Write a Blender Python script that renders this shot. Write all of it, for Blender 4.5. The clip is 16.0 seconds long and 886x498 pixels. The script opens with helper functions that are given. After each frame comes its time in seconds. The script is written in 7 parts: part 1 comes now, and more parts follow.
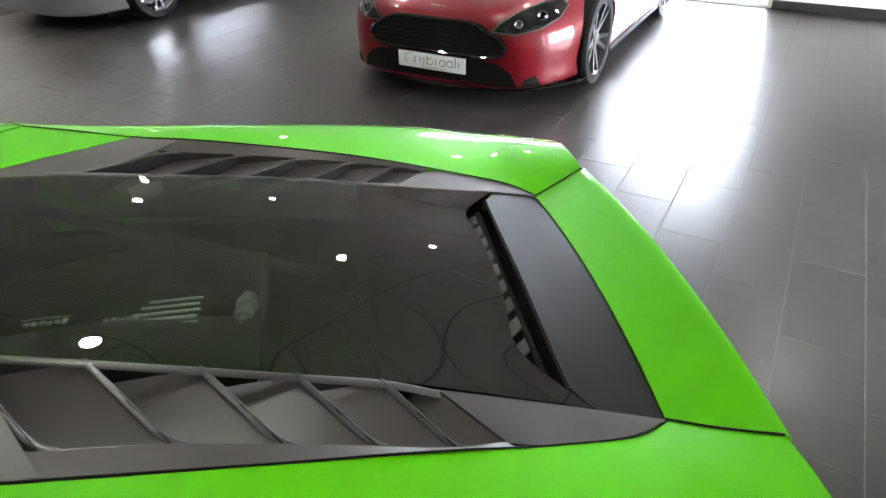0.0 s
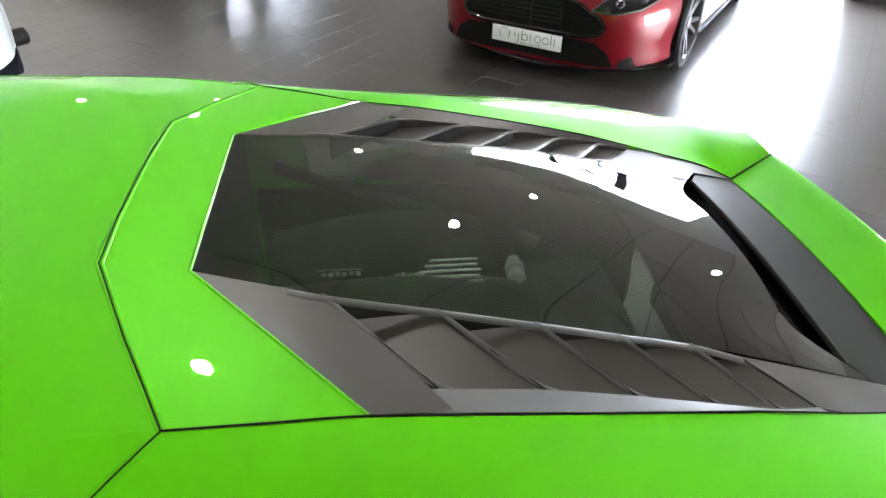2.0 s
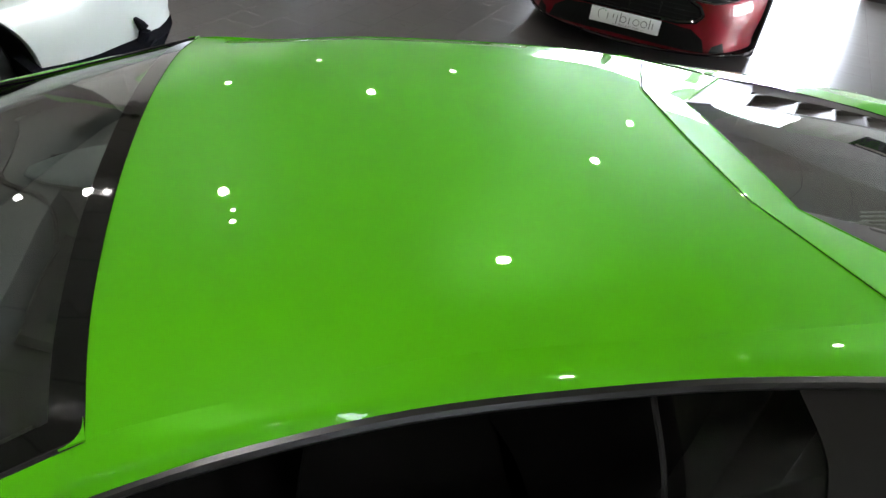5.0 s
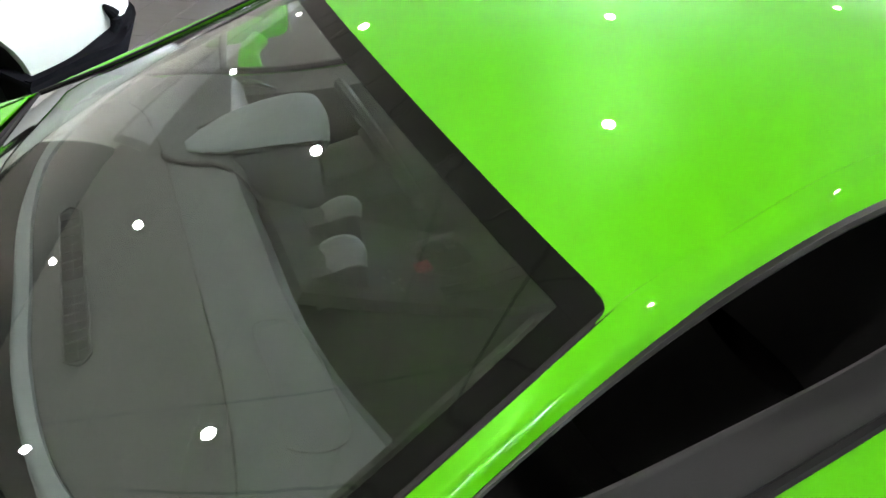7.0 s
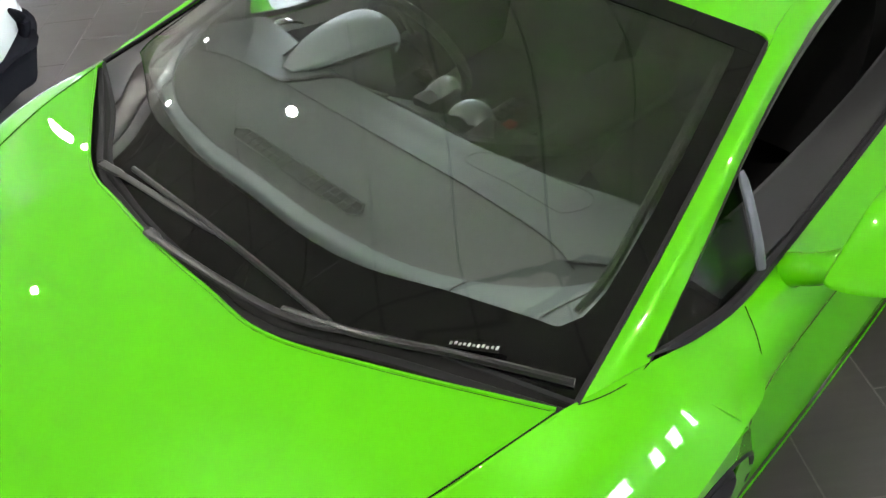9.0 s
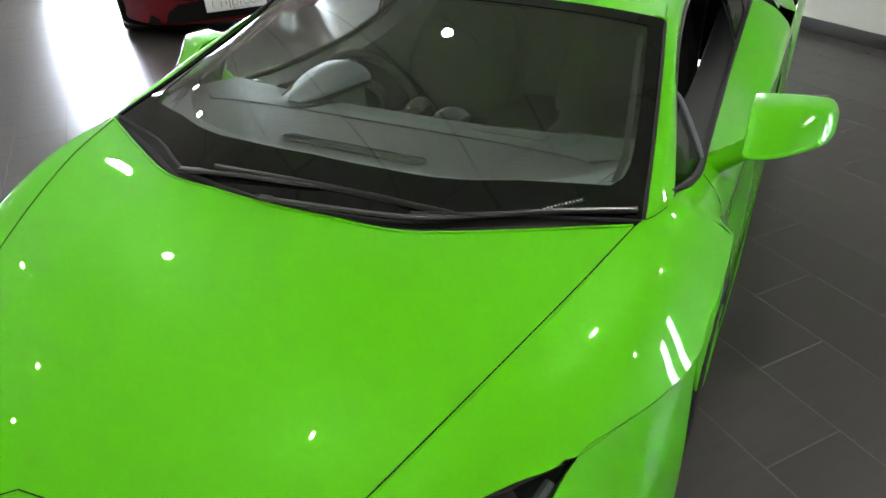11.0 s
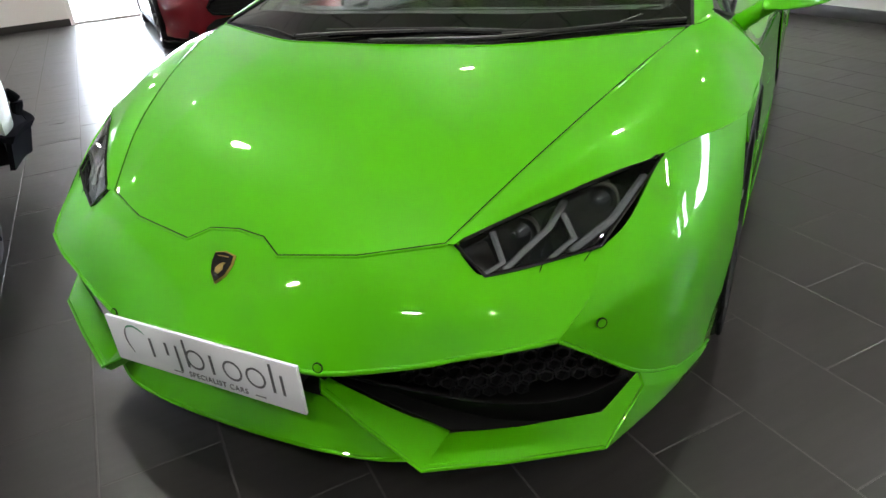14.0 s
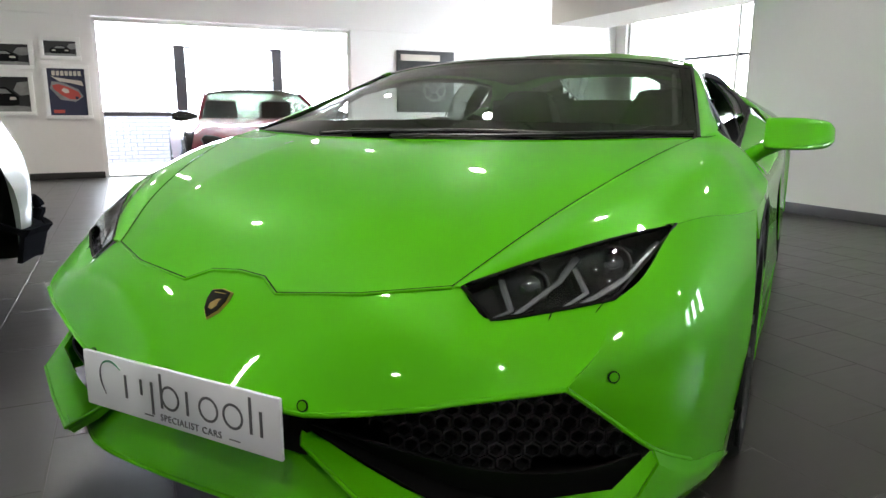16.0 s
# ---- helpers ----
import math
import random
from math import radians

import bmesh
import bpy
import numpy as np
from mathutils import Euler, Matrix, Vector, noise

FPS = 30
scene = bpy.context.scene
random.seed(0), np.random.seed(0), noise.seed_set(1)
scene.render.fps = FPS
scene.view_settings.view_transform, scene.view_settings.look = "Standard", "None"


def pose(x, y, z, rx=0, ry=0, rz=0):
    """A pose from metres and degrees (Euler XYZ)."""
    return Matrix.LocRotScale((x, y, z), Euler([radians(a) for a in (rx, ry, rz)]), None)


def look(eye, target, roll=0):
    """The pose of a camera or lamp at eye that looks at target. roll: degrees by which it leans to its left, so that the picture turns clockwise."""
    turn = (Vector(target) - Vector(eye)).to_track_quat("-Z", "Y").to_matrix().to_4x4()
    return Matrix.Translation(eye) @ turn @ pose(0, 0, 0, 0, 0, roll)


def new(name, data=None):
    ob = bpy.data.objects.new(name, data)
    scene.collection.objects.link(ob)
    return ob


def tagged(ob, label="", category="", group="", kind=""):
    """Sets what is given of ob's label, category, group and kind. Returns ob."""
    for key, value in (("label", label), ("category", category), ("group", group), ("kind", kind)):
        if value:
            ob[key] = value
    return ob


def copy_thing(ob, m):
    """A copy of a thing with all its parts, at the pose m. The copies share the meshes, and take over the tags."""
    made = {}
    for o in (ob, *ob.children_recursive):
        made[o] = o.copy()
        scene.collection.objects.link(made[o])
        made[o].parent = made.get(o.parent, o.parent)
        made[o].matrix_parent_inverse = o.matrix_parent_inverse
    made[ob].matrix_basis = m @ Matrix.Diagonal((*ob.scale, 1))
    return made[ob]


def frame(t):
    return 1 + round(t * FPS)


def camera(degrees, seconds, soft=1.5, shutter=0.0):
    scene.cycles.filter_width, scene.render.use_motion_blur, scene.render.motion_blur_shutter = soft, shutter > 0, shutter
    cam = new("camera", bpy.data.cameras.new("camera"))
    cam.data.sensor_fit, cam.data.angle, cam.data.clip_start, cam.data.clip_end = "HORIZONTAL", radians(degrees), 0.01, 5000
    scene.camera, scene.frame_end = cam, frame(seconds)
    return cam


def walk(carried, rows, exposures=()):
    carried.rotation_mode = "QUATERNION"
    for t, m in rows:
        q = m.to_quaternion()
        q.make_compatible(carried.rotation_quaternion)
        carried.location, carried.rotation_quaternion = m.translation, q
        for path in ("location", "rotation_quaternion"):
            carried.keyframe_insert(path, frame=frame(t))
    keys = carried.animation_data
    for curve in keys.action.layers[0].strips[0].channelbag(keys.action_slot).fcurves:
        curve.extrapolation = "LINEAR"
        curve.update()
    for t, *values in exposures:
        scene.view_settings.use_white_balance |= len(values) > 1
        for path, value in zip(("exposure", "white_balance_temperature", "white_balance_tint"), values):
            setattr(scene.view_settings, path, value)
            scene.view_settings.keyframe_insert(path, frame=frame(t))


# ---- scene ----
cam = camera(67.01, 16.0)
PATH = [
    (0.0, pose(-1.451, 1.096, 1.702, 57.05, 0.77, 170.82)),
    (0.5, pose(-1.357, 1.105, 1.709, 56.22, 0.31, 172.82)),
    (1.0, pose(-1.251, 1.114, 1.730, 55.32, -0.35, 175.78)),
    (1.5, pose(-1.097, 1.092, 1.735, 55.03, -0.65, 174.94)),
    (2.0, pose(-0.946, 1.097, 1.733, 54.86, -1.36, 173.39)),
    (2.5, pose(-0.781, 1.134, 1.727, 54.61, -2.38, 172.02)),
    (3.0, pose(-0.574, 1.188, 1.778, 53.87, -3.40, 171.50)),
    (3.5, pose(-0.356, 1.146, 1.754, 53.83, -3.60, 170.72)),
    (4.0, pose(-0.140, 1.149, 1.752, 53.64, -4.86, 170.43)),
    (4.5, pose(0.053, 1.172, 1.743, 53.39, -5.09, 169.97)),
    (5.0, pose(0.278, 1.172, 1.756, 52.95, -5.93, 169.60)),
    (7.5, pose(1.089, 1.032, 1.608, 48.42, 2.33, 151.20)),
    (8.0, pose(1.292, 1.038, 1.613, 47.83, 1.22, 147.01)),
    (8.5, pose(1.502, 1.044, 1.632, 46.92, 2.53, 142.48)),
    (9.0, pose(1.668, 1.041, 1.638, 46.75, 3.55, 135.54)),
    (11.3, pose(2.526, 0.957, 1.545, 57.67, 2.83, 115.30)),
    (11.5, pose(2.590, 0.971, 1.545, 57.48, 3.67, 114.55)),
    (12.0, pose(2.756, 0.986, 1.521, 58.09, 5.05, 115.25)),
    (12.5, pose(2.863, 0.968, 1.484, 58.85, 5.10, 115.63)),
    (13.0, pose(2.960, 0.961, 1.415, 59.39, 5.29, 113.90)),
    (13.5, pose(3.020, 0.976, 1.340, 60.16, 4.54, 114.41)),
    (14.0, pose(3.032, 0.991, 1.198, 61.77, 4.37, 116.11)),
    (14.5, pose(3.055, 1.001, 1.043, 67.07, 2.23, 116.24)),
    (15.0, pose(3.069, 1.014, 0.956, 72.07, 0.92, 116.23)),
    (15.5, pose(3.095, 1.013, 0.923, 77.05, 0.30, 116.73)),
    (16.0, pose(3.099, 0.997, 0.921, 78.35, -0.10, 117.74)),
]
EXPO = [(0.0, 0.05), (0.5, 0.15), (1.0, 0.32), (2.0, 0.30), (2.5, 0.2), (3.5, -0.15), (5.0, -0.34), (7.3, 0.68), (9.2, 0.62), (11.3, 0.12), (12.5, 0.05), (14.0, 0.21), (14.6, 0.26), (15.0, 0.34), (15.5, 0.12), (16.0, -0.05)]
walk(cam, PATH, EXPO)


# ---- light ----
# The room lies askew to the car: U runs along its window wall, V away from that wall.
U = Vector((0.797, -0.604, 0.0))
V = Vector((0.604, 0.797, 0.0))
ROOM = Matrix((
    (U.x, V.x, 0, 0),
    (U.y, V.y, 0, 0),
    (0, 0, 1, 0),
    (0, 0, 0, 1)))
WALL_B = -7.8      # window wall
WALL_A = -3.68     # white side wall
CEIL = 2.9

world = bpy.data.worlds.new("sky")
scene.world = world
world.use_nodes = True
wn = world.node_tree.nodes
sky = wn.new("ShaderNodeTexSky")
sky.sky_type = "NISHITA"
sky.sun_disc = False
sky.sun_elevation = radians(33)
SUN_WAY = (ROOM.to_3x3() @ Vector((-0.90, 0.42, -0.66))).normalized()
sky.sun_rotation = math.atan2(-SUN_WAY.x, -SUN_WAY.y)
wn["Background"].inputs["Strength"].default_value = 0.15
world.node_tree.links.new(sky.outputs[0], wn["Background"].inputs["Color"])

sun = new("sun", bpy.data.lights.new("sun", "SUN"))
sun.data.energy = 4.0
sun.data.angle = radians(0.5)
sun.data.color = (1.0, 0.95, 0.88)
sun.matrix_world = look(Vector((0, 0, 8)) - SUN_WAY * 20, Vector((0, 0, 8)))

# recessed downlights: a wide-set grid of large ones, each with a smaller one beside it here and there
SPOTS = [(a, b, CEIL, 0.115, 20.0) for a in (-2.35, 0.05, 2.36, 4.50) for b in (-5.5, -3.5) if not (a < 0 and b > -4)]
SPOTS += [(a, b, CEIL, 0.115, 20.0) for a, b in ((-2.35, -1.23), (0.03, -1.20), (2.28, -1.12), (4.35, -1.0), (6.2, -1.1), (-2.35, 1.3), (0.05, 1.3), (2.15, 1.32), (4.3, 1.35))]
SPOTS += [(a, 3.6, CEIL, 0.115, 20.0) for a in (-2.35, 0.05, 2.35, 4.55)]
SPOTS += [(-2.05, -0.15, CEIL, 0.075, 1.6)]
SPOTS += [(5.95, b, CEIL, 0.115, 20.0) for b in (-6.6, -4.7, -2.9)]
SPOTS += [(-4.0, -3.4, 2.08, 0.075, 5.0), (-5.2, -6.2, CEIL, 0.115, 16.0)]


def downlight_lamp(a, b, z, size, power, aim=None):
    lamp = new("downlight_lamp", bpy.data.lights.new("downlight_lamp", "SPOT"))
    lamp.data.spot_size, lamp.data.spot_blend = radians(36 if aim else 160), 1.0
    lamp.data.shadow_soft_size = size * 0.36
    lamp.data.energy = power * 4.7
    lamp.data.color = (1.0, 0.965, 0.91)
    place = ROOM @ Vector((a, b, z - 0.05))
    lamp.matrix_world = look(place, aim) if aim else Matrix.Translation(place)


for spot in SPOTS:
    downlight_lamp(*spot)
# two narrow accent lamps beside the grid, turned towards the car's roof
ACCENTS = [(1.84, -0.75, CEIL, 0.075, 1.6), (1.97, -0.90, CEIL, 0.06, 0.8)]
for spot in ACCENTS:
    downlight_lamp(*spot, (-0.20, 0.20, 1.15))


# ---- materials ----
def material(name, base, rough=0.5, metal=0.0, coat=0.0, grain=0.0, grain_scale=200.0, bump=0.0, stain=0.0, stain_scale=3.0, spec=0.5, coat_rough=0.03):
    m = bpy.data.materials.new(name)
    m.use_nodes = True
    nt = m.node_tree
    p = nt.nodes["Principled BSDF"]
    p.inputs["Base Color"].default_value = (*base, 1)
    p.inputs["Roughness"].default_value = rough
    p.inputs["Metallic"].default_value = metal
    p.inputs["Coat Weight"].default_value = coat
    p.inputs["Coat Roughness"].default_value = coat_rough
    p.inputs["Specular IOR Level"].default_value = spec
    if grain or stain or bump:
        co = nt.nodes.new("ShaderNodeTexCoord")
        fine = nt.nodes.new("ShaderNodeTexNoise")
        fine.inputs["Scale"].default_value = grain_scale
        fine.inputs["Detail"].default_value = 3
        nt.links.new(co.outputs["Object"], fine.inputs["Vector"])
        big = nt.nodes.new("ShaderNodeTexNoise")
        big.inputs["Scale"].default_value = stain_scale
        big.inputs["Detail"].default_value = 6
        nt.links.new(co.outputs["Object"], big.inputs["Vector"])
        def span(node, lo, hi):
            r = nt.nodes.new("ShaderNodeMapRange")
            r.inputs["To Min"].default_value, r.inputs["To Max"].default_value = lo, hi
            nt.links.new(node.outputs["Fac"], r.inputs["Value"])
            return r.outputs[0]
        mul = nt.nodes.new("ShaderNodeMath")
        mul.operation = "MULTIPLY"
        nt.links.new(span(fine, 1 - grain, 1 + grain), mul.inputs[0])
        nt.links.new(span(big, 1 - stain, 1 + stain), mul.inputs[1])
        vm = nt.nodes.new("ShaderNodeVectorMath")
        vm.operation = "SCALE"
        vm.inputs[0].default_value = base
        nt.links.new(mul.outputs[0], vm.inputs["Scale"])
        nt.links.new(vm.outputs[0], p.inputs["Base Color"])
        nt.links.new(span(big, max(rough - 0.3 * stain, 0.02), rough + 0.3 * stain), p.inputs["Roughness"])
        if bump:
            bn = nt.nodes.new("ShaderNodeBump")
            bn.inputs["Strength"].default_value = bump
            bn.inputs["Distance"].default_value = 0.002
            nt.links.new(fine.outputs["Fac"], bn.inputs["Height"])
            nt.links.new(bn.outputs[0], p.inputs["Normal"])
    return m


def pane_material(name, tint, bounce=0.04, rough=0.0, rim=0.75):
    """A thin sheet of tinted glass: it lets the view straight through and mirrors more at a grazing angle."""
    m = bpy.data.materials.new(name)
    m.use_nodes = True
    nt = m.node_tree
    nt.nodes.remove(nt.nodes["Principled BSDF"])
    tr = nt.nodes.new("ShaderNodeBsdfTransparent")
    tr.inputs["Color"].default_value = (*tint, 1)
    gl = nt.nodes.new("ShaderNodeBsdfGlossy")
    gl.inputs["Roughness"].default_value = rough
    lw = nt.nodes.new("ShaderNodeLayerWeight")
    lw.inputs["Blend"].default_value = 0.5
    pw = nt.nodes.new("ShaderNodeMath")
    pw.operation = "POWER"
    pw.inputs[1].default_value = 5
    nt.links.new(lw.outputs["Facing"], pw.inputs[0])
    ma = nt.nodes.new("ShaderNodeMath")
    ma.operation = "MULTIPLY_ADD"
    ma.inputs[1].default_value = rim
    ma.inputs[2].default_value = bounce
    nt.links.new(pw.outputs[0], ma.inputs[0])
    mx = nt.nodes.new("ShaderNodeMixShader")
    nt.links.new(ma.outputs[0], mx.inputs[0])
    nt.links.new(tr.outputs[0], mx.inputs[1])
    nt.links.new(gl.outputs[0], mx.inputs[2])
    nt.links.new(mx.outputs[0], nt.nodes["Material Output"].inputs["Surface"])
    return m


def glow(name, color, strength):
    m = bpy.data.materials.new(name)
    m.use_nodes = True
    p = m.node_tree.nodes["Principled BSDF"]
    p.inputs["Base Color"].default_value = (*color, 1)
    p.inputs["Emission Color"].default_value = (*color, 1)
    p.inputs["Emission Strength"].default_value = strength
    return m


GREEN = material("green_paint", (0.068, 0.372, 0.0012), 0.42, metal=0.10, coat=1.0, spec=0.08, grain=0.05, grain_scale=900, stain=0.03, stain_scale=2, coat_rough=0.012)
GREEN.node_tree.nodes["Principled BSDF"].inputs["Coat IOR"].default_value = 1.31
DARKSATIN = material("dark_satin_plastic", (0.013, 0.0125, 0.0118), 0.5, spec=0.08, grain=0.12, grain_scale=700, bump=0.05, stain=0.1)
SATIN = material("satin_black", (0.032, 0.0285, 0.026), 0.40, spec=0.36, grain=0.12, grain_scale=700, bump=0.05, stain=0.1)
GLOSSBLACK = material("gloss_black", (0.005, 0.005, 0.005), 0.03)
DIVIDER = material("grey_satin_divider", (0.055, 0.060, 0.072), 0.42, spec=0.5, grain=0.1, grain_scale=500, bump=0.03)
BUMPERBLACK = material("black_bumper_plastic", (0.0075, 0.0078, 0.010), 0.7, spec=0.0, grain=0.15, grain_scale=400, bump=0.06)
RIBSATIN = material("satin_black_edge", (0.022, 0.021, 0.020), 0.33, spec=0.42, grain=0.1, grain_scale=400)
PALEBAR = material("pale_print", (0.22, 0.22, 0.21), 0.5)
ENAMEL = material("black_glass_enamel", (0.004, 0.004, 0.004), 0.04, spec=0.3)
WIPERBLACK = material("wiper_black", (0.011, 0.011, 0.011), 0.32, spec=0.35, grain=0.1, grain_scale=300)
RUBBER = material("black_rubber", (0.010, 0.010, 0.011), 0.6, spec=0.15, grain=0.15, grain_scale=300, bump=0.1)
VOIDBLACK = material("black_plastic", (0.006, 0.006, 0.006), 0.6, spec=0.12, grain=0.2, grain_scale=200, bump=0.1)
SEAM = material("shut_line_black", (0.004, 0.006, 0.003), 0.8, spec=0.1)
SCREEN = pane_material("windscreen_glass", (0.82, 0.86, 0.83), 0.11)
TINT = pane_material("dark_tinted_glass", (0.50, 0.54, 0.50))
SIDEGLASS = pane_material("side_glass", (0.6, 0.63, 0.61), 0.03, 0.0, 0.40)
CLEAR = pane_material("clear_glass", (0.97, 0.98, 0.98), 0.02)
LENS = pane_material("lamp_lens", (0.93, 0.95, 0.96), 0.03, 0.0, 0.95)
ENGINEGLASS = pane_material("smoked_engine_glass", (0.53, 0.60, 0.54), 0.125)
COVERBLACK = pane_material("smoked_cover", (0.012, 0.012, 0.012), 0.13, 0.02)
WHITEMARK = material("pale_metal", (0.75, 0.76, 0.74), 0.35, metal=0.3)
SMOKE = material("smoked_reflector", (0.16, 0.17, 0.18), 0.15, metal=1.0)
CHROME = material("chrome", (0.7, 0.7, 0.72), 0.12, metal=1.0)
ALLOY = material("dark_alloy", (0.05, 0.05, 0.055), 0.3, metal=0.8)
SILVER = material("silver_metal", (0.5, 0.51, 0.5), 0.3, metal=0.9, grain=0.1)
DASH = material("dash_leather", (0.021, 0.023, 0.0225), 0.6, grain=0.2, grain_scale=500, bump=0.05, stain=0.08)
DASHLIGHT = material("grey_dash_trim", (0.118, 0.135, 0.143), 0.5, grain=0.1, grain_scale=500, bump=0.04)
# the dash leather again, paler and bluer: light on the rear put into colour
DASHREAR = material("lit_dash_leather", (0.036, 0.041, 0.0435), 0.55, grain=0.2, grain_scale=500, bump=0.05, stain=0.08)
DOORCARD = material("dark_grey_door_card", (0.017, 0.0175, 0.019), 0.6, grain=0.2, grain_scale=400, bump=0.04)
PODGREY = material("satin_grey_vent", (0.016, 0.019, 0.021), 0.34, spec=0.6, grain=0.1, grain_scale=500, bump=0.03)
LEATHER = material("black_leather", (0.006, 0.006, 0.006), 0.6, spec=0.10, grain=0.1, grain_scale=400, stain=0.1)
GOLD = material("gold_enamel", (0.42, 0.30, 0.10), 0.3, metal=0.9)
PLATEWHITE = material("white_plate", (0.74, 0.75, 0.78), 0.3, grain=0.02, grain_scale=60, stain=0.03)
INK = material("grey_ink", (0.10, 0.10, 0.11), 0.5)
INKGREEN = material("green_ink", (0.05, 0.22, 0.12), 0.5)
LAMPGREY = material("light_bar", (0.10, 0.104, 0.107), 0.25, spec=0.6)
REDPAINT = material("red_paint", (0.125, 0.0008, 0.006), 0.36, metal=0.2, coat=0.7, spec=0.2, coat_rough=0.012, grain=0.08, grain_scale=900, stain=0.03)
WHITEPAINT = material("white_paint", (0.43, 0.465, 0.46), 0.3, coat=1.0, stain=0.02)
GREYPAINT = material("silver_grey_paint", (0.22, 0.22, 0.23), 0.3, metal=0.6, coat=1.0)
# white wall lightened: the stronger light round the window is put into its colour
LITWALL = material("lit_white_wall_paint", (0.82, 0.80, 0.77), 0.7, grain=0.03, grain_scale=120, bump=0.12, stain=0.03, stain_scale=0.8)
# dark tone for an unseen wall, chosen to dim what the windscreen mirrors
DARKWALL = material("darkened_wall_paint", (0.105, 0.092, 0.080), 0.7, grain=0.05, grain_scale=120, bump=0.12, stain=0.06, stain_scale=0.8)
# the same white, darkened in its colour for walls that get less light
DIMWALL = material("dim_white_wall_paint", (0.52, 0.51, 0.49), 0.75, grain=0.03, grain_scale=120, bump=0.12, stain=0.04, stain_scale=0.8)
CEILPAINT = material("ceiling_paint", (0.66, 0.63, 0.57), 0.85, grain=0.03, grain_scale=150, bump=0.1, stain=0.03, stain_scale=0.6)
SKIRT = material("black_skirting", (0.025, 0.024, 0.023), 0.45, grain=0.1)
FRAMEDARK = material("dark_window_frame", (0.09, 0.09, 0.10), 0.4, grain=0.05)
FRAMEWHITE = material("white_frame", (0.78, 0.77, 0.74), 0.45, grain=0.03)
GROUT = material("grout", (0.078, 0.074, 0.070), 0.85, grain=0.2, grain_scale=90)


def tile_material():
    m = material("dark_floor_tile", (0.046, 0.042, 0.039), 0.30, spec=0.34)
    nt = m.node_tree
    p = nt.nodes["Principled BSDF"]
    oi = nt.nodes.new("ShaderNodeObjectInfo")
    co = nt.nodes.new("ShaderNodeTexCoord")
    mp = nt.nodes.new("ShaderNodeMapping")
    mp.inputs["Scale"].default_value = (1.5, 14, 14)
    nt.links.new(co.outputs["Object"], mp.inputs["Vector"])
    n1 = nt.nodes.new("ShaderNodeTexNoise")
    n1.inputs["Scale"].default_value = 2.2
    n1.inputs["Detail"].default_value = 8
    nt.links.new(mp.outputs[0], n1.inputs["Vector"])
    n2 = nt.nodes.new("ShaderNodeTexNoise")
    n2.inputs["Scale"].default_value = 160
    nt.links.new(co.outputs["Object"], n2.inputs["Vector"])
    mix = nt.nodes.new("ShaderNodeMix")
    mix.data_type = "RGBA"
    mix.inputs[6].default_value = (0.019, 0.0175, 0.0165, 1)
    mix.inputs[7].default_value = (0.037, 0.034, 0.032, 1)
    nt.links.new(n1.outputs["Fac"], mix.inputs[0])
    hv = nt.nodes.new("ShaderNodeHueSaturation")
    r = nt.nodes.new("ShaderNodeMapRange")
    r.inputs["To Min"].default_value, r.inputs["To Max"].default_value = 0.82, 1.2
    nt.links.new(oi.outputs["Random"], r.inputs["Value"])
    nt.links.new(r.outputs[0], hv.inputs["Value"])
    nt.links.new(mix.outputs[2], hv.inputs["Color"])
    nt.links.new(hv.outputs[0], p.inputs["Base Color"])
    rr = nt.nodes.new("ShaderNodeMapRange")
    rr.inputs["To Min"].default_value, rr.inputs["To Max"].default_value = 0.22, 0.40
    nt.links.new(n1.outputs["Fac"], rr.inputs["Value"])
    nt.links.new(rr.outputs[0], p.inputs["Roughness"])
    bn = nt.nodes.new("ShaderNodeBump")
    bn.inputs["Strength"].default_value = 0.12
    bn.inputs["Distance"].default_value = 0.001
    nt.links.new(n2.outputs["Fac"], bn.inputs["Height"])
    nt.links.new(bn.outputs[0], p.inputs["Normal"])
    return m


TILE = tile_material()


# ---- building helpers ----
def part(name, bm, mat, parent=None, label="", sharp=32):
    bmesh.ops.recalc_face_normals(bm, faces=bm.faces[:])
    me = bpy.data.meshes.new(name)
    for f in bm.faces:
        f.smooth = True
    bm.to_mesh(me)
    bm.free()
    me.set_sharp_from_angle(angle=radians(sharp))
    me.materials.append(mat)
    ob = new(name, me)
    if parent is not None:
        ob.parent = parent
    if label:
        ob["label"] = label
    return ob


def thing(name, label, category, m=None, group="", kind=""):
    ob = new(name)
    ob.empty_display_size = 0.2
    if m is not None:
        ob.matrix_world = m
    return tagged(ob, label, category, group, kind)


def cr(p0, p1, p2, p3, t):
    return 0.5 * ((2 * p1) + (p2 - p0) * t + (2 * p0 - 5 * p1 + 4 * p2 - p3) * t * t + (3 * p1 - p0 - 3 * p2 + p3) * t ** 3)


def spline(points, seg, straight=False):
    """A smooth line through a few control points, seg steps between each two."""
    p = [np.array(q, float) for q in points]
    if straight or len(p) < 3:
        out = [p[i] + (p[i + 1] - p[i]) * k / seg for i in range(len(p) - 1) for k in range(seg)]
    else:
        e = [2 * p[0] - p[1]] + p + [2 * p[-1] - p[-2]]
        out = [cr(e[i], e[i + 1], e[i + 2], e[i + 3], k / seg) for i in range(len(p) - 1) for k in range(seg)]
    return out + [p[-1]]


def loft(curves, su=6, sv=6, lu=False, lv=False):
    """A grid of points over a net of control curves."""
    rows = [spline(c, su, lu) for c in curves]
    cols = [spline([r[i] for r in rows], sv, lv) for i in range(len(rows[0]))]
    return np.array(cols)


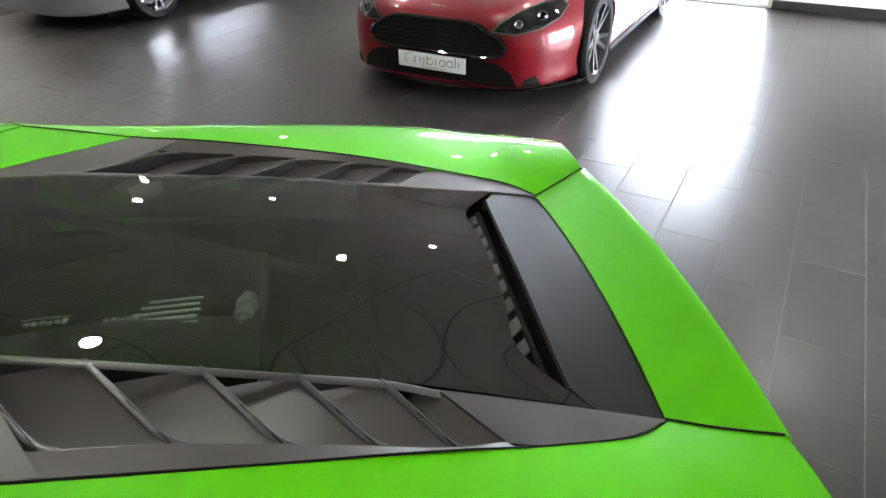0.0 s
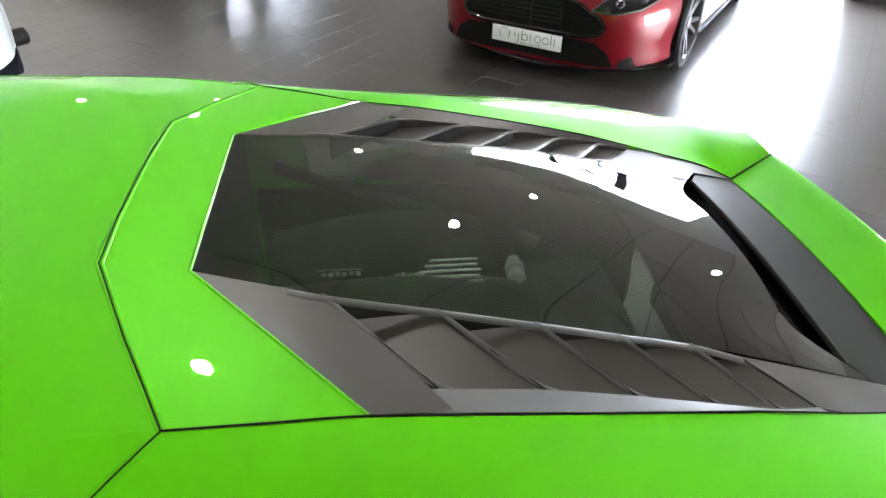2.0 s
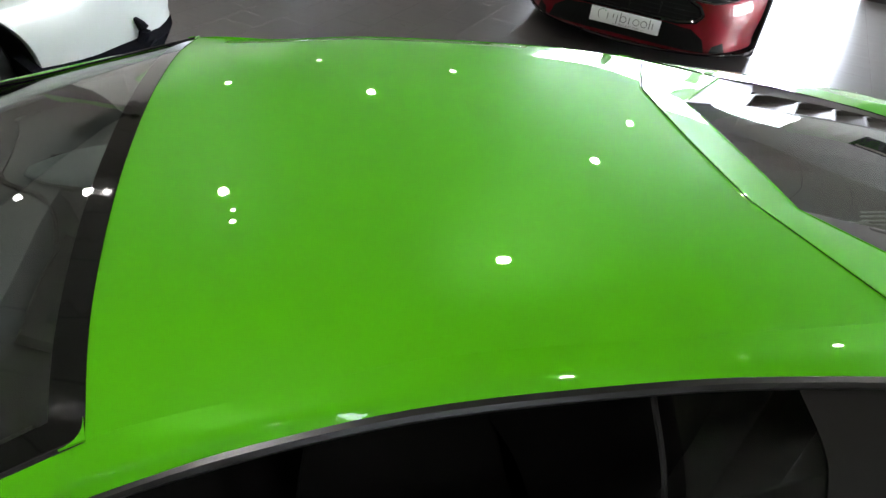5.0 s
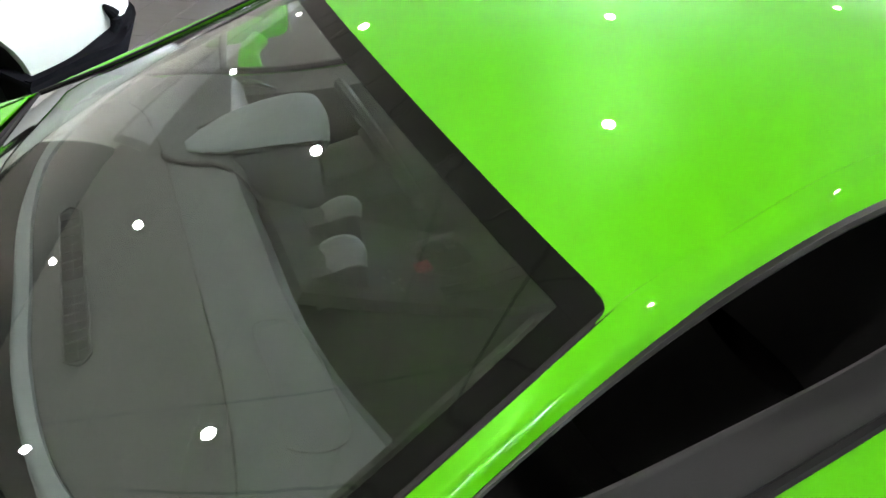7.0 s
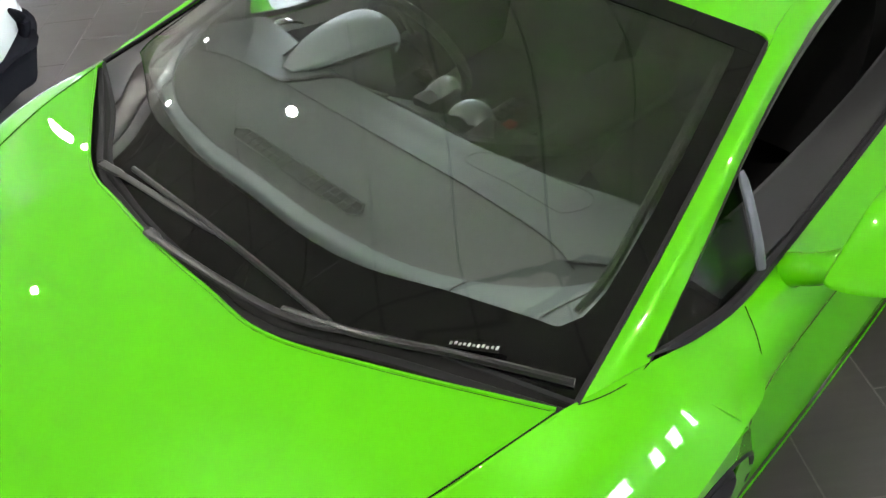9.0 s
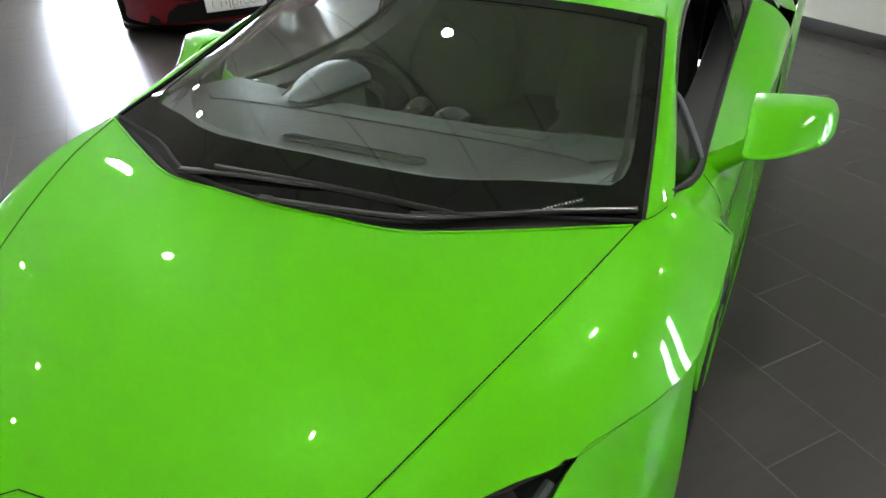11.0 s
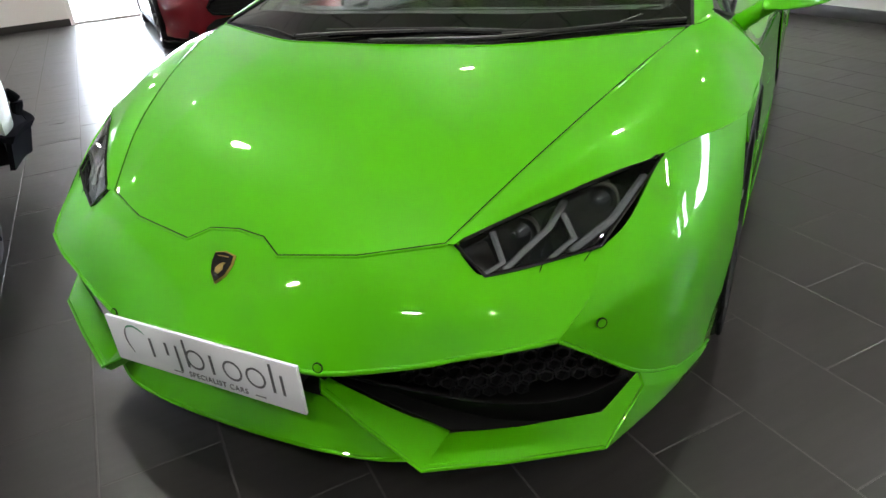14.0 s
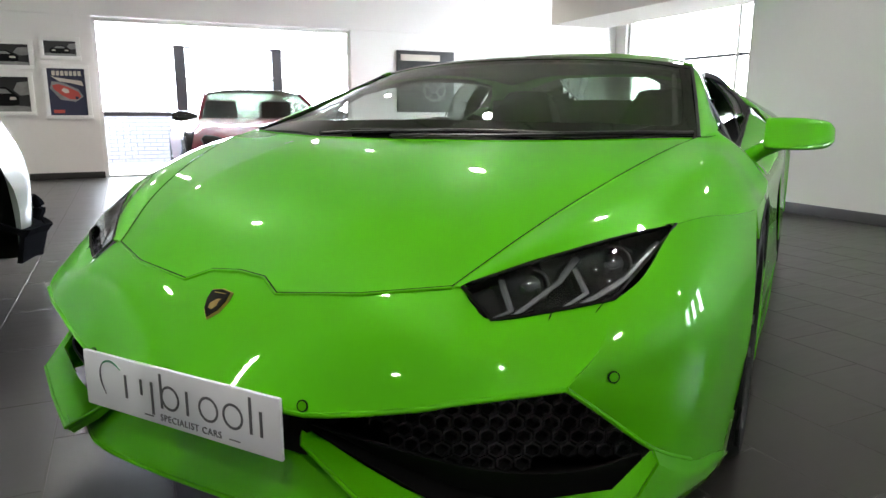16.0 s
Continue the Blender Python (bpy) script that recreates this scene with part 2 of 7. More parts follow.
def evened(grid, du=3, dv=6):
    """The same skin as one smooth polynomial sheet, with no waviness between the control curves."""
    n, m = grid.shape[:2]
    u, v = np.meshgrid(np.linspace(-1, 1, n), np.linspace(-1, 1, m), indexing="ij")
    terms = np.stack([(u ** i * v ** j).ravel() for i in range(du + 1) for j in range(dv + 1)], 1)
    return np.stack([(terms @ np.linalg.lstsq(terms, grid[..., c].ravel(), rcond=None)[0]).reshape(n, m) for c in range(3)], 2)


def eased(grid, du, dv, power=9):
    """A skin evened over its middle, with its rim left where it is."""
    u, v = np.meshgrid(np.linspace(-1, 1, grid.shape[0]), np.linspace(-1, 1, grid.shape[1]), indexing="ij")
    return grid + (evened(grid, du, dv) - grid) * ((1 - abs(u) ** power) * (1 - abs(v) ** power))[..., None]


def sheet(grid, thick=0.003, bm=None):
    """A panel with thickness over a grid of points (inwards is towards the grid's own back)."""
    bm = bm or bmesh.new()
    n, m = grid.shape[:2]
    du = np.gradient(grid, axis=0)
    dv = np.gradient(grid, axis=1)
    nor = np.cross(du, dv)
    nor /= np.linalg.norm(nor, axis=2, keepdims=True) + 1e-9
    if nor[..., 2].sum() < 0:
        nor = -nor
    top = [[bm.verts.new(grid[i, j]) for j in range(m)] for i in range(n)]
    low = [[bm.verts.new(grid[i, j] - nor[i, j] * thick) for j in range(m)] for i in range(n)]
    for g in (top, low):
        for i in range(n - 1):
            for j in range(m - 1):
                q = (g[i][j], g[i + 1][j], g[i + 1][j + 1], g[i][j + 1])
                if len({tuple(v.co) for v in q}) > 2:
                    bm.faces.new(q)
    ring = [(i, 0) for i in range(n)] + [(n - 1, j) for j in range(1, m)] + [(i, m - 1) for i in range(n - 2, -1, -1)] + [(0, j) for j in range(m - 2, 0, -1)]
    for k in range(len(ring)):
        (a, b), (c, d) = ring[k], ring[(k + 1) % len(ring)]
        bm.faces.new((top[a][b], top[c][d], low[c][d], low[a][b]))
    bmesh.ops.remove_doubles(bm, verts=bm.verts[:], dist=1e-5)
    return bm


def tube(points, radius, seg=6, closed=False, bm=None, flat=1.0):
    bm = bm or bmesh.new()
    p = [Vector(q) for q in points]
    rings = []
    for i, q in enumerate(p):
        t = (p[(i + 1) % len(p)] - p[i - 1]) if closed else (p[min(i + 1, len(p) - 1)] - p[max(i - 1, 0)])
        t.normalize()
        a = t.orthogonal() if abs(t.z) > 0.95 else t.cross(Vector((0, 0, 1)))
        a.normalize()
        b = t.cross(a)
        r = radius[i] if isinstance(radius, (list, tuple)) else radius
        rings.append([bm.verts.new(q + (a * math.cos(2 * math.pi * k / seg) + b * math.sin(2 * math.pi * k / seg) * flat) * r) for k in range(seg)])
    for i in range(len(p) - (0 if closed else 1)):
        g, h = rings[i], rings[(i + 1) % len(p)]
        for k in range(seg):
            bm.faces.new((g[k], g[(k + 1) % seg], h[(k + 1) % seg], h[k]))
    if not closed:
        bm.faces.new(rings[0])
        bm.faces.new(rings[-1][::-1])
    return bm


def box(lo, hi, bevel=0.0, bm=None, m=None):
    bm = bm or bmesh.new()
    made = bmesh.ops.create_cube(bm, size=1)["verts"]
    lo, hi = Vector(lo), Vector(hi)
    for v in made:
        v.co = Vector([(lo[i] + hi[i]) / 2 + v.co[i] * (hi[i] - lo[i]) for i in range(3)])
    if bevel:
        es = {e for v in made for e in v.link_edges}
        made = list({v for f in bmesh.ops.bevel(bm, geom=list(es), offset=bevel, segments=2, affect="EDGES", profile=0.6)["faces"] for v in f.verts} | {v for v in made if v.is_valid})
    if m is not None:
        bmesh.ops.transform(bm, matrix=m, verts=made)
    return bm


def prism(outline, depth, bevel=0.0, m=None, bm=None):
    """An outline in x and y drawn out along z from 0 to depth."""
    bm = bm or bmesh.new()
    lo = [bm.verts.new((x, y, 0)) for x, y in outline]
    hi = [bm.verts.new((x, y, depth)) for x, y in outline]
    n = len(lo)
    bm.faces.new(lo[::-1])
    bm.faces.new(hi)
    for i in range(n):
        bm.faces.new((lo[i], lo[(i + 1) % n], hi[(i + 1) % n], hi[i]))
    vs = lo + hi
    if bevel:
        es = [e for e in bm.edges if e.verts[0] in hi and e.verts[1] in hi]
        bmesh.ops.bevel(bm, geom=es, offset=bevel, segments=2, affect="EDGES")
        vs = bm.verts[:]
    if m is not None:
        bmesh.ops.transform(bm, matrix=m, verts=vs)
    return bm


def turned(profile, seg=32, m=None, bm=None):
    """A body of revolution about y: profile of (radius, y)."""
    bm = bm or bmesh.new()
    rings = []
    for r, y in profile:
        rings.append([bm.verts.new((r * math.cos(2 * math.pi * k / seg), y, r * math.sin(2 * math.pi * k / seg))) for k in range(seg)])
    for i in range(len(rings) - 1):
        for k in range(seg):
            bm.faces.new((rings[i][k], rings[i][(k + 1) % seg], rings[i + 1][(k + 1) % seg], rings[i + 1][k]))
    bmesh.ops.remove_doubles(bm, verts=bm.verts[:], dist=1e-5)
    if m is not None:
        bmesh.ops.transform(bm, matrix=m, verts=bm.verts[:])
    return bm


def flip(points):
    return [(x, -y, z) for x, y, z in points]


def both(curve):
    """A half curve from the middle (y = 0) outwards, drawn out to both sides."""
    return flip(curve)[:0:-1] + list(curve)


def pair(name, make, mat, parent, label=""):
    """The same part on the left and, mirrored, on the right side."""
    out = []
    for s in (1, -1):
        bm = make()
        if s < 0:
            for v in bm.verts:
                v.co.y = -v.co.y
            bmesh.ops.reverse_faces(bm, faces=bm.faces[:])
        out.append(part(name, bm, mat, parent, label))
    return out


# ---- room ----
def slab(name, lo, hi, mat, label="", parent=None, bevel=0.0):
    ob = part(name, box(lo, hi, bevel), mat, parent)
    if parent is None:
        ob.matrix_world = ROOM
        tagged(ob, label, "wall", kind="structure")
    return ob


A0, A1, B0, B1 = WALL_A, 6.6, WALL_B, 4.6
BAY = -6.6
floor = slab("floor", (BAY - 0.3, B0 - 0.2, -0.14), (A1 + 0.3, B1 + 0.2, -0.0008), GROUT, "dark stone-look plank tiles with pale grout")
floor["category"] = "floor"
WIN0, WIN1, HEAD = -1.44, 2.16, 2.15
LOW = 2.16

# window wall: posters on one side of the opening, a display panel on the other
slab("wall_north", (WIN1, B0 - 0.2, 0), (A1, B0, LOW), LITWALL, "white painted wall hung with framed posters")
slab("wall_north_2", (A0 - 0.1, B0 - 0.2, 0), (WIN0, B0, LOW), LITWALL, "white painted wall beside the showroom window")
slab("wall_north_3", (BAY, B0 - 0.2, 0), (A0 - 0.1, B0, CEIL), LITWALL, "white painted wall of the side bay")
slab("wall_west", (A0 - 0.15, -2.18, 0), (A0, 2.8, CEIL), DIMWALL, "plain white painted partition wall with black skirting")
slab("wall_west_5", (A0 - 0.15, 4.42, 0), (A0, B1, CEIL), DIMWALL, "white painted wall beside the side window")
slab("wall_west_6", (A0 - 0.15, 2.8, 0), (A0, 4.42, 0.8), DIMWALL, "white painted wall under the side window")
slab("wall_west_7", (A0 - 0.15, 2.8, 2.0), (A0, 4.42, CEIL), DIMWALL, "white painted wall over the side window")
slab("wall_bay", (A0 - 2.6, -2.18, 0), (A0 - 0.15, -2.03, CEIL), DIMWALL, "white painted wall closing the side bay")
slab("wall_west_2", (BAY - 0.2, B0 - 0.2, 0), (BAY, -7.5, CEIL), DIMWALL, "white wall at the end of the bay")
slab("wall_west_3", (BAY - 0.2, -2.5, 0), (BAY, -2.03, CEIL), DIMWALL, "white wall at the end of the bay")
slab("wall_west_4", (BAY - 0.2, -7.5, 2.6), (BAY, -2.5, CEIL), DIMWALL, "white wall above the bay window")
slab("wall_east", (A1, B0 - 0.2, 0), (A1 + 0.2, -3.1, CEIL), LITWALL, "white painted showroom wall")
# added out of view and kept dark so the windscreen mirrors less light
slab("wall_east_3", (A1, -3.1, 0), (A1 + 0.2, B1, CEIL), DARKWALL, "unseen wall behind the viewer, darkened for the windscreen's reflections")
slab("wall_south", (A0 - 0.15, B1, 0), (A1 + 0.2, B1 + 0.2, CEIL), DIMWALL, "white painted showroom wall")
ceiling = slab("ceiling", (BAY - 0.2, B0 - 0.2, CEIL), (A1 + 0.2, B1 + 0.2, CEIL + 0.15), CEILPAINT, "dark ceiling void above the panel joints")
ceiling["category"] = "ceiling"
CEILJOINT = material("dark_ceiling_joint", (0.34, 0.325, 0.30), 0.8)
bm = bmesh.new()
for i in range(17):
    for j in range(-7, 14):
        a, b = WALL_A + 0.004 + i * 0.6, -3.68 + j * 0.6
        box((a, max(b, B0), CEIL - 0.012), (min(a + 0.582, A1), min(b + 0.582, B1), CEIL - 0.001), 0, bm)
panels = part("ceiling_4", bm, CEILPAINT)
panels.matrix_world = ROOM
tagged(panels, "square cream ceiling panels with dark joints", "ceiling", kind="structure")
ceiling.data.materials[0] = CEILJOINT
slab("wall_north_4", (A0, B0 - 0.2, LOW), (A1, B0 + 0.03, CEIL - 0.013), LITWALL, "white bulkhead wall above the showroom window")
slab("wall_east_2", (5.3, B0 + 0.03, 2.36), (5.5, -2.5, CEIL - 0.013), LITWALL, "white downstand under the ceiling panels")
slab("ceiling_3", (-4.45, -5.40, 2.08), (-3.55, -2.19, CEIL - 0.013), CEILPAINT, "lowered ceiling box over the side bay opening")["category"] = "ceiling"

for lo, hi in (((WIN1, B0, 0), (A1, B0 + 0.018, 0.09)), ((A0, B0, 0), (WIN0, B0 + 0.018, 0.09)),
               ((A0, -2.18, 0), (A0 + 0.018, B1, 0.10)), ((A1 - 0.018, B0 + 0.02, 0), (A1, B1, 0.10)), ((A0 + 0.02, B1 - 0.018, 0), (A1 - 0.02, B1, 0.10))):
    slab("baseboard", lo, hi, SKIRT, "black skirting board along the white wall", bevel=0.004)["category"] = "skirting"


def showroom_window(name, label, a0, a1, posts, rails, b):
    w = thing(name, label, "window", ROOM, kind="structure")
    part("window_frame", box((a0, b - 0.12, 0), (a0 + 0.05, b - 0.04, HEAD)), FRAMEWHITE, w)
    part("window_frame", box((a1 - 0.05, b - 0.12, 0), (a1, b - 0.04, HEAD)), FRAMEWHITE, w)
    part("window_frame", box((a0 + 0.05, b - 0.12, HEAD - 0.05), (a1 - 0.05, b - 0.04, HEAD)), FRAMEWHITE, w)
    part("window_sill", box((a0 + 0.05, b - 0.12, -0.005), (a1 - 0.05, b - 0.04, 0.03)), FRAMEWHITE, w)
    edges = [a0 + 0.05] + [x for p in posts for x in (p - 0.075, p + 0.075)] + [a1 - 0.05]
    for p in posts:
        part("post", box((p - 0.075, b - 0.16, 0.03), (p + 0.075, b - 0.02, max(rails) + 0.03), 0.006), FRAMEDARK, w)
    for i in range(0, len(edges), 2):
        for z in rails:
            h = 0.03 if z < 1.0 else 0.009
            part("rail", box((edges[i], b - 0.11, z - h), (edges[i + 1], b - 0.05, z + h), 0.003), FRAMEDARK, w)
        pane = part("pane", box((edges[i], b - 0.085, 0.03), (edges[i + 1], b - 0.077, max(rails) - 0.03)), CLEAR, w)
        pane.visible_shadow = False
    top = part("pane", box((a0 + 0.05, b - 0.085, max(rails) + 0.03), (a1 - 0.05, b - 0.077, HEAD - 0.05)), CLEAR, w)
    top.visible_shadow = False
    return w


showroom_window("window_1", "tall showroom window with dark posts and a low rail", WIN0, WIN1, (1.08, -0.29), (0.87, 1.37, 1.80), B0)
bay = thing("window_2", "bright window at the end of the side bay", "window", ROOM, kind="structure")
for lo, hi in (((-7.5, 2.54), (-2.5, 2.6)), ((-7.5, 0.0), (-7.44, 2.54)), ((-2.56, 0.0), (-2.5, 2.54)), ((-5.03, 0.0), (-4.97, 2.54))):
    part("window_frame", box((BAY - 0.14, lo[0], lo[1]), (BAY - 0.06, hi[0], hi[1])), FRAMEWHITE, bay)
for b0, b1 in ((-7.44, -5.03), (-4.97, -2.56)):
    part("rail", box((BAY - 0.13, b0, 1.75), (BAY - 0.07, b1, 1.80)), FRAMEDARK, bay)
    part("pane", box((BAY - 0.104, b0, 0), (BAY - 0.096, b1, 2.54)), CLEAR, bay).visible_shadow = False
side_window = thing("window_3", "bright three-pane side window in the white wall", "window", ROOM, kind="structure")
for lo, hi in (((2.8, 0.8), (4.42, 0.86)), ((2.8, 1.94), (4.42, 2.0)), ((2.8, 0.86), (2.92, 1.94)), ((4.34, 0.86), (4.42, 1.94)), ((3.16, 0.86), (3.46, 1.94)), ((3.74, 0.86), (4.06, 1.94))):
    part("window_frame", box((A0 - 0.12, lo[0], lo[1]), (A0 - 0.05, hi[0], hi[1])), FRAMEWHITE, side_window)
for b0, b1 in ((2.92, 3.16), (3.46, 3.74), (4.06, 4.34)):
    part("pane", box((A0 - 0.09, b0, 0.86), (A0 - 0.082, b1, 1.94)), CLEAR, side_window).visible_shadow = False

# daylight outside: paving, a garden wall and a far building
PAVING = material("pale_paving", (0.55, 0.54, 0.52), 0.85, grain=0.15, grain_scale=12, stain=0.1)
BRICKPALE = material("blue_grey_brick", (0.24, 0.25, 0.31), 0.85, grain=0.1, stain=0.15)
ground = slab("ground", (-60, -80, -0.3), (60, B0 - 0.2, -0.05), PAVING, "pale paved forecourt outside the showroom window")
ground["category"] = "ground"
ground2 = slab("ground_2", (-60, B0 - 0.2, -0.3), (BAY - 0.3, 60, -0.05), PAVING, "pale paved forecourt beside the building")
ground2["category"] = "ground"


def garden_wall():
    w = thing("garden_wall", "low blue-grey brick wall outside the showroom window", "wall", ROOM @ pose(1.6, -11.4, -0.05))
    for r in range(12):
        for i in range(20):
            x0 = -2.4 + i * 0.225 + (0.11 if r % 2 else 0)
            part("brick", box((x0, -0.10, r * 0.075), (x0 + 0.215, 0.0, r * 0.075 + 0.066)), BRICKPALE, w)
    part("core", box((-2.4, -0.09, 0), (2.2, -0.012, 0.9)), GROUT, w)
    part("coping", box((-2.45, -0.14, 0.9), (2.25, 0.04, 0.96), 0.006), PAVING, w)
    return w


garden_wall()


BAYGLOW = glow("bright_sky_glow", (0.95, 0.98, 1.0), 40.0)
SKYGLOW = glow("overcast_sky_glow", (0.84, 0.89, 1.0), 38.0)
backdrop = slab("backdrop", (-40, -30.2, -0.05), (26, -30.0, 24), SKYGLOW, "bright hazy daylight sky beyond the forecourt")
backdrop["category"] = "backdrop"
backdrop_2 = slab("backdrop_2", (-24.2, -29.9, -0.05), (-24, -1.6, 24), BAYGLOW, "bright hazy daylight sky beside the building")
backdrop_2["category"] = "backdrop"
backdrop_3 = slab("backdrop_3", (-12.2, -1.5, -0.05), (-12, 14, 10), SKYGLOW, "bright hazy daylight sky beyond the side window")
backdrop_3["category"] = "backdrop"

# recessed downlights
def downlight():
    d = thing("ceiling_light", "round recessed downlight in the ceiling", "ceiling light", group="ceiling downlights")
    part("ring", turned([(0.050, 0.0), (0.050, -0.010), (0.068, -0.010), (0.074, -0.004), (0.074, 0.0)], 28, pose(0, 0, 0, -90)), FRAMEWHITE, d)
    return d


dl = downlight()
for k, (a, b, z, size, power) in enumerate(SPOTS + ACCENTS):
    m = ROOM @ pose(a, b, z - 0.0005) @ Matrix.Diagonal((size / 0.1, size / 0.1, 1, 1))
    one = dl if k == 0 else copy_thing(dl, ROOM)
    one.matrix_world = m


def framed_picture(a0, a1, z0, z1, label, paint, art):
    f = thing("framed_poster", label, "poster", ROOM @ pose(0, WALL_B, 0))
    w = 0.055
    for lo, hi in (((a0, z0), (a1, z0 + w)), ((a0, z1 - w), (a1, z1)), ((a0, z0 + w), (a0 + w, z1 - w)), ((a1 - w, z0 + w), (a1, z1 - w))):
        part("frame_bar", box((lo[0], 0.0, lo[1]), (hi[0], 0.035, hi[1]), 0.004), FRAMEWHITE, f)
    part("print", box((a0 + w, 0.002, z0 + w), (a1 - w, 0.014, z1 - w)), paint, f)
    art(f, a0 + w, a1 - w, z0 + w, z1 - w)
    return f


NAVY = material("navy_print", (0.012, 0.015, 0.045), 0.5, grain=0.1, stain=0.3, stain_scale=6)
DARKPRINT = material("dark_photo_print", (0.012, 0.013, 0.013), 0.5, grain=0.2, grain_scale=30, stain=0.6, stain_scale=7)
REDPRINT = material("red_print", (0.45, 0.06, 0.04), 0.4, grain=0.1, stain=0.2)
CREAMPRINT = material("cream_print", (0.55, 0.50, 0.42), 0.4, stain=0.2)
GREYPRINT = material("grey_print", (0.22, 0.22, 0.21), 0.4, grain=0.2, grain_scale=30, stain=0.5, stain_scale=9)


def poster_art(f, a0, a1, z0, z1):
    w, h = a1 - a0, z1 - z0
    for k in range(7):
        part("title_bar", box((a0 + (0.10 + 0.115 * k) * w, 0.014, z1 - 0.15 * h), (a0 + (0.185 + 0.115 * k) * w, 0.016, z1 - 0.05 * h)), CREAMPRINT, f)
    m = Matrix(((w, 0, 0, a0 + w / 2), (0, 0, 1, 0.014), (0, h * 0.7, 0, z0 + h * 0.42), (0, 0, 0, 1)))
    part("road_shape", prism([(-0.45, 0.30), (-0.40, 0.46), (-0.10, 0.50), (0.30, 0.56), (0.44, 0.62), (0.20, 0.44), (-0.15, 0.38)], 0.0015, m=m), CREAMPRINT, f)
    part("shadow_shape", prism([(-0.42, -0.02), (-0.20, -0.18), (0.20, -0.12), (0.46, 0.22), (0.40, 0.44), (0.10, 0.40), (-0.30, 0.20)], 0.0018, m=m), GREYPRINT, f)
    part("car_shape", prism([(-0.36, -0.02), (-0.26, -0.11), (-0.05, -0.10), (0.16, 0.02), (0.36, 0.20), (0.39, 0.32), (0.24, 0.36), (0.05, 0.30), (-0.12, 0.22), (-0.30, 0.12)], 0.0024, m=m), REDPRINT, f)
    part("glass_shape", prism([(-0.05, 0.10), (0.06, 0.08), (0.16, 0.16), (0.10, 0.24), (-0.02, 0.20)], 0.003, m=m), CREAMPRINT, f)
    part("wheel_shape", prism([(-0.24 + 0.05 * math.cos(k), -0.06 + 0.05 * math.sin(k)) for k in (0, 0.9, 1.8, 2.7, 3.6, 4.5, 5.4)], 0.0032, m=m), NAVY, f)
    part("text_bar", box((a0 + 0.62 * w, 0.014, z0 + 0.05 * h), (a0 + 0.92 * w, 0.016, z0 + 0.12 * h)), REDPRINT, f)


def photo_art(f, a0, a1, z0, z1):
    w, h = a1 - a0, z1 - z0
    m = Matrix(((w, 0, 0, a0 + w / 2), (0, 0, 1, 0.014), (0, h, 0, z0 + h * 0.4), (0, 0, 0, 1)))
    part("road_shape", prism([(-0.5, -0.40), (0.5, -0.40), (0.5, -0.22), (0.1, -0.18), (-0.5, -0.26)], 0.0012, m=m), GREYPRINT, f)
    part("tree_shape", prism([(-0.5, 0.10), (-0.34, 0.06), (-0.22, 0.22), (-0.30, 0.44), (-0.5, 0.48)], 0.0014, m=m), GREYPRINT, f)
    part("car_shape", prism([(-0.30, -0.20), (-0.31, 0.02), (-0.22, 0.16), (-0.10, 0.30), (0.12, 0.30), (0.24, 0.16), (0.34, 0.04), (0.33, -0.20), (0.22, -0.24), (-0.20, -0.24)], 0.0022, m=m), VOIDBLACK, f)
    part("glass_shape", prism([(-0.18, 0.12), (-0.09, 0.25), (0.11, 0.25), (0.20, 0.12)], 0.0028, m=m), GREYPRINT, f)
    for x in (-0.20, 0.20):
        part("lamp_shape", prism([(x - 0.06, -0.06), (x + 0.06, -0.06), (x + 0.05, 0.02), (x - 0.05, 0.02)], 0.003, m=m), CREAMPRINT, f)


framed_picture(2.24, 2.79, 0.80, 1.52, "white-framed navy poster of a red racing car", NAVY, poster_art)
framed_picture(2.31, 2.79, 1.57, 1.87, "small white-framed dark photograph of a car", DARKPRINT, photo_art)
framed_picture(2.86, 3.58, 1.44, 1.81, "wide white-framed dark photograph of a car", DARKPRINT, photo_art)
framed_picture(2.90, 3.65, 0.85, 1.40, "white-framed dark photograph on the white wall", DARKPRINT, photo_art)

panel = thing("display_panel", "dark square display panel with a pale wheel picture on the wall", "wall panel", ROOM @ pose(0, WALL_B, 0))
part("board", box((-3.22, 0.0, 0.90), (-2.20, 0.04, 1.88), 0.005), DARKPRINT, panel)
part("title_bar", box((-2.96, 0.04, 1.72), (-2.26, 0.047, 1.82)), CREAMPRINT, panel)
for r0, r1 in ((0.17, 0.21), (0.05, 0.08)):
    part("wheel_ring", turned([(r0, 0), (r0, 0.006), (r1, 0.006), (r1, 0)], 32, pose(-2.86, 0.04, 1.28)), GREYPRINT, panel)
for k in range(5):
    part("wheel_spoke", box((-0.018, 0, 0.07), (0.018, 0.005, 0.18), 0, None, pose(-2.86, 0.04, 1.28) @ pose(0, 0, 0, 0, 72 * k, 0)), GREYPRINT, panel)


# ---- the green sports car ----
# x runs to its nose, y to its left, z up; the origin lies on the floor between the axles.
car = thing("sports_car", "bright green low supercar with black engine cover and louvres", "car")

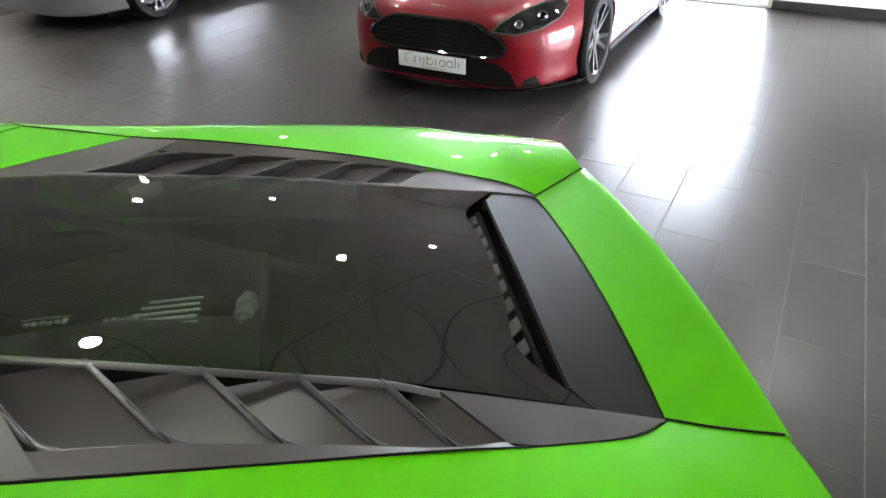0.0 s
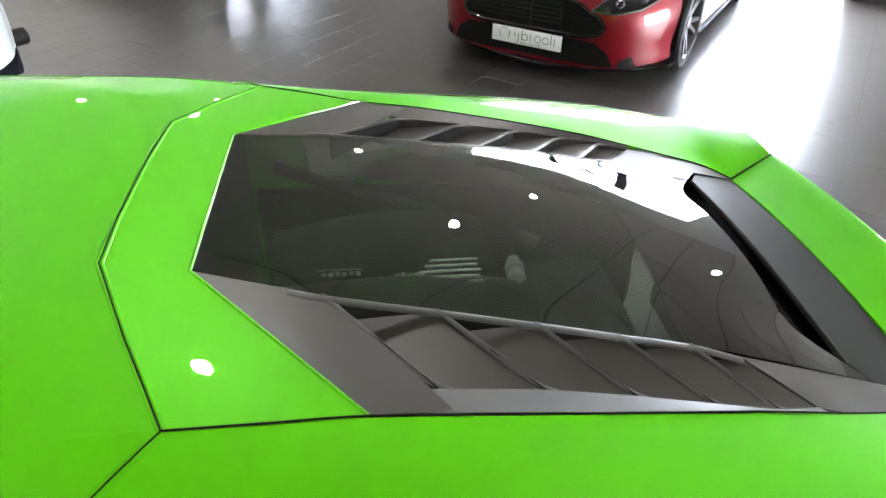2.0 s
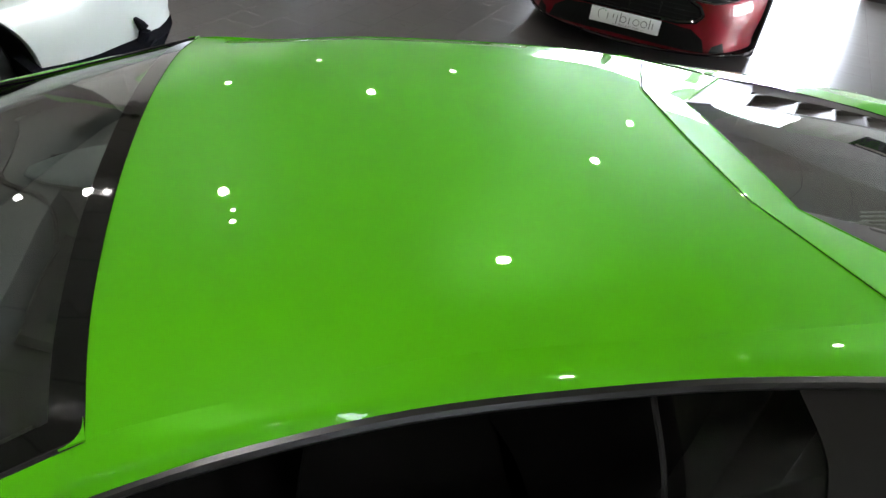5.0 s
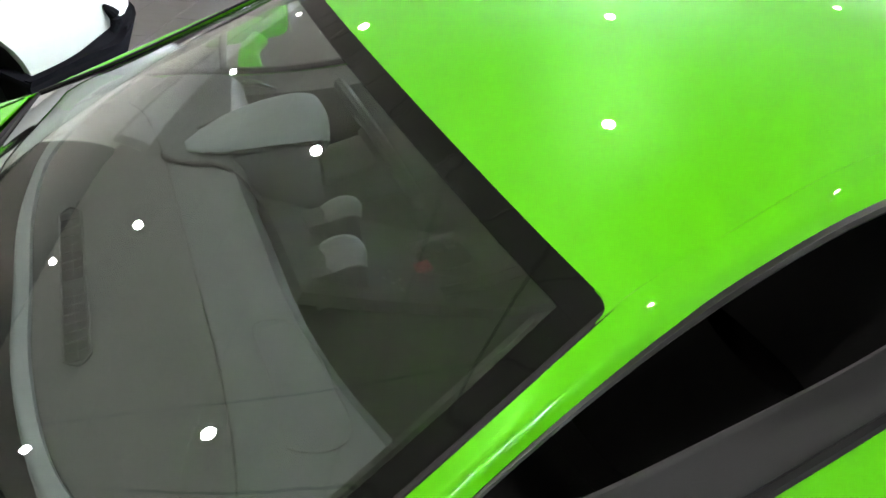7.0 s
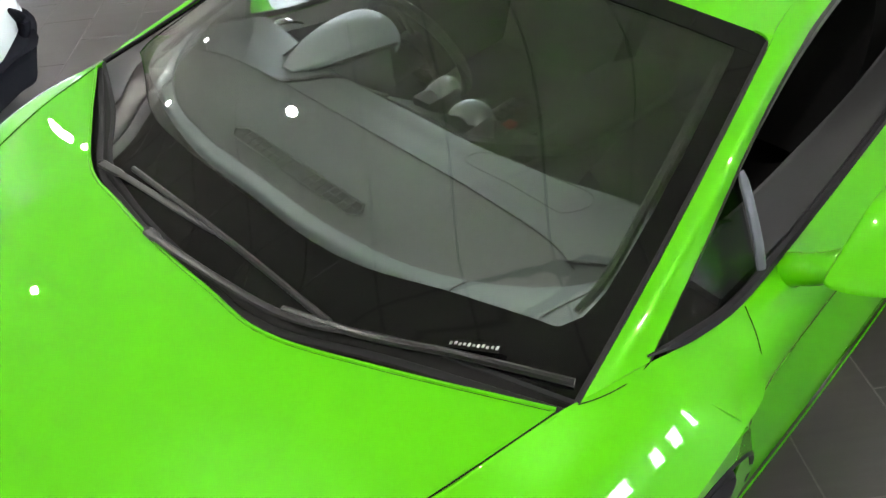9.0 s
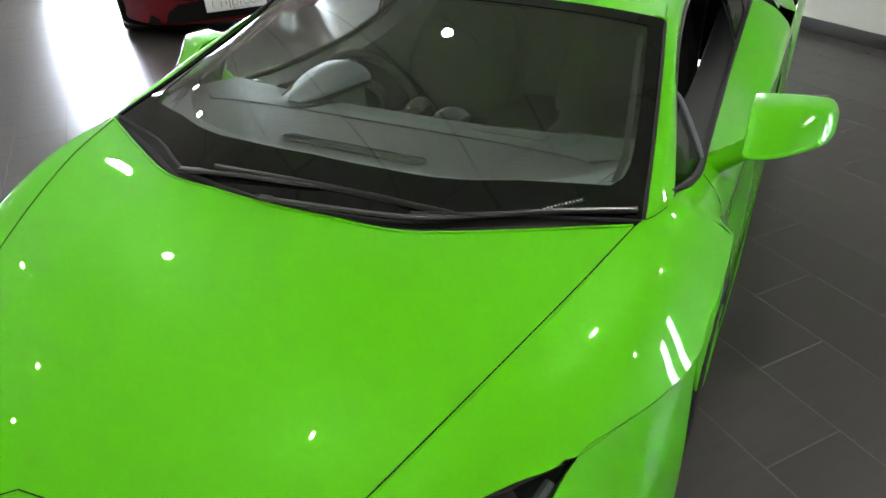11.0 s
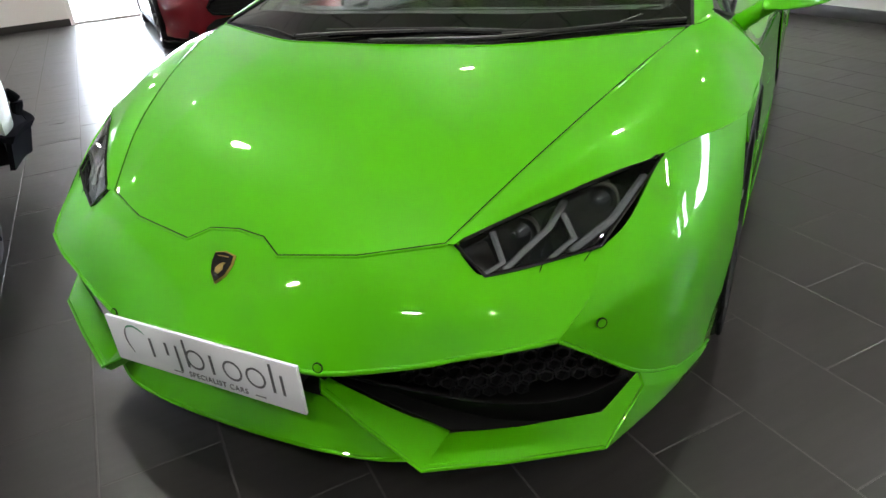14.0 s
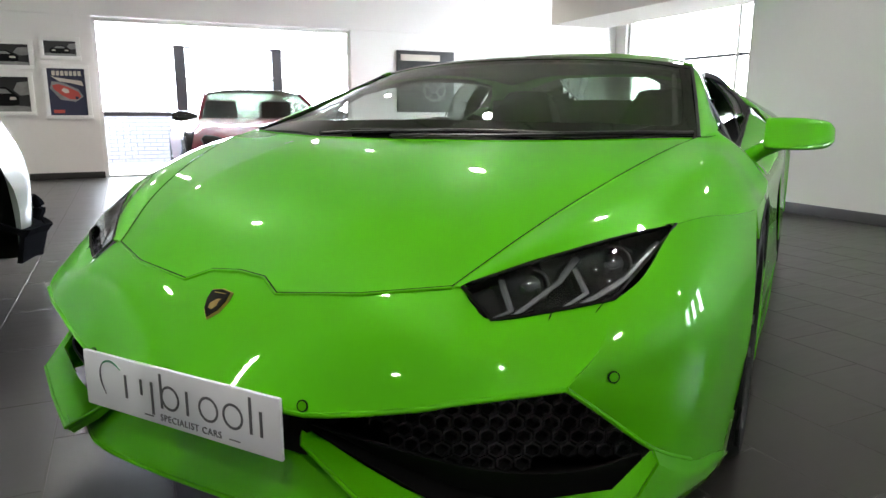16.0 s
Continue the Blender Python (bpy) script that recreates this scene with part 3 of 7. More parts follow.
# control curves, left half from the middle outwards
HOOD_REAR = [(1.453, 0, 0.840), (1.447, 0.17, 0.841), (1.436, 0.33, 0.842), (1.358, 0.515, 0.845), (1.240, 0.752, 0.851)]
HOOD_FRONT = [(2.100, 0, 0.598), (2.108, 0.072, 0.594), (2.134, 0.124, 0.573), (2.105, 0.30, 0.588), (2.036, 0.457, 0.605)]
SCREEN_TOP = [(0.575, 0, 1.124), (0.573, 0.16, 1.122), (0.566, 0.32, 1.115), (0.553, 0.48, 1.102), (0.529, 0.637, 1.079)]
SCREEN_LOW = [(1.425, 0, 0.836), (1.416, 0.17, 0.838), (1.388, 0.325, 0.842), (1.296, 0.506, 0.850), (1.207, 0.762, 0.850)]


def seam(name, points, seg=6, radius=0.0019, straight=False, rolled=0.0):
    line = spline(points, seg, straight)
    if rolled:
        # the rounded edges of the two panels that meet here
        run = np.gradient(np.array(line), axis=0)
        across = np.cross(run, (0, 0, 1.0))
        across /= np.linalg.norm(across, axis=1, keepdims=True) + 1e-9
        for k in (1, -1):
            part("panel_edge", tube([q + k * rolled * a - np.array((0, 0, 0.0022)) for q, a in zip(line, across)], 0.0030, 8), GREEN, car)
    return part(name, tube(line, radius, 5), SEAM, car)


# bonnet
HOOD_MID = [(1.80, 0, 0.752), (1.80, 0.13, 0.751), (1.800, 0.27, 0.749), (1.760, 0.44, 0.750), (1.655, 0.628, 0.764)]
HOOD_MID1 = [(1.61, 0, 0.810), (1.61, 0.15, 0.810), (1.605, 0.30, 0.808), (1.545, 0.485, 0.809), (1.43, 0.704, 0.822)]
HOOD_MID2 = [(1.97, 0, 0.681), (1.97, 0.105, 0.680), (1.97, 0.21, 0.677), (1.935, 0.375, 0.680), (1.855, 0.548, 0.694)]
g = loft([both(c) for c in (HOOD_REAR, HOOD_MID1, HOOD_MID, HOOD_MID2, HOOD_FRONT)], 8, 7)


def creased(grid):
    """The bonnet's skin with a faint pressed crease on either side, fanning out towards the nose."""
    if np.ptp(grid[0, :, 1]) < np.ptp(grid[:, 0, 1]):
        grid = grid.transpose(1, 0, 2)
    rows = []
    for i, row in enumerate(grid):
        v = i / (len(grid) - 1)
        row = row[np.argsort(row[:, 1])]
        yc, edge = np.interp(v, (0, 0.1, 0.25, 0.5, 0.8, 1), (0.312, 0.334, 0.361, 0.393, 0.408, 0.405)), row[-1, 1]
        half = np.concatenate([np.linspace(0, yc, 25), yc + (edge - yc) * np.linspace(0, 1, 15)[1:]])
        ys = np.concatenate([-half[:0:-1], half])
        z = np.interp(ys, row[:, 1], row[:, 2])
        fade = min(1, 6 * v, 10 * (1 - v))
        z += 0.0024 * fade * (np.exp(-abs(abs(ys) - yc) / 0.04) - math.exp(-(edge - yc) / 0.04) * abs(ys) / edge)
        rows.append(np.stack([np.interp(ys, row[:, 1], row[:, 0]), ys, z], 1))
    return np.array(rows)


part("bonnet", sheet(creased(g), 0.004), GREEN, car)
seam("shut_line", [(x, y, z + 0.0008) for x, y, z in both(HOOD_FRONT)], 5, 0.0015, straight=True, rolled=0.0036)
HOOD_SIDE = [c[-1] for c in (HOOD_REAR, HOOD_MID1, HOOD_MID, HOOD_MID2, HOOD_FRONT)]
seam("shut_line", HOOD_SIDE, radius=0.0015, rolled=0.0036)
seam("shut_line", flip(HOOD_SIDE), radius=0.0015, rolled=0.0036)

# front bumper, upper skin: from the bonnet down to the mouth
TOP = [(2.100, 0, 0.598), (2.108, 0.072, 0.594), (2.134, 0.124, 0.573), (2.105, 0.30, 0.588), (2.036, 0.457, 0.605), (2.046, 0.500, 0.583), (2.051, 0.545, 0.557), (1.995, 0.640, 0.570), (1.928, 0.732, 0.588)]
MID = [(2.178, 0, 0.538), (2.179, 0.075, 0.536), (2.178, 0.14, 0.532), (2.165, 0.30, 0.525), (2.128, 0.455, 0.525), (2.118, 0.505, 0.523), (2.102, 0.56, 0.519), (2.060, 0.645, 0.520), (2.005, 0.730, 0.525)]
LOW_EDGE = [(2.278, 0, 0.430), (2.277, 0.08, 0.428), (2.272, 0.16, 0.420), (2.252, 0.275, 0.398), (2.190, 0.455, 0.420), (2.165, 0.52, 0.435), (2.140, 0.59, 0.450), (2.113, 0.645, 0.459), (2.086, 0.694, 0.467)]
g = loft([both(c) for c in (TOP, MID, LOW_EDGE)], 4, 7)
# one even skin over the middle of the nose
p = g.reshape(-1, 3)
terms = np.stack([(p[:, 1] / 0.7) ** (2 * i) * ((p[:, 2] - 0.5) / 0.1) ** j for i in range(6) for j in range(4)], 1)
mid = abs(p[:, 1]) < 0.5
even = terms @ np.linalg.lstsq(terms[mid], p[mid, 0], rcond=None)[0]
w = np.clip((0.47 - abs(p[:, 1])) / 0.10, 0, 1)
p[:, 0] += (even - p[:, 0]) * w * w * (3 - 2 * w)
g = p.reshape(g.shape)
part("front_bumper", sheet(g, 0.004), GREEN, car)

# bumper flank, from the headlamp round to the wheel arch
WX, WZ, AR = 1.20, 0.335, 0.365
def arch(cx, deg, r=AR, y=0.0, cz=WZ):
    return (cx + r * math.cos(radians(deg)), y, cz + r * math.sin(radians(deg)))

FLANK = [
    [(1.928, 0.732, 0.588), (2.005, 0.730, 0.525), (2.060, 0.710, 0.490), (2.086, 0.694, 0.467)],
    [(1.860, 0.768, 0.625), (1.945, 0.785, 0.530), (2.000, 0.765, 0.455), (2.023, 0.742, 0.407)],
    [(1.716, 0.797, 0.700), (1.835, 0.845, 0.560), (1.900, 0.840, 0.420), (1.930, 0.813, 0.317)],
    [(1.630, 0.842, 0.707), (1.720, 0.892, 0.550), (1.780, 0.892, 0.400), (1.800, 0.865, 0.245)],
    [(1.520, 0.890, 0.700), (1.590, 0.922, 0.560), (1.625, 0.925, 0.400), (1.640, 0.905, 0.200)],
    [(1.395, 0.925, 0.698), (1.507, 0.942, 0.535), (1.556, 0.940, 0.390), (1.530, 0.915, 0.150)],
]
pair("bumper_flank", lambda: sheet(loft(FLANK, 6, 5), 0.004), GREEN, car)
FSEAM = [(1.716, 0.797, 0.701), (1.630, 0.843, 0.708), (1.520, 0.891, 0.701), (1.395, 0.926, 0.699)]
seam("shut_line", FSEAM, radius=0.0003)
seam("shut_line", flip(FSEAM), radius=0.0003)

# lower bumper: the outer blade round each mouth and the chin between them
BLADE = [
    [(2.192, 0.222, 0.344), (2.222, 0.245, 0.325), (2.216, 0.250, 0.308)],
    [(2.165, 0.340, 0.280), (2.222, 0.355, 0.255), (2.212, 0.350, 0.236)],
    [(2.125, 0.476, 0.208), (2.224, 0.462, 0.192), (2.210, 0.455, 0.174)],
    [(2.085, 0.615, 0.238), (2.150, 0.622, 0.208), (2.134, 0.615, 0.184)],
    [(2.020, 0.765, 0.272), (2.066, 0.784, 0.228), (2.042, 0.775, 0.202)],
    [(1.930, 0.812, 0.317), (1.946, 0.826, 0.303), (1.915, 0.832, 0.22)],
]
pair("bumper_blade", lambda: sheet(loft(BLADE, 5, 4, lu=True, lv=True), 0.012), GREEN, car)
CORNER = [
    [(1.930, 0.814, 0.316), (1.948, 0.827, 0.302), (2.066, 0.785, 0.227), (2.042, 0.776, 0.200)],
    [(1.800, 0.865, 0.245), (1.820, 0.868, 0.225), (1.855, 0.850, 0.195), (1.845, 0.840, 0.170)],
    [(1.640, 0.905, 0.200), (1.645, 0.906, 0.185), (1.655, 0.898, 0.160), (1.650, 0.890, 0.140)],
    [(1.530, 0.915, 0.150), (1.530, 0.915, 0.146), (1.530, 0.912, 0.142), (1.530, 0.905, 0.138)],
]
pair("bumper_corner", lambda: sheet(loft(CORNER, 4, 4, lu=True), 0.004), GREEN, car)
CHIN0 = [(2.185, 0, 0.300), (2.185, 0.12, 0.298), (2.180, 0.25, 0.290), (2.165, 0.36, 0.265), (2.10, 0.47, 0.20)]
CHIN1 = [(2.235, 0, 0.232), (2.233, 0.12, 0.230), (2.226, 0.25, 0.222), (2.205, 0.36, 0.208), (2.15, 0.47, 0.185)]
CHIN2 = [(2.266, 0, 0.196), (2.262, 0.12, 0.194), (2.248, 0.25, 0.189), (2.220, 0.36, 0.180), (2.165, 0.47, 0.170)]
CHIN3 = [(2.240, 0, 0.176), (2.236, 0.12, 0.175), (2.222, 0.25, 0.172), (2.192, 0.36, 0.166), (2.14, 0.47, 0.158)]
part("chin_spoiler", sheet(loft([both(c) for c in (CHIN0, CHIN1, CHIN2, CHIN3)], 4, 3), 0.008), GREEN, car)

# rounded lips along the folded edges of the bumper
part("bumper_lip", tube(spline([(x - 0.003, y, z + 0.002) for x, y, z in both(LOW_EDGE)], 4), 0.0055, 8), GREEN, car)
pair("flank_lip", lambda: tube(spline([(x - 0.002, y + 0.001, z + 0.002) for x, y, z in [FLANK[i][3] for i in range(4)]], 5), 0.005, 8), GREEN, car)
pair("blade_lip", lambda: tube(spline([r[1] for r in BLADE[:5]], 5, True), 0.0045, 8), GREEN, car)
part("chin_lip", tube(spline([(x - 0.001, y, z) for x, y, z in both(CHIN2)], 4), 0.005, 8), GREEN, car)
part("bonnet_lip", tube(spline([(x - 0.004, y * 0.997, z + 0.0005) for x, y, z in both(HOOD_REAR)], 5), 0.0035, 6), GREEN, car)

# mouths: black tray, blade and honeycomb mesh
def mouth_tray():
    rows = [
        [(2.150, 0.20, 0.40), (2.11, 0.45, 0.42), (2.05, 0.688, 0.463), (1.91, 0.806, 0.318)],
        [(2.04, 0.20, 0.39), (2.00, 0.45, 0.40), (1.92, 0.66, 0.42), (1.86, 0.76, 0.34)],
        [(2.04, 0.22, 0.30), (1.98, 0.45, 0.26), (1.90, 0.66, 0.24), (1.84, 0.76, 0.24)],
        [(2.185, 0.225, 0.335), (2.118, 0.476, 0.208), (2.065, 0.600, 0.208), (1.975, 0.745, 0.222)],
    ]
    return sheet(loft(rows, 4, 4, lu=True, lv=True), 0.004)


pair("mouth_tray", mouth_tray, VOIDBLACK, car)
SPLIT = [
    [(2.192, 0.215, 0.358), (2.150, 0.36, 0.325), (2.095, 0.55, 0.295), (2.030, 0.70, 0.298), (1.945, 0.795, 0.318)],
    [(2.16, 0.23, 0.340), (2.10, 0.40, 0.260), (2.05, 0.58, 0.222), (1.975, 0.74, 0.230), (1.92, 0.79, 0.285)],
]
pair("mouth_blade", lambda: sheet(loft(SPLIT, 4, 4), 0.006), VOIDBLACK, car)


def honeycomb():
    bm = bmesh.new()
    w = 0.030
    for r in range(9):
        for c in range(25):
            s = 0.16 + c * w * 1.0 + (0.5 * w if r % 2 else 0)
            z = 0.246 + r * 0.027
            # rake and sweep of the mesh plane
            y = s
            x = 2.110 - 0.10 * max(0, y - 0.2) - 0.42 * max(0, y - 0.45) - 0.05 * (z - 0.3)
            top = 0.385 + (y - 0.25) * 0.155
            low = 0.340 - 0.25 * (y - 0.22) if y < 0.5 else 0.270 + 0.12 * (y - 0.5)
            if not (low - 0.01 < z < top + 0.01) or y > 0.765:
                continue
            ring = []
            for k in range(6):
                t = radians(60 * k + 30)
                ring.append((x - 0.02 * math.cos(t) * 0.3, y + 0.0165 * math.cos(t), z + 0.0165 * math.sin(t)))
            outer = [bm.verts.new(p) for p in ring]
            inner = [bm.verts.new((p[0] + 0.001, y + (p[1] - y) * 0.74, z + (p[2] - z) * 0.74)) for p in ring]
            deep = [bm.verts.new((p[0] - 0.022, y + (p[1] - y) * 0.66, z + (p[2] - z) * 0.66)) for p in ring]
            for k in range(6):
                q = (k + 1) % 6
                bm.faces.new((outer[k], outer[q], inner[q], inner[k]))
                bm.faces.new((inner[k], inner[q], deep[q], deep[k]))
    return bm


GRILLE = material("grille_black", (0.012, 0.012, 0.013), 0.34, spec=0.45, grain=0.1)
pair("grille_mesh", honeycomb, GRILLE, car, "black honeycomb grille mesh")
part("mouth_bridge", box((2.06, -0.24, 0.285), (2.20, 0.24, 0.40), 0.01), VOIDBLACK, car)

# headlamps
LAMP_TOP = [(2.040, 0.480, 0.609), (1.945, 0.580, 0.646), (1.835, 0.690, 0.678), (1.716, 0.795, 0.702)]
LAMP_LOW = [(2.052, 0.545, 0.558), (1.995, 0.636, 0.572), (1.930, 0.728, 0.590), (1.712, 0.797, 0.698)]
LAMP_MID = [(2.050, 0.512, 0.585), (1.978, 0.612, 0.613), (1.895, 0.712, 0.640), (1.714, 0.797, 0.700)]


def lamp_at(u, v, deep=0.0):
    """A point on the lamp: u from nose to tail, v from the top edge to the lower one, deep metres behind the lens."""
    a = np.array(spline(LAMP_TOP, 20, True)[int(u * 60)])
    b = np.array(spline(LAMP_LOW, 20, True)[int(u * 60)])
    p = a + (b - a) * v
    n = np.array((0.62, 0.42, 0.66))
    return tuple(p - n * deep)


def lamp_bowl():
    rows = [[lamp_at(u, v, d) for u in (0, 0.2, 0.4, 0.6, 0.8, 1.0)] for v, d in ((0, 0.002), (0.06, 0.035), (0.5, 0.05), (0.94, 0.035), (1, 0.002))]
    return sheet(loft(rows, 3, 3, lu=True), 0.002)


for s in (1, -1):
    def side(bm, s=s):
        if s < 0:
            for v in bm.verts:
                v.co.y = -v.co.y
            bmesh.ops.reverse_faces(bm, faces=bm.faces[:])
        return bm
    head = part("headlamp", side(lamp_bowl()), GLOSSBLACK, car, "black headlamp with grey Y-shaped light bars")
    lens = part("lens", side(sheet(loft([LAMP_TOP, LAMP_MID, LAMP_LOW], 8, 5, lu=True), 0.002)), LENS, head)
    lens.visible_shadow = False
    for pts, w in (([(0.19, 0.06), (0.15, 0.75), (0.03, 0.90)], 0.0065), ([(0.54, 0.07), (0.435, 0.42), (0.14, 0.91)], 0.0085), ([(0.53, 0.27), (0.555, 0.73), (0.40, 0.93)], 0.0065), ([(0.93, 0.70), (0.75, 0.86), (0.53, 0.92)], 0.0095)):
        part("light_bar", side(tube([lamp_at(u, v, 0.020) for u, v in pts], w, 4, flat=0.45)), LAMPGREY, head)
    for u, v, r in ((0.32, 0.27, 0.029), (0.72, 0.32, 0.029)):
        c = Vector(lamp_at(u, v, 0.045))
        m = look(c, c + Vector((-0.95, -0.25, -0.2))) @ pose(0, 0, 0, 90)
        part("projector", side(turned([(0.0, 0.014), (r * 0.5, 0.011), (r * 0.9, 0.0), (r, -0.01), (r, -0.03), (0.0, -0.03)], 24, m)), SMOKE, head)
        part("projector_ring", side(turned([(r * 1.12, 0.0), (r * 1.20, 0.004), (r * 1.28, 0.0), (r * 1.28, -0.03), (r * 1.12, -0.03)], 24, m)), SATIN, head)
    part("lamp_trim", side(tube(spline(LAMP_TOP, 8, True) + spline(LAMP_LOW, 8, True)[-2::-1], 0.004, 6, closed=True)), GLOSSBLACK, head)
    washer = [lamp_at(0.34, 1.0, -0.002), (2.018, 0.640, 0.548), (1.985, 0.690, 0.552), lamp_at(0.62, 1.02, -0.002)]
    part("washer_flap", side(tube(spline(washer, 5), 0.0012, 4)), SEAM, head)

# front wing, over the wheel
WING = [
    [(2.036, 0.460, 0.605), (2.038, 0.468, 0.607), (2.040, 0.480, 0.609)],
    [(1.855, 0.551, 0.694), (1.895, 0.590, 0.682), (1.945, 0.580, 0.646)],
    [(1.655, 0.631, 0.764), (1.715, 0.690, 0.741), (1.800, 0.720, 0.687)],
    [(1.530, 0.674, 0.797), (1.600, 0.755, 0.768), (1.716, 0.795, 0.702)],
    [(1.430, 0.707, 0.822), (1.480, 0.810, 0.788), (1.545, 0.880, 0.702)],
    [(1.330, 0.733, 0.840), (1.350, 0.840, 0.806), (1.395, 0.925, 0.698)],
    [(1.234, 0.756, 0.852), (1.230, 0.850, 0.812), (1.235, 0.932, 0.705)],
    [(1.165, 0.780, 0.860), (1.140, 0.862, 0.815), (1.120, 0.934, 0.725)],
    [(1.101, 0.800, 0.866), (1.060, 0.867, 0.813), (1.000, 0.930, 0.737)],
    [(0.975, 0.819, 0.829), (0.945, 0.8735, 0.778), (0.915, 0.920, 0.704)],
    [(0.854, 0.828, 0.8055), (0.868, 0.867, 0.7695), (0.874, 0.9065, 0.7035)],
]
pair("front_wing", lambda: sheet(loft(WING, 6, 5), 0.004), GREEN, car)

# wing behind the wheel arch, and the lip of the arch
def wing_low():
    ar = [arch(WX, d) for d in (54, 75, 97, 125, 150, 175, 205)]
    up = [(1.395, 0.925, 0.698), (1.30, 0.930, 0.706), (1.17, 0.933, 0.716), (1.03, 0.932, 0.732), (0.95, 0.930, 0.66), (0.90, 0.925, 0.48), (0.87, 0.93, 0.20)]
    return sheet(loft([[(x, 0.938, z) for x, _, z in ar], up], 5, 3), 0.004)


pair("wing_side", wing_low, GREEN, car)
pair("arch_lip", lambda: tube([(x, 0.935, z) for x, _, z in (arch(WX, d, AR - 0.004) for d in range(-28, 206, 9))], 0.007, 6), RUBBER, car)
pair("wheel_well", lambda: sheet(np.array([[(WX + (AR + 0.01) * math.cos(radians(d)), y, WZ + (AR + 0.01) * math.sin(radians(d))) for d in range(-10, 196, 12)] for y in (0.60, 0.93)]), 0.004), VOIDBLACK, car)

# door: skin under the window, with a scooped waist
BELT = [(1.101, 0.801, 0.864), (0.98, 0.818, 0.828), (0.85, 0.825, 0.803), (0.60, 0.808, 0.764), (0.30, 0.792, 0.757), (0.0, 0.778, 0.770), (-0.35, 0.768, 0.832), (-0.62, 0.766, 0.915)]
DOOR = [
    BELT,
    [(1.06, 0.866, 0.812), (0.94, 0.872, 0.775), (0.80, 0.874, 0.745), (0.58, 0.862, 0.716), (0.30, 0.857, 0.710), (0.0, 0.857, 0.718), (-0.35, 0.866, 0.77), (-0.70, 0.87, 0.84)],
    [(1.00, 0.928, 0.735), (0.90, 0.915, 0.690), (0.78, 0.905, 0.660), (0.55, 0.900, 0.650), (0.28, 0.905, 0.660), (0.0, 0.915, 0.680), (-0.35, 0.928, 0.710), (-0.75, 0.935, 0.73)],
    [(0.93, 0.925, 0.60), (0.86, 0.890, 0.56), (0.75, 0.870, 0.52), (0.54, 0.858, 0.49), (0.28, 0.862, 0.48), (0.0, 0.878, 0.48), (-0.35, 0.900, 0.49), (-0.75, 0.925, 0.50)],
    [(0.90, 0.925, 0.42), (0.84, 0.915, 0.36), (0.74, 0.915, 0.30), (0.54, 0.920, 0.26), (0.28, 0.925, 0.25), (0.0, 0.930, 0.25), (-0.35, 0.935, 0.26), (-0.75, 0.94, 0.28)],
    [(0.87, 0.925, 0.20), (0.83, 0.928, 0.185), (0.74, 0.930, 0.175), (0.54, 0.935, 0.17), (0.28, 0.938, 0.165), (0.0, 0.940, 0.165), (-0.35, 0.945, 0.17), (-0.75, 0.95, 0.18)],
]
pair("door", lambda: sheet(loft(DOOR, 4, 4), 0.004), GREEN, car)
DSEAM = [(0.852, 0.829, 0.803), (0.866, 0.866, 0.768), (0.872, 0.902, 0.702)]
seam("shut_line", [(x, y + 0.002, z + 0.002) for x, y, z in DSEAM], radius=0.0008)
seam("shut_line", flip([(x, y + 0.002, z + 0.002) for x, y, z in DSEAM]), radius=0.0008)
pair("side_skirt", lambda: sheet(loft([[(0.86, 0.935, 0.19), (0.3, 0.945, 0.165), (-0.3, 0.945, 0.165), (-0.85, 0.945, 0.185)], [(0.86, 0.936, 0.165), (0.3, 0.945, 0.140), (-0.3, 0.945, 0.140), (-0.85, 0.946, 0.16)], [(0.86, 0.93, 0.14), (0.3, 0.94, 0.115), (-0.3, 0.94, 0.115), (-0.85, 0.94, 0.13)]], 5, 3), 0.004), GREEN, car)

# roof and its rails
ROOF = [
    SCREEN_TOP,
    [(0.35, 0, 1.153), (0.35, 0.17, 1.151), (0.348, 0.33, 1.144), (0.34, 0.49, 1.126), (0.325, 0.600, 1.094)],
    [(0.10, 0, 1.167), (0.10, 0.17, 1.165), (0.10, 0.33, 1.158), (0.10, 0.48, 1.143), (0.10, 0.578, 1.118)],
    [(-0.20, 0, 1.164), (-0.20, 0.16, 1.162), (-0.20, 0.31, 1.156), (-0.22, 0.46, 1.143), (-0.24, 0.570, 1.118)],
    [(-0.42, 0, 1.149), (-0.42, 0.14, 1.148), (-0.42, 0.27, 1.144), (-0.46, 0.42, 1.132), (-0.50, 0.560, 1.110)],
    [(-0.535, 0, 1.136), (-0.537, 0.13, 1.136), (-0.543, 0.248, 1.134), (-0.612, 0.395, 1.117), (-0.688, 0.540, 1.094)],
]
part("roof", sheet(loft([both(c) for c in ROOF], 4, 6), 0.005), GREEN, car)
RAIL_IN = [(1.209, 0.765, 0.853), (0.989, 0.727, 0.917), (0.751, 0.682, 1.000), (0.529, 0.637, 1.079), (0.325, 0.601, 1.095), (0.10, 0.579, 1.119), (-0.24, 0.571, 1.119), (-0.50, 0.561, 1.111), (-0.688, 0.541, 1.095)]
RAIL_MID = [(1.160, 0.782, 0.862), (0.955, 0.751, 0.928), (0.72, 0.705, 1.001), (0.50, 0.660, 1.062), (0.315, 0.633, 1.080), (0.10, 0.611, 1.102), (-0.23, 0.603, 1.107), (-0.45, 0.603, 1.099), (-0.645, 0.592, 1.086)]
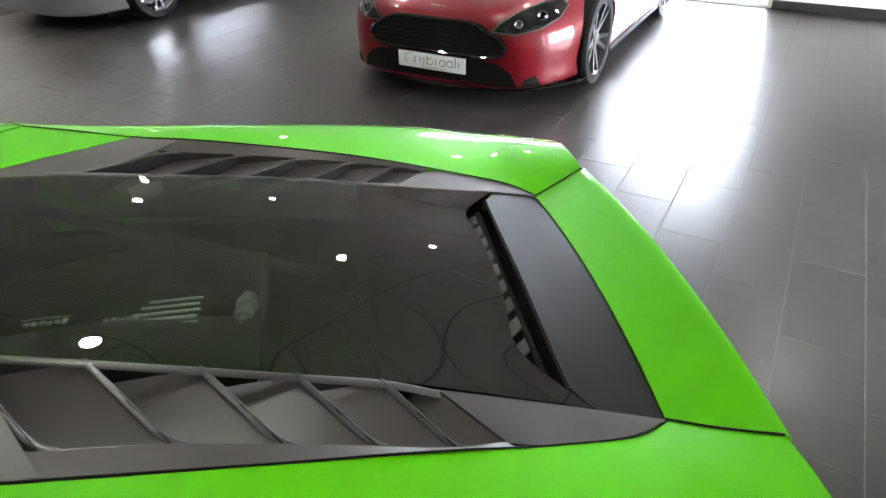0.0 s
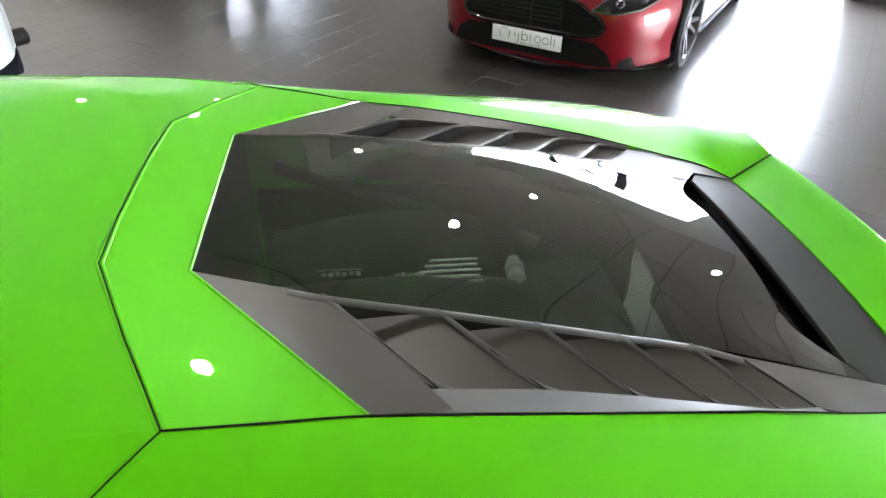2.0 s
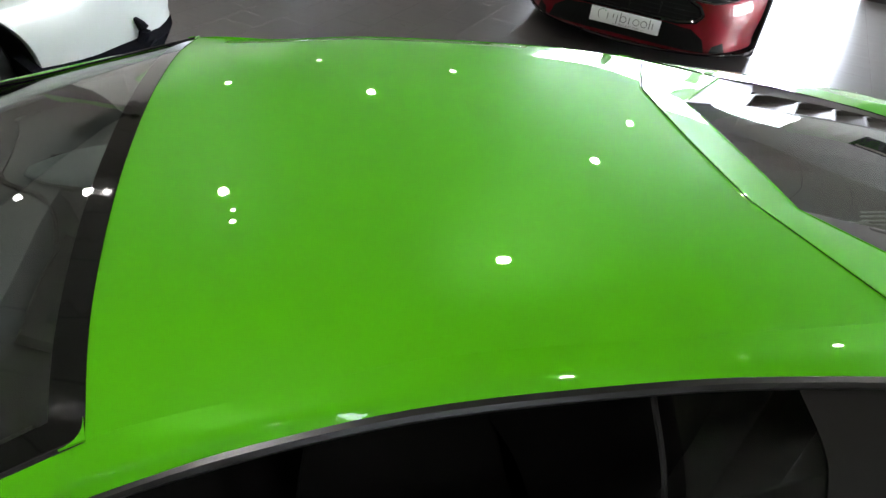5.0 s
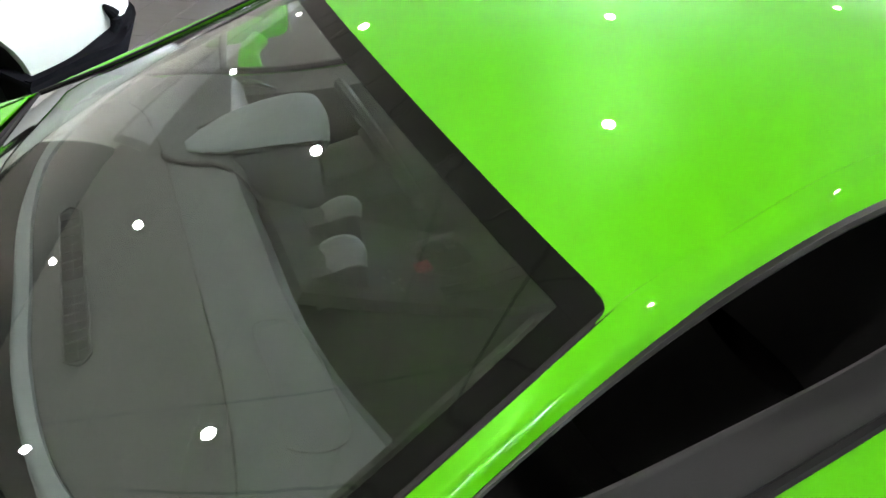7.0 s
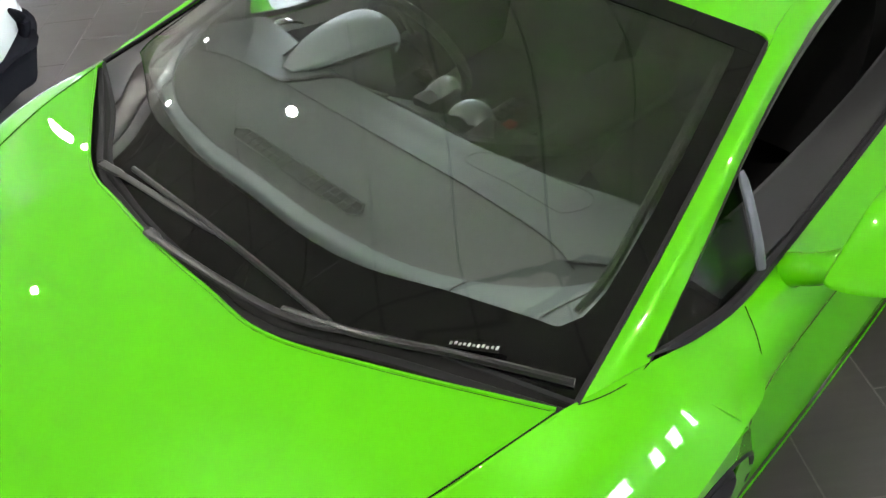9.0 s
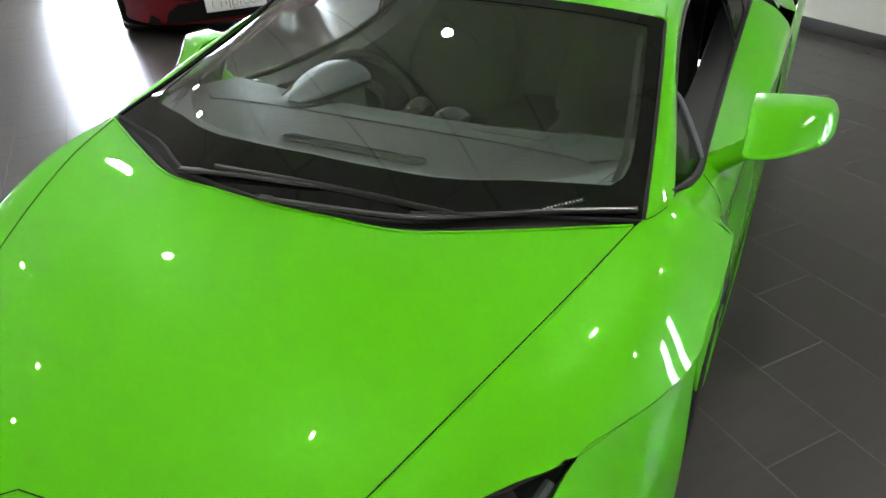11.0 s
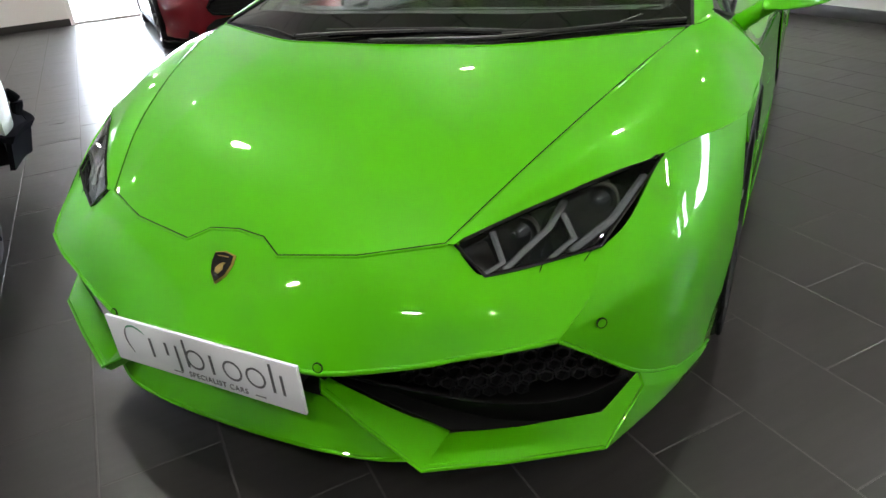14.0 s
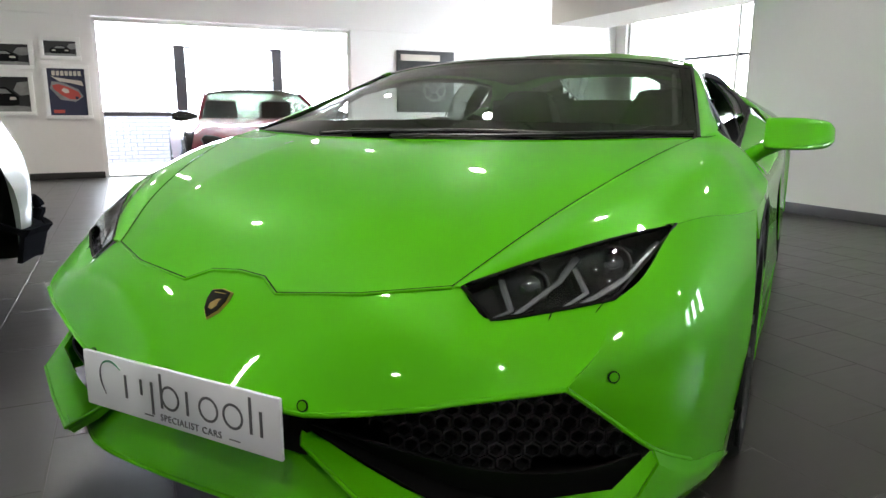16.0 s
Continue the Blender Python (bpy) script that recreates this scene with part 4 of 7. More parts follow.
RAIL_OUT = [(1.096, 0.801, 0.866), (0.917, 0.761, 0.918), (0.686, 0.710, 0.983), (0.480, 0.667, 1.038), (0.307, 0.645, 1.062), (0.10, 0.629, 1.079), (-0.22, 0.626, 1.086), (-0.42, 0.630, 1.081), (-0.605, 0.637, 1.068)]
def faired(points, degree=5):
    """The same line with its small waves taken out; its ends stay."""
    p = np.array(points)
    run = np.concatenate([[0], np.cumsum(np.linalg.norm(np.diff(p, axis=0), axis=1))])
    q = np.stack([np.polyval(np.polyfit(run, p[:, c], degree), run) for c in range(3)], 1)
    q[0], q[-1] = p[0], p[-1]
    return [tuple(v) for v in q]


RAIL_MID, RAIL_OUT = faired(RAIL_MID), faired(RAIL_OUT)
pair("roof_rail", lambda: sheet(loft([RAIL_IN, RAIL_MID, RAIL_OUT], 5, 4), 0.006), GREEN, car)
PILLAR_FOOT = [(1.097, 0.802, 0.8668), (1.125, 0.800, 0.8590), (1.160, 0.791, 0.8565), (1.190, 0.779, 0.8550), (1.212, 0.768, 0.8560)]
seam("shut_line", PILLAR_FOOT, 4, 0.0009)
seam("shut_line", flip(PILLAR_FOOT), 4, 0.0009)
pair("drip_trim", lambda: tube(spline([(x - 0.004, y - 0.002, z - 0.009) for x, y, z in RAIL_OUT], 5), [0.0025 + 0.009 * min(1, k / 17) ** 2 for k in range(41)], 8), WIPERBLACK, car)
pair("belt_trim", lambda: tube(spline([(x, y - 0.006, z + 0.010) for x, y, z in [(1.092, 0.802, 0.862)] + BELT[1:]], 5), [0.002, 0.004, 0.006, 0.008] + [0.010] * 32, 6), RUBBER, car)

# side glass and the small fixed pane before it
UPPER = [(x - 0.004, y - 0.006, z - 0.016) for x, y, z in RAIL_OUT]
GLASS = [
    [UPPER[1], UPPER[2], UPPER[3], UPPER[4], UPPER[5], UPPER[6], UPPER[7], UPPER[8]],
    [(0.93, 0.805, 0.845), (0.70, 0.770, 0.885), (0.50, 0.752, 0.905), (0.28, 0.735, 0.920), (0.06, 0.718, 0.940), (-0.24, 0.708, 0.968), (-0.46, 0.706, 0.985), (-0.66, 0.702, 0.998)],
    [(0.92, 0.819, 0.815), (0.78, 0.814, 0.790), (0.60, 0.803, 0.766), (0.30, 0.787, 0.759), (0.0, 0.773, 0.772), (-0.26, 0.765, 0.816), (-0.47, 0.762, 0.868), (-0.70, 0.756, 0.935)],
]
def rear_pane():
    g = loft(GLASS, 4, 4)
    return sheet(g[-9:] if g.shape[0] > g.shape[1] else g[:, -9:], 0.003)


pair("side_window", rear_pane, SIDEGLASS, car)
pair("rear_divider", lambda: tube(spline([(-0.20, 0.618, 1.060), (-0.21, 0.700, 0.965), (-0.22, 0.762, 0.808)], 6), 0.0055, 6, flat=0.5), VOIDBLACK, car)
def window_rear():
    g = loft(GLASS, 4, 4)
    g = g[-5:] if g.shape[0] > g.shape[1] else g[:, -5:]
    g = g.copy()
    g[..., 1] += 0.003
    g[..., 2] += 0.001
    return sheet(g, 0.002)


pair("window_rear_border", window_rear, DARKSATIN, car)
pair("quarter_glass", lambda: sheet(np.array([spline([(1.072, 0.797, 0.868), (0.93, 0.765, 0.905), (0.752, 0.724, 0.952)], 5), spline([(1.070, 0.803, 0.862), (0.93, 0.819, 0.820), (0.770, 0.817, 0.792)], 5)]), 0.003), SIDEGLASS, car)
pair("window_divider", lambda: tube(spline([(0.758, 0.818, 0.786), (0.752, 0.792, 0.845), (0.744, 0.755, 0.910), (0.738, 0.724, 0.958)], 5), [0.008, 0.009] + [0.011] * 12 + [0.009, 0.006], 10, flat=0.45), DIVIDER, car)

# mirrors
def mirror_shell():
    """A boxy rounded shell: sections of a softened four-sided figure from the inner end outwards."""
    ends = [
        ((0.700, 0.898, 0.815), (0.600, 0.896, 0.900), (0.495, 0.896, 0.895), (0.505, 0.898, 0.812)),
        ((0.755, 0.906, 0.799), (0.615, 0.902, 0.911), (0.478, 0.902, 0.908), (0.488, 0.908, 0.797)),
        ((0.708, 0.985, 0.792), (0.590, 0.985, 0.912), (0.452, 0.985, 0.909), (0.460, 0.985, 0.786)),
        ((0.598, 1.070, 0.796), (0.535, 1.070, 0.900), (0.425, 1.068, 0.898), (0.430, 1.070, 0.789)),
        ((0.545, 1.098, 0.816), (0.495, 1.096, 0.878), (0.425, 1.094, 0.878), (0.430, 1.098, 0.812)),
        ((0.470, 1.104, 0.835), (0.462, 1.104, 0.858), (0.440, 1.102, 0.858), (0.442, 1.104, 0.835)),
    ]
    loops = []
    for a, b, c, d in ends:
        a, b, c, d = ((x, y, 0.848 + (z - 0.848) * 0.86) for x, y, z in (a, b, c, d))
        loop = []
        for k in range(28):
            t = 2 * math.pi * k / 28
            u, v = (math.copysign(abs(f) ** 0.32, f) * 0.5 + 0.5 for f in (math.cos(t), math.sin(t)))
            p = (Vector(d) * (1 - u) + Vector(a) * u) * (1 - v) + (Vector(c) * (1 - u) + Vector(b) * u) * v
            loop.append(tuple(p))
        loops.append(loop)
    bm = bmesh.new()
    cols = [spline([l[k] for l in loops], 5) for k in range(28)]
    vs = [[bm.verts.new(p) for p in col] for col in cols]
    for k in range(28):
        for i in range(len(cols[0]) - 1):
            bm.faces.new((vs[k][i], vs[(k + 1) % 28][i], vs[(k + 1) % 28][i + 1], vs[k][i + 1]))
    bm.faces.new([v[0] for v in vs])
    bm.faces.new([v[-1] for v in vs])
    return bm


def mirror_arm():
    return tube(spline([(0.672, 0.828, 0.752), (0.676, 0.862, 0.778), (0.664, 0.900, 0.803), (0.625, 0.935, 0.818)], 6), [0.038] * 4 + [0.034] * 5 + [0.031] * 10, 16, flat=0.80)


pair("mirror_arm", mirror_arm, GREEN, car)
shells = pair("door_mirror", mirror_shell, GREEN, car)
faces = pair("mirror_glass", lambda: prism([(0.0, 0.0), (0.16, 0.0), (0.16, 0.085), (0.0, 0.085)], 0.004, m=Matrix(((-0.33, 0, -0.94, 0.477), (0.94, 0, -0.33, 0.915), (0, 1, 0, 0.805), (0, 0, 0, 1)))), CHROME, car)
# the right mirror is swung further out
for ob in (shells[1], faces[1]):
    ob.location = ob.location + Vector((0.045, -0.055, 0.0))

# windscreen, its black border and the scuttle
SCREEN_ROWS = [
    SCREEN_TOP,
    [(0.80, 0, 1.064), (0.797, 0.18, 1.062), (0.786, 0.36, 1.053), (0.767, 0.53, 1.034), (0.727, 0.683, 0.999)],
    [(1.11, 0, 0.963), (1.105, 0.19, 0.962), (1.085, 0.37, 0.955), (1.038, 0.55, 0.941), (0.965, 0.729, 0.918)],
    SCREEN_LOW,
]

full = loft([both(c) for c in SCREEN_ROWS], 6, 10)
full = eased(full, 6, 3)
screen = part("windscreen", sheet(full, 0.004), SCREEN, car, "clear windscreen with a broad black border")
screen.visible_shadow = False
nU, nV = full.shape[:2]


def screen_corner():
    """The rounded painted corner where roof and pillar meet above the glass."""
    c, e1, e2 = Vector((0.527, 0.640, 1.0835)), Vector((0.535, 0.609, 1.0890)), Vector((0.556, 0.645, 1.0755))
    ctl = c * 0.95 + (e1 + e2) * 0.025
    arc = [e1 * (1 - t) ** 2 + ctl * 2 * t * (1 - t) + e2 * t * t for t in (0, 0.15, 0.3, 0.45, 0.6, 0.75, 0.9, 1)]
    bm = bmesh.new()
    top = [bm.verts.new(p) for p in [c] + arc]
    bot = [bm.verts.new(p - Vector((0, 0, 0.004))) for p in [c] + arc]
    for i in range(1, len(top) - 1):
        bm.faces.new((top[0], top[i], top[i + 1]))
        bm.faces.new((bot[0], bot[i + 1], bot[i]))
    for i in range(len(top)):
        j = (i + 1) % len(top)
        bm.faces.new((top[i], top[j], bot[j], bot[i]))
    return bm


pair("roof_corner", screen_corner, GREEN, car)


def border(lines, width):
    """A strip of black enamel on the glass along the start of the given lines; width runs along the strip."""
    rows = []
    for k, line in enumerate(lines):
        run = np.concatenate([[0], np.cumsum(np.linalg.norm(np.diff(line, axis=0), axis=1))])
        w = np.interp(k / (len(lines) - 1), *width)
        rows.append([[np.interp(d, run, line[:, c]) for c in range(3)] for d in np.linspace(0, w, 6)])
    g = np.array(rows)
    g[..., 2] += 0.0014
    return part("black_border", sheet(g, 0.001), ENAMEL, screen)


SIDE = ((0, 0.78, 0.84, 0.88, 0.91, 1), (0.047, 0.048, 0.058, 0.085, 0.15, 0.2))
border([full[:, v] for v in range(nV)], SIDE)
border([full[::-1, v] for v in range(nV)], SIDE)
border([full[u, ::-1] + np.array((0, 0, 0.0004)) for u in range(nU)], ((0, 0.1, 0.25, 0.5, 0.75, 0.9, 1), (0.095, 0.105, 0.135, 0.150, 0.135, 0.105, 0.095)))
border([full[u] + np.array((0, 0, 0.0004)) for u in range(nU)], ((0, 1), (0.046, 0.046)))
COWL = [[(x + 0.004, y, z - 0.002) for x, y, z in SCREEN_LOW], [(x + 0.002, y, z - 0.022) for x, y, z in HOOD_REAR], [(x + 0.03, y, z - 0.05) for x, y, z in HOOD_REAR]]
part("scuttle_panel", sheet(loft([both(c) for c in COWL], 4, 3), 0.004), VOIDBLACK, car)
pair("pillar_seal", lambda: tube(spline([(x, y - 0.001, z + 0.001) for x, y, z in RAIL_IN[:4]], 6), 0.0045, 8, flat=0.7), RUBBER, car)
part("screen_seal", tube(spline(both([(x + 0.004, y, z + 0.001) for x, y, z in SCREEN_LOW]), 5), 0.0055, 8, flat=0.6), RUBBER, car)
part("scuttle_rib", tube(spline(both([((a[0] + b[0]) / 2 + 0.004, (a[1] + b[1]) / 2, (a[2] + b[2]) / 2 - 0.010) for a, b in zip(SCREEN_LOW, HOOD_REAR)]), 5), 0.0085, 8, flat=0.5), RUBBER, car)


def wiper(points, blade):
    w = part("wiper_arm", tube(spline(points, 6), [0.011] * 4 + [0.0075] * (len(spline(points, 6)) - 4), 8, flat=0.6), WIPERBLACK, car)
    part("wiper_blade", tube(spline(blade, 6), 0.0065, 8, flat=1.1), WIPERBLACK, w)
    part("wiper_cap", turned([(0, 0.008), (0.005, 0.007), (0.007, 0.003), (0.007, 0), (0, 0)], 12, Matrix.Translation(points[0]) @ pose(0, 0, 0, 90)), RUBBER, w)


wiper([(1.412, -0.315, 0.852), (1.397, -0.180, 0.860), (1.376, 0.020, 0.864), (1.366, 0.085, 0.865)], [(1.378, -0.225, 0.862), (1.364, 0.110, 0.866), (1.356, 0.405, 0.862)])
wiper([(1.446, -0.035, 0.851), (1.441, 0.050, 0.855), (1.399, 0.320, 0.858), (1.330, 0.470, 0.862)], [(1.389, 0.325, 0.860), (1.334, 0.468, 0.862), (1.270, 0.587, 0.864), (1.192, 0.746, 0.864)])
STRIP = Matrix.Translation((1.243, 0.603, 0.8705)) @ pose(0, 0, 0, 0, 18, -71)
sticker = part("sticker", box((-0.046, -0.009, -0.0006), (0.046, 0.009, 0.0004), 0, None, STRIP), ENAMEL, car, "black strip with pale bars under the glass")
for i in range(11):
    x = -0.042 + i * 0.0078
    part("bar", box((x, -0.0035 + 0.001 * (i % 3), 0.0004), (x + 0.0042, 0.0035 - 0.001 * (i % 2), 0.0012), 0, None, STRIP), PALEBAR, sticker)

# band behind the roof, round the head of the engine cover
BAND = [
    [(-0.541, 0, 1.1355), (-0.543, 0.13, 1.1355), (-0.549, 0.248, 1.1335), (-0.620, 0.400, 1.115), (-0.692, 0.541, 1.094)],
    [(-0.60, 0, 1.123), (-0.602, 0.125, 1.123), (-0.607, 0.244, 1.121), (-0.71, 0.388, 1.100), (-0.812, 0.526, 1.078)],
    [(-0.668, 0, 1.110), (-0.668, 0.12, 1.110), (-0.668, 0.240, 1.107), (-0.800, 0.377, 1.086), (-0.932, 0.510, 1.060)],
]
part("roof_band", sheet(loft([both(c) for c in BAND], 5, 4, lu=True), 0.006), GREEN, car)
part("band_edge", tube(spline(both([(x - 0.001, y, z - 0.0015) for x, y, z in BAND[2]]), 5, True), 0.0034, 8), GREEN, car)
ROOFSEAM = [(-0.538, 0, 1.137), (-0.540, 0.13, 1.137), (-0.546, 0.248, 1.135), (-0.616, 0.397, 1.117), (-0.690, 0.541, 1.095)]
seam("shut_line", both(ROOFSEAM), 4, 0.0011, straight=True, rolled=0.0036)
for s in (1, -1):
    seam("shut_line", [(x, s * y, z) for x, y, z in ((-0.690, 0.541, 1.095), (-0.650, 0.592, 1.087), (-0.607, 0.638, 1.069))], 4, 0.0011, rolled=0.0036)

# engine cover: dark glass, louvred side panels, rear panel and tail
LV = [(-0.668, 0.240, 1.107), (-0.867, 0.280, 1.078), (-1.043, 0.296, 1.049), (-1.202, 0.311, 1.023), (-1.339, 0.323, 0.998), (-1.466, 0.331, 0.972)]
OUTER = [(-0.932, 0.510, 1.060), (-1.080, 0.505, 1.042), (-1.220, 0.498, 1.020), (-1.350, 0.490, 0.998), (-1.470, 0.480, 0.976), (-1.580, 0.470, 0.952), (-1.700, 0.458, 0.922), (-1.850, 0.434, 0.886), (-1.924, 0.394, 0.8635)]
COVER = [
    [(-0.668, 0, 1.109), (-0.668, 0.08, 1.109), (-0.668, 0.16, 1.108), (-0.668, 0.240, 1.107)],
    [(-0.867, 0, 1.088), (-0.867, 0.10, 1.087), (-0.867, 0.19, 1.084), (-0.867, 0.280, 1.078)],
    [(-1.043, 0, 1.066), (-1.043, 0.10, 1.065), (-1.043, 0.20, 1.060), (-1.043, 0.296, 1.049)],
    [(-1.202, 0, 1.043), (-1.202, 0.10, 1.042), (-1.202, 0.21, 1.036), (-1.202, 0.311, 1.023)],
    [(-1.339, 0, 1.020), (-1.339, 0.11, 1.018), (-1.339, 0.22, 1.010), (-1.339, 0.323, 0.998)],
    [(-1.466, 0, 0.996), (-1.466, 0.11, 0.993), (-1.466, 0.22, 0.984), (-1.466, 0.331, 0.972)],
    [(-1.590, 0, 0.968), (-1.588, 0.11, 0.964), (-1.580, 0.23, 0.954), (-1.600, 0.348, 0.942)],
    [(-1.718, 0, 0.936), (-1.716, 0.12, 0.932), (-1.712, 0.246, 0.920), (-1.800, 0.376, 0.896)],
]
cover = eased(loft([both(c) for c in COVER], 5, 5), 6, 4, 7)
part("engine_cover_glass", sheet(cover[:, :26], 0.004), ENGINEGLASS, car, "dark tinted glass over the engine")
part("engine_cover_rear", sheet(cover[:, 25:], 0.006), COVERBLACK, car, "gloss black rear part of the engine cover")


def mix(a, b, t):
    return tuple(np.array(a) * (1 - t) + np.array(b) * t)


def low(p, d):
    return (p[0], p[1], p[2] - d)


OUT_L = spline(OUTER, 10)
RIB_OUT = [(-1.030, 0.455, 1.040), (-1.185, 0.452, 1.019), (-1.325, 0.456, 0.996), (-1.450, 0.460, 0.972), (-1.560, 0.462, 0.950)]


def near(line, x):
    return tuple(min(line, key=lambda p: abs(p[0] - x)))


def louvre_panel(s):
    """The satin panel between glass and wing: five swept slots with raised ribs."""
    def side(bm):
        if s < 0:
            for v in bm.verts:
                v.co.y = -v.co.y
            bmesh.ops.reverse_faces(bm, faces=bm.faces[:])
        return bm
    # front part, up to the first rib
    front = [[LV[0], mix(LV[0], OUTER[0], 0.5), OUTER[0]],
             [mix(LV[0], LV[1], 0.5), mix(mix(LV[0], LV[1], 0.5), (-0.985, 0.500, 1.053), 0.55), (-0.985, 0.505, 1.053)],
             [LV[1], mix(LV[1], RIB_OUT[0], 0.55), mix(RIB_OUT[0], (-1.05, 0.505, 1.045), 0.95)]]
    base = part("louvre_panel", side(sheet(loft(front, 4, 4), 0.006)), SATIN, car, "satin black louvred panel beside the engine glass")
    # outer strip beside the slots
    part("panel_edge", side(sheet(loft([[(-1.00, 0.452, 1.046)] + RIB_OUT + [(-1.640, 0.450, 0.932)], [(-1.00, 0.507, 1.050)] + [near(OUT_L, x) for x in (-1.06, -1.20, -1.34, -1.46, -1.57, -1.65)]], 5, 2), 0.006)), SATIN, base)
    for k in range(5):
        i0, o0 = LV[k + 1], RIB_OUT[k]
        if k < 4:
            i1, o1 = LV[k + 2], RIB_OUT[k + 1]
        else:
            i1, o1 = (-1.556, 0.348, 0.951), (-1.640, 0.450, 0.931)
        deep = 0.046 - 0.004 * k
        rows = []
        for t, d in ((0.0, deep), (0.5, deep * 0.5), (1.0, 0.002)):
            a, b = mix(i0, i1, 0.15 + 0.85 * t), mix(o0, o1, 0.02 + 0.98 * t)
            rows.append([low(a, d + 0.004), low(mix(a, b, 0.5), d * 0.82 + 0.002), low(b, d * 0.55 + 0.002)])
        part("louvre", side(sheet(loft(rows, 4, 4, lu=True, lv=True), 0.003)), SATIN, base)
        ribs = [low(i0, 0.001), low(mix(i0, o0, 0.5), 0.002), low(mix(i0, o0, 0.88), 0.002), low(mix(o0, o1, 0.14), 0.003), low(mix(o0, o1, 0.40), 0.004)]
        line = spline(ribs, 6)
        part("rib", side(tube(line, [0.0058] * (len(line) - 6) + [0.0050, 0.0042, 0.0034, 0.0026, 0.0018, 0.0010], 10, flat=0.36)), RIBSATIN, base)
        part("slot_end", side(sheet(np.array([spline([o0, mix(o0, o1, 0.5), o1], 3), spline([low(o0, deep * 0.62), low(mix(o0, o1, 0.5), deep * 0.35), low(o1, 0.004)], 3)]), 0.002)), SATIN, base)
        wall = [(i0, deep + 0.012), (mix(i0, o0, 0.45), deep * 0.95), (mix(i0, o0, 0.85), deep * 0.75), (o0, deep * 0.62)]
        part("slot_wall", side(sheet(np.array([[p for p, d in wall], [low(p, d) for p, d in wall]]), 0.003)), VOIDBLACK, base)
    part("slot_shield", side(sheet(np.array([[(-1.45, 0.338, 0.955), (-1.57, 0.350, 0.925), (-1.78, 0.376, 0.880)], [(-1.45, 0.348, 0.80), (-1.57, 0.360, 0.80), (-1.78, 0.386, 0.78)]]), 0.003)), VOIDBLACK, base)
    part("slot_floor", side(sheet(np.array([[low(p, 0.10) for p in LV[1:] + [(-1.70, 0.325, 0.92)]], [low(p, 0.10) for p in RIB_OUT + [(-1.70, 0.46, 0.92)]]]), 0.003)), VOIDBLACK, base)
    rail = [(x, y + 0.007, z - 0.002) for x, y, z in [mix(LV[0], LV[1], 0.75)] + LV[1:]] + [(-1.556, 0.355, 0.948)]
    part("rail", side(tube(spline(rail, 5), 0.0085, 10, flat=0.32)), RIBSATIN, base)
    last = [[(-1.556, 0.348, 0.951), (-1.640, 0.356, 0.931), (-1.720, 0.366, 0.913), (-1.800, 0.378, 0.896), (-1.922, 0.390, 0.8630)],
            [(-1.640, 0.452, 0.932), (-1.690, 0.458, 0.924), (-1.755, 0.450, 0.908), (-1.850, 0.432, 0.886), (-1.924, 0.393, 0.8635)]]
    part("panel_rear", side(sheet(loft(last, 4, 3), 0.006)), SATIN, base)
    return base


louvre_panel(1)
louvre_panel(-1)

REARPANEL = [
    [(-1.774, 0, 0.918), (-1.774, 0.165, 0.914), (-1.779, 0.330, 0.899)],
    [(-1.815, 0, 0.905), (-1.815, 0.190, 0.901), (-1.812, 0.376, 0.889)],
    [(-1.865, 0, 0.892), (-1.864, 0.195, 0.888), (-1.860, 0.382, 0.877)],
    [(-1.935, 0, 0.876), (-1.931, 0.200, 0.871), (-1.922, 0.388, 0.862)],
]
part("rear_panel", sheet(loft([both(c) for c in REARPANEL], 6, 4), 0.010), DARKSATIN, car, "satin black panel before the green tail")
part("panel_lip", tube(spline(both([(x + 0.001, y, z - 0.004) for x, y, z in REARPANEL[0]]), 6), 0.0055, 8), DARKSATIN, car)
pair("vent_floor", lambda: box((-1.84, 0.002, 0.80), (-1.66, 0.40, 0.83)), VOIDBLACK, car)
part("vent_rail", tube([(-1.752, -0.30, 0.878), (-1.752, 0.30, 0.878)], 0.007, 8), VOIDBLACK, car)


def vent_slat():
    """A flat slat under the edge of the cover, raked to one side."""
    return prism([(-1.702, 0.0), (-1.742, -0.030), (-1.742, 0.004), (-1.702, 0.034)], 0.006)


for i in range(9):
    y = -0.252 + i * 0.058
    slat = vent_slat()
    bmesh.ops.transform(slat, matrix=Matrix.Translation((0, y, 0.893 - 0.25 * y * y)) @ Matrix.Translation((-1.72, 0, 0)) @ pose(0, 0, 0, 0, 8, 0) @ Matrix.Translation((1.72, 0, 0)), verts=slat.verts[:])
    part("vent_slat", slat, SATIN, car)
TAIL = [
    [(-1.938, 0, 0.8765), (-1.937, 0.13, 0.8745), (-1.933, 0.26, 0.870), (-1.925, 0.388, 0.8625)],
    [(-2.01, 0, 0.884), (-2.010, 0.14, 0.883), (-2.004, 0.28, 0.879), (-1.995, 0.430, 0.872)],
    [(-2.098, 0, 0.900), (-2.096, 0.16, 0.899), (-2.088, 0.31, 0.895), (-2.075, 0.473, 0.888)],
    [(-2.105, 0, 0.884), (-2.103, 0.16, 0.883), (-2.096, 0.32, 0.880), (-2.085, 0.485, 0.872)],
    [(-2.10, 0, 0.80), (-2.10, 0.17, 0.80), (-2.09, 0.34, 0.80), (-2.07, 0.52, 0.79)],
]
part("tail_spoiler", sheet(loft([both(c) for c in TAIL], 5, 5), 0.006), GREEN, car)
for s in (1, -1):
    seam("shut_line", [(x, s * y, z) for x, y, z in ((-1.924, 0.391, 0.864), (-1.995, 0.432, 0.874), (-2.077, 0.475, 0.890))], 5, 0.0025)

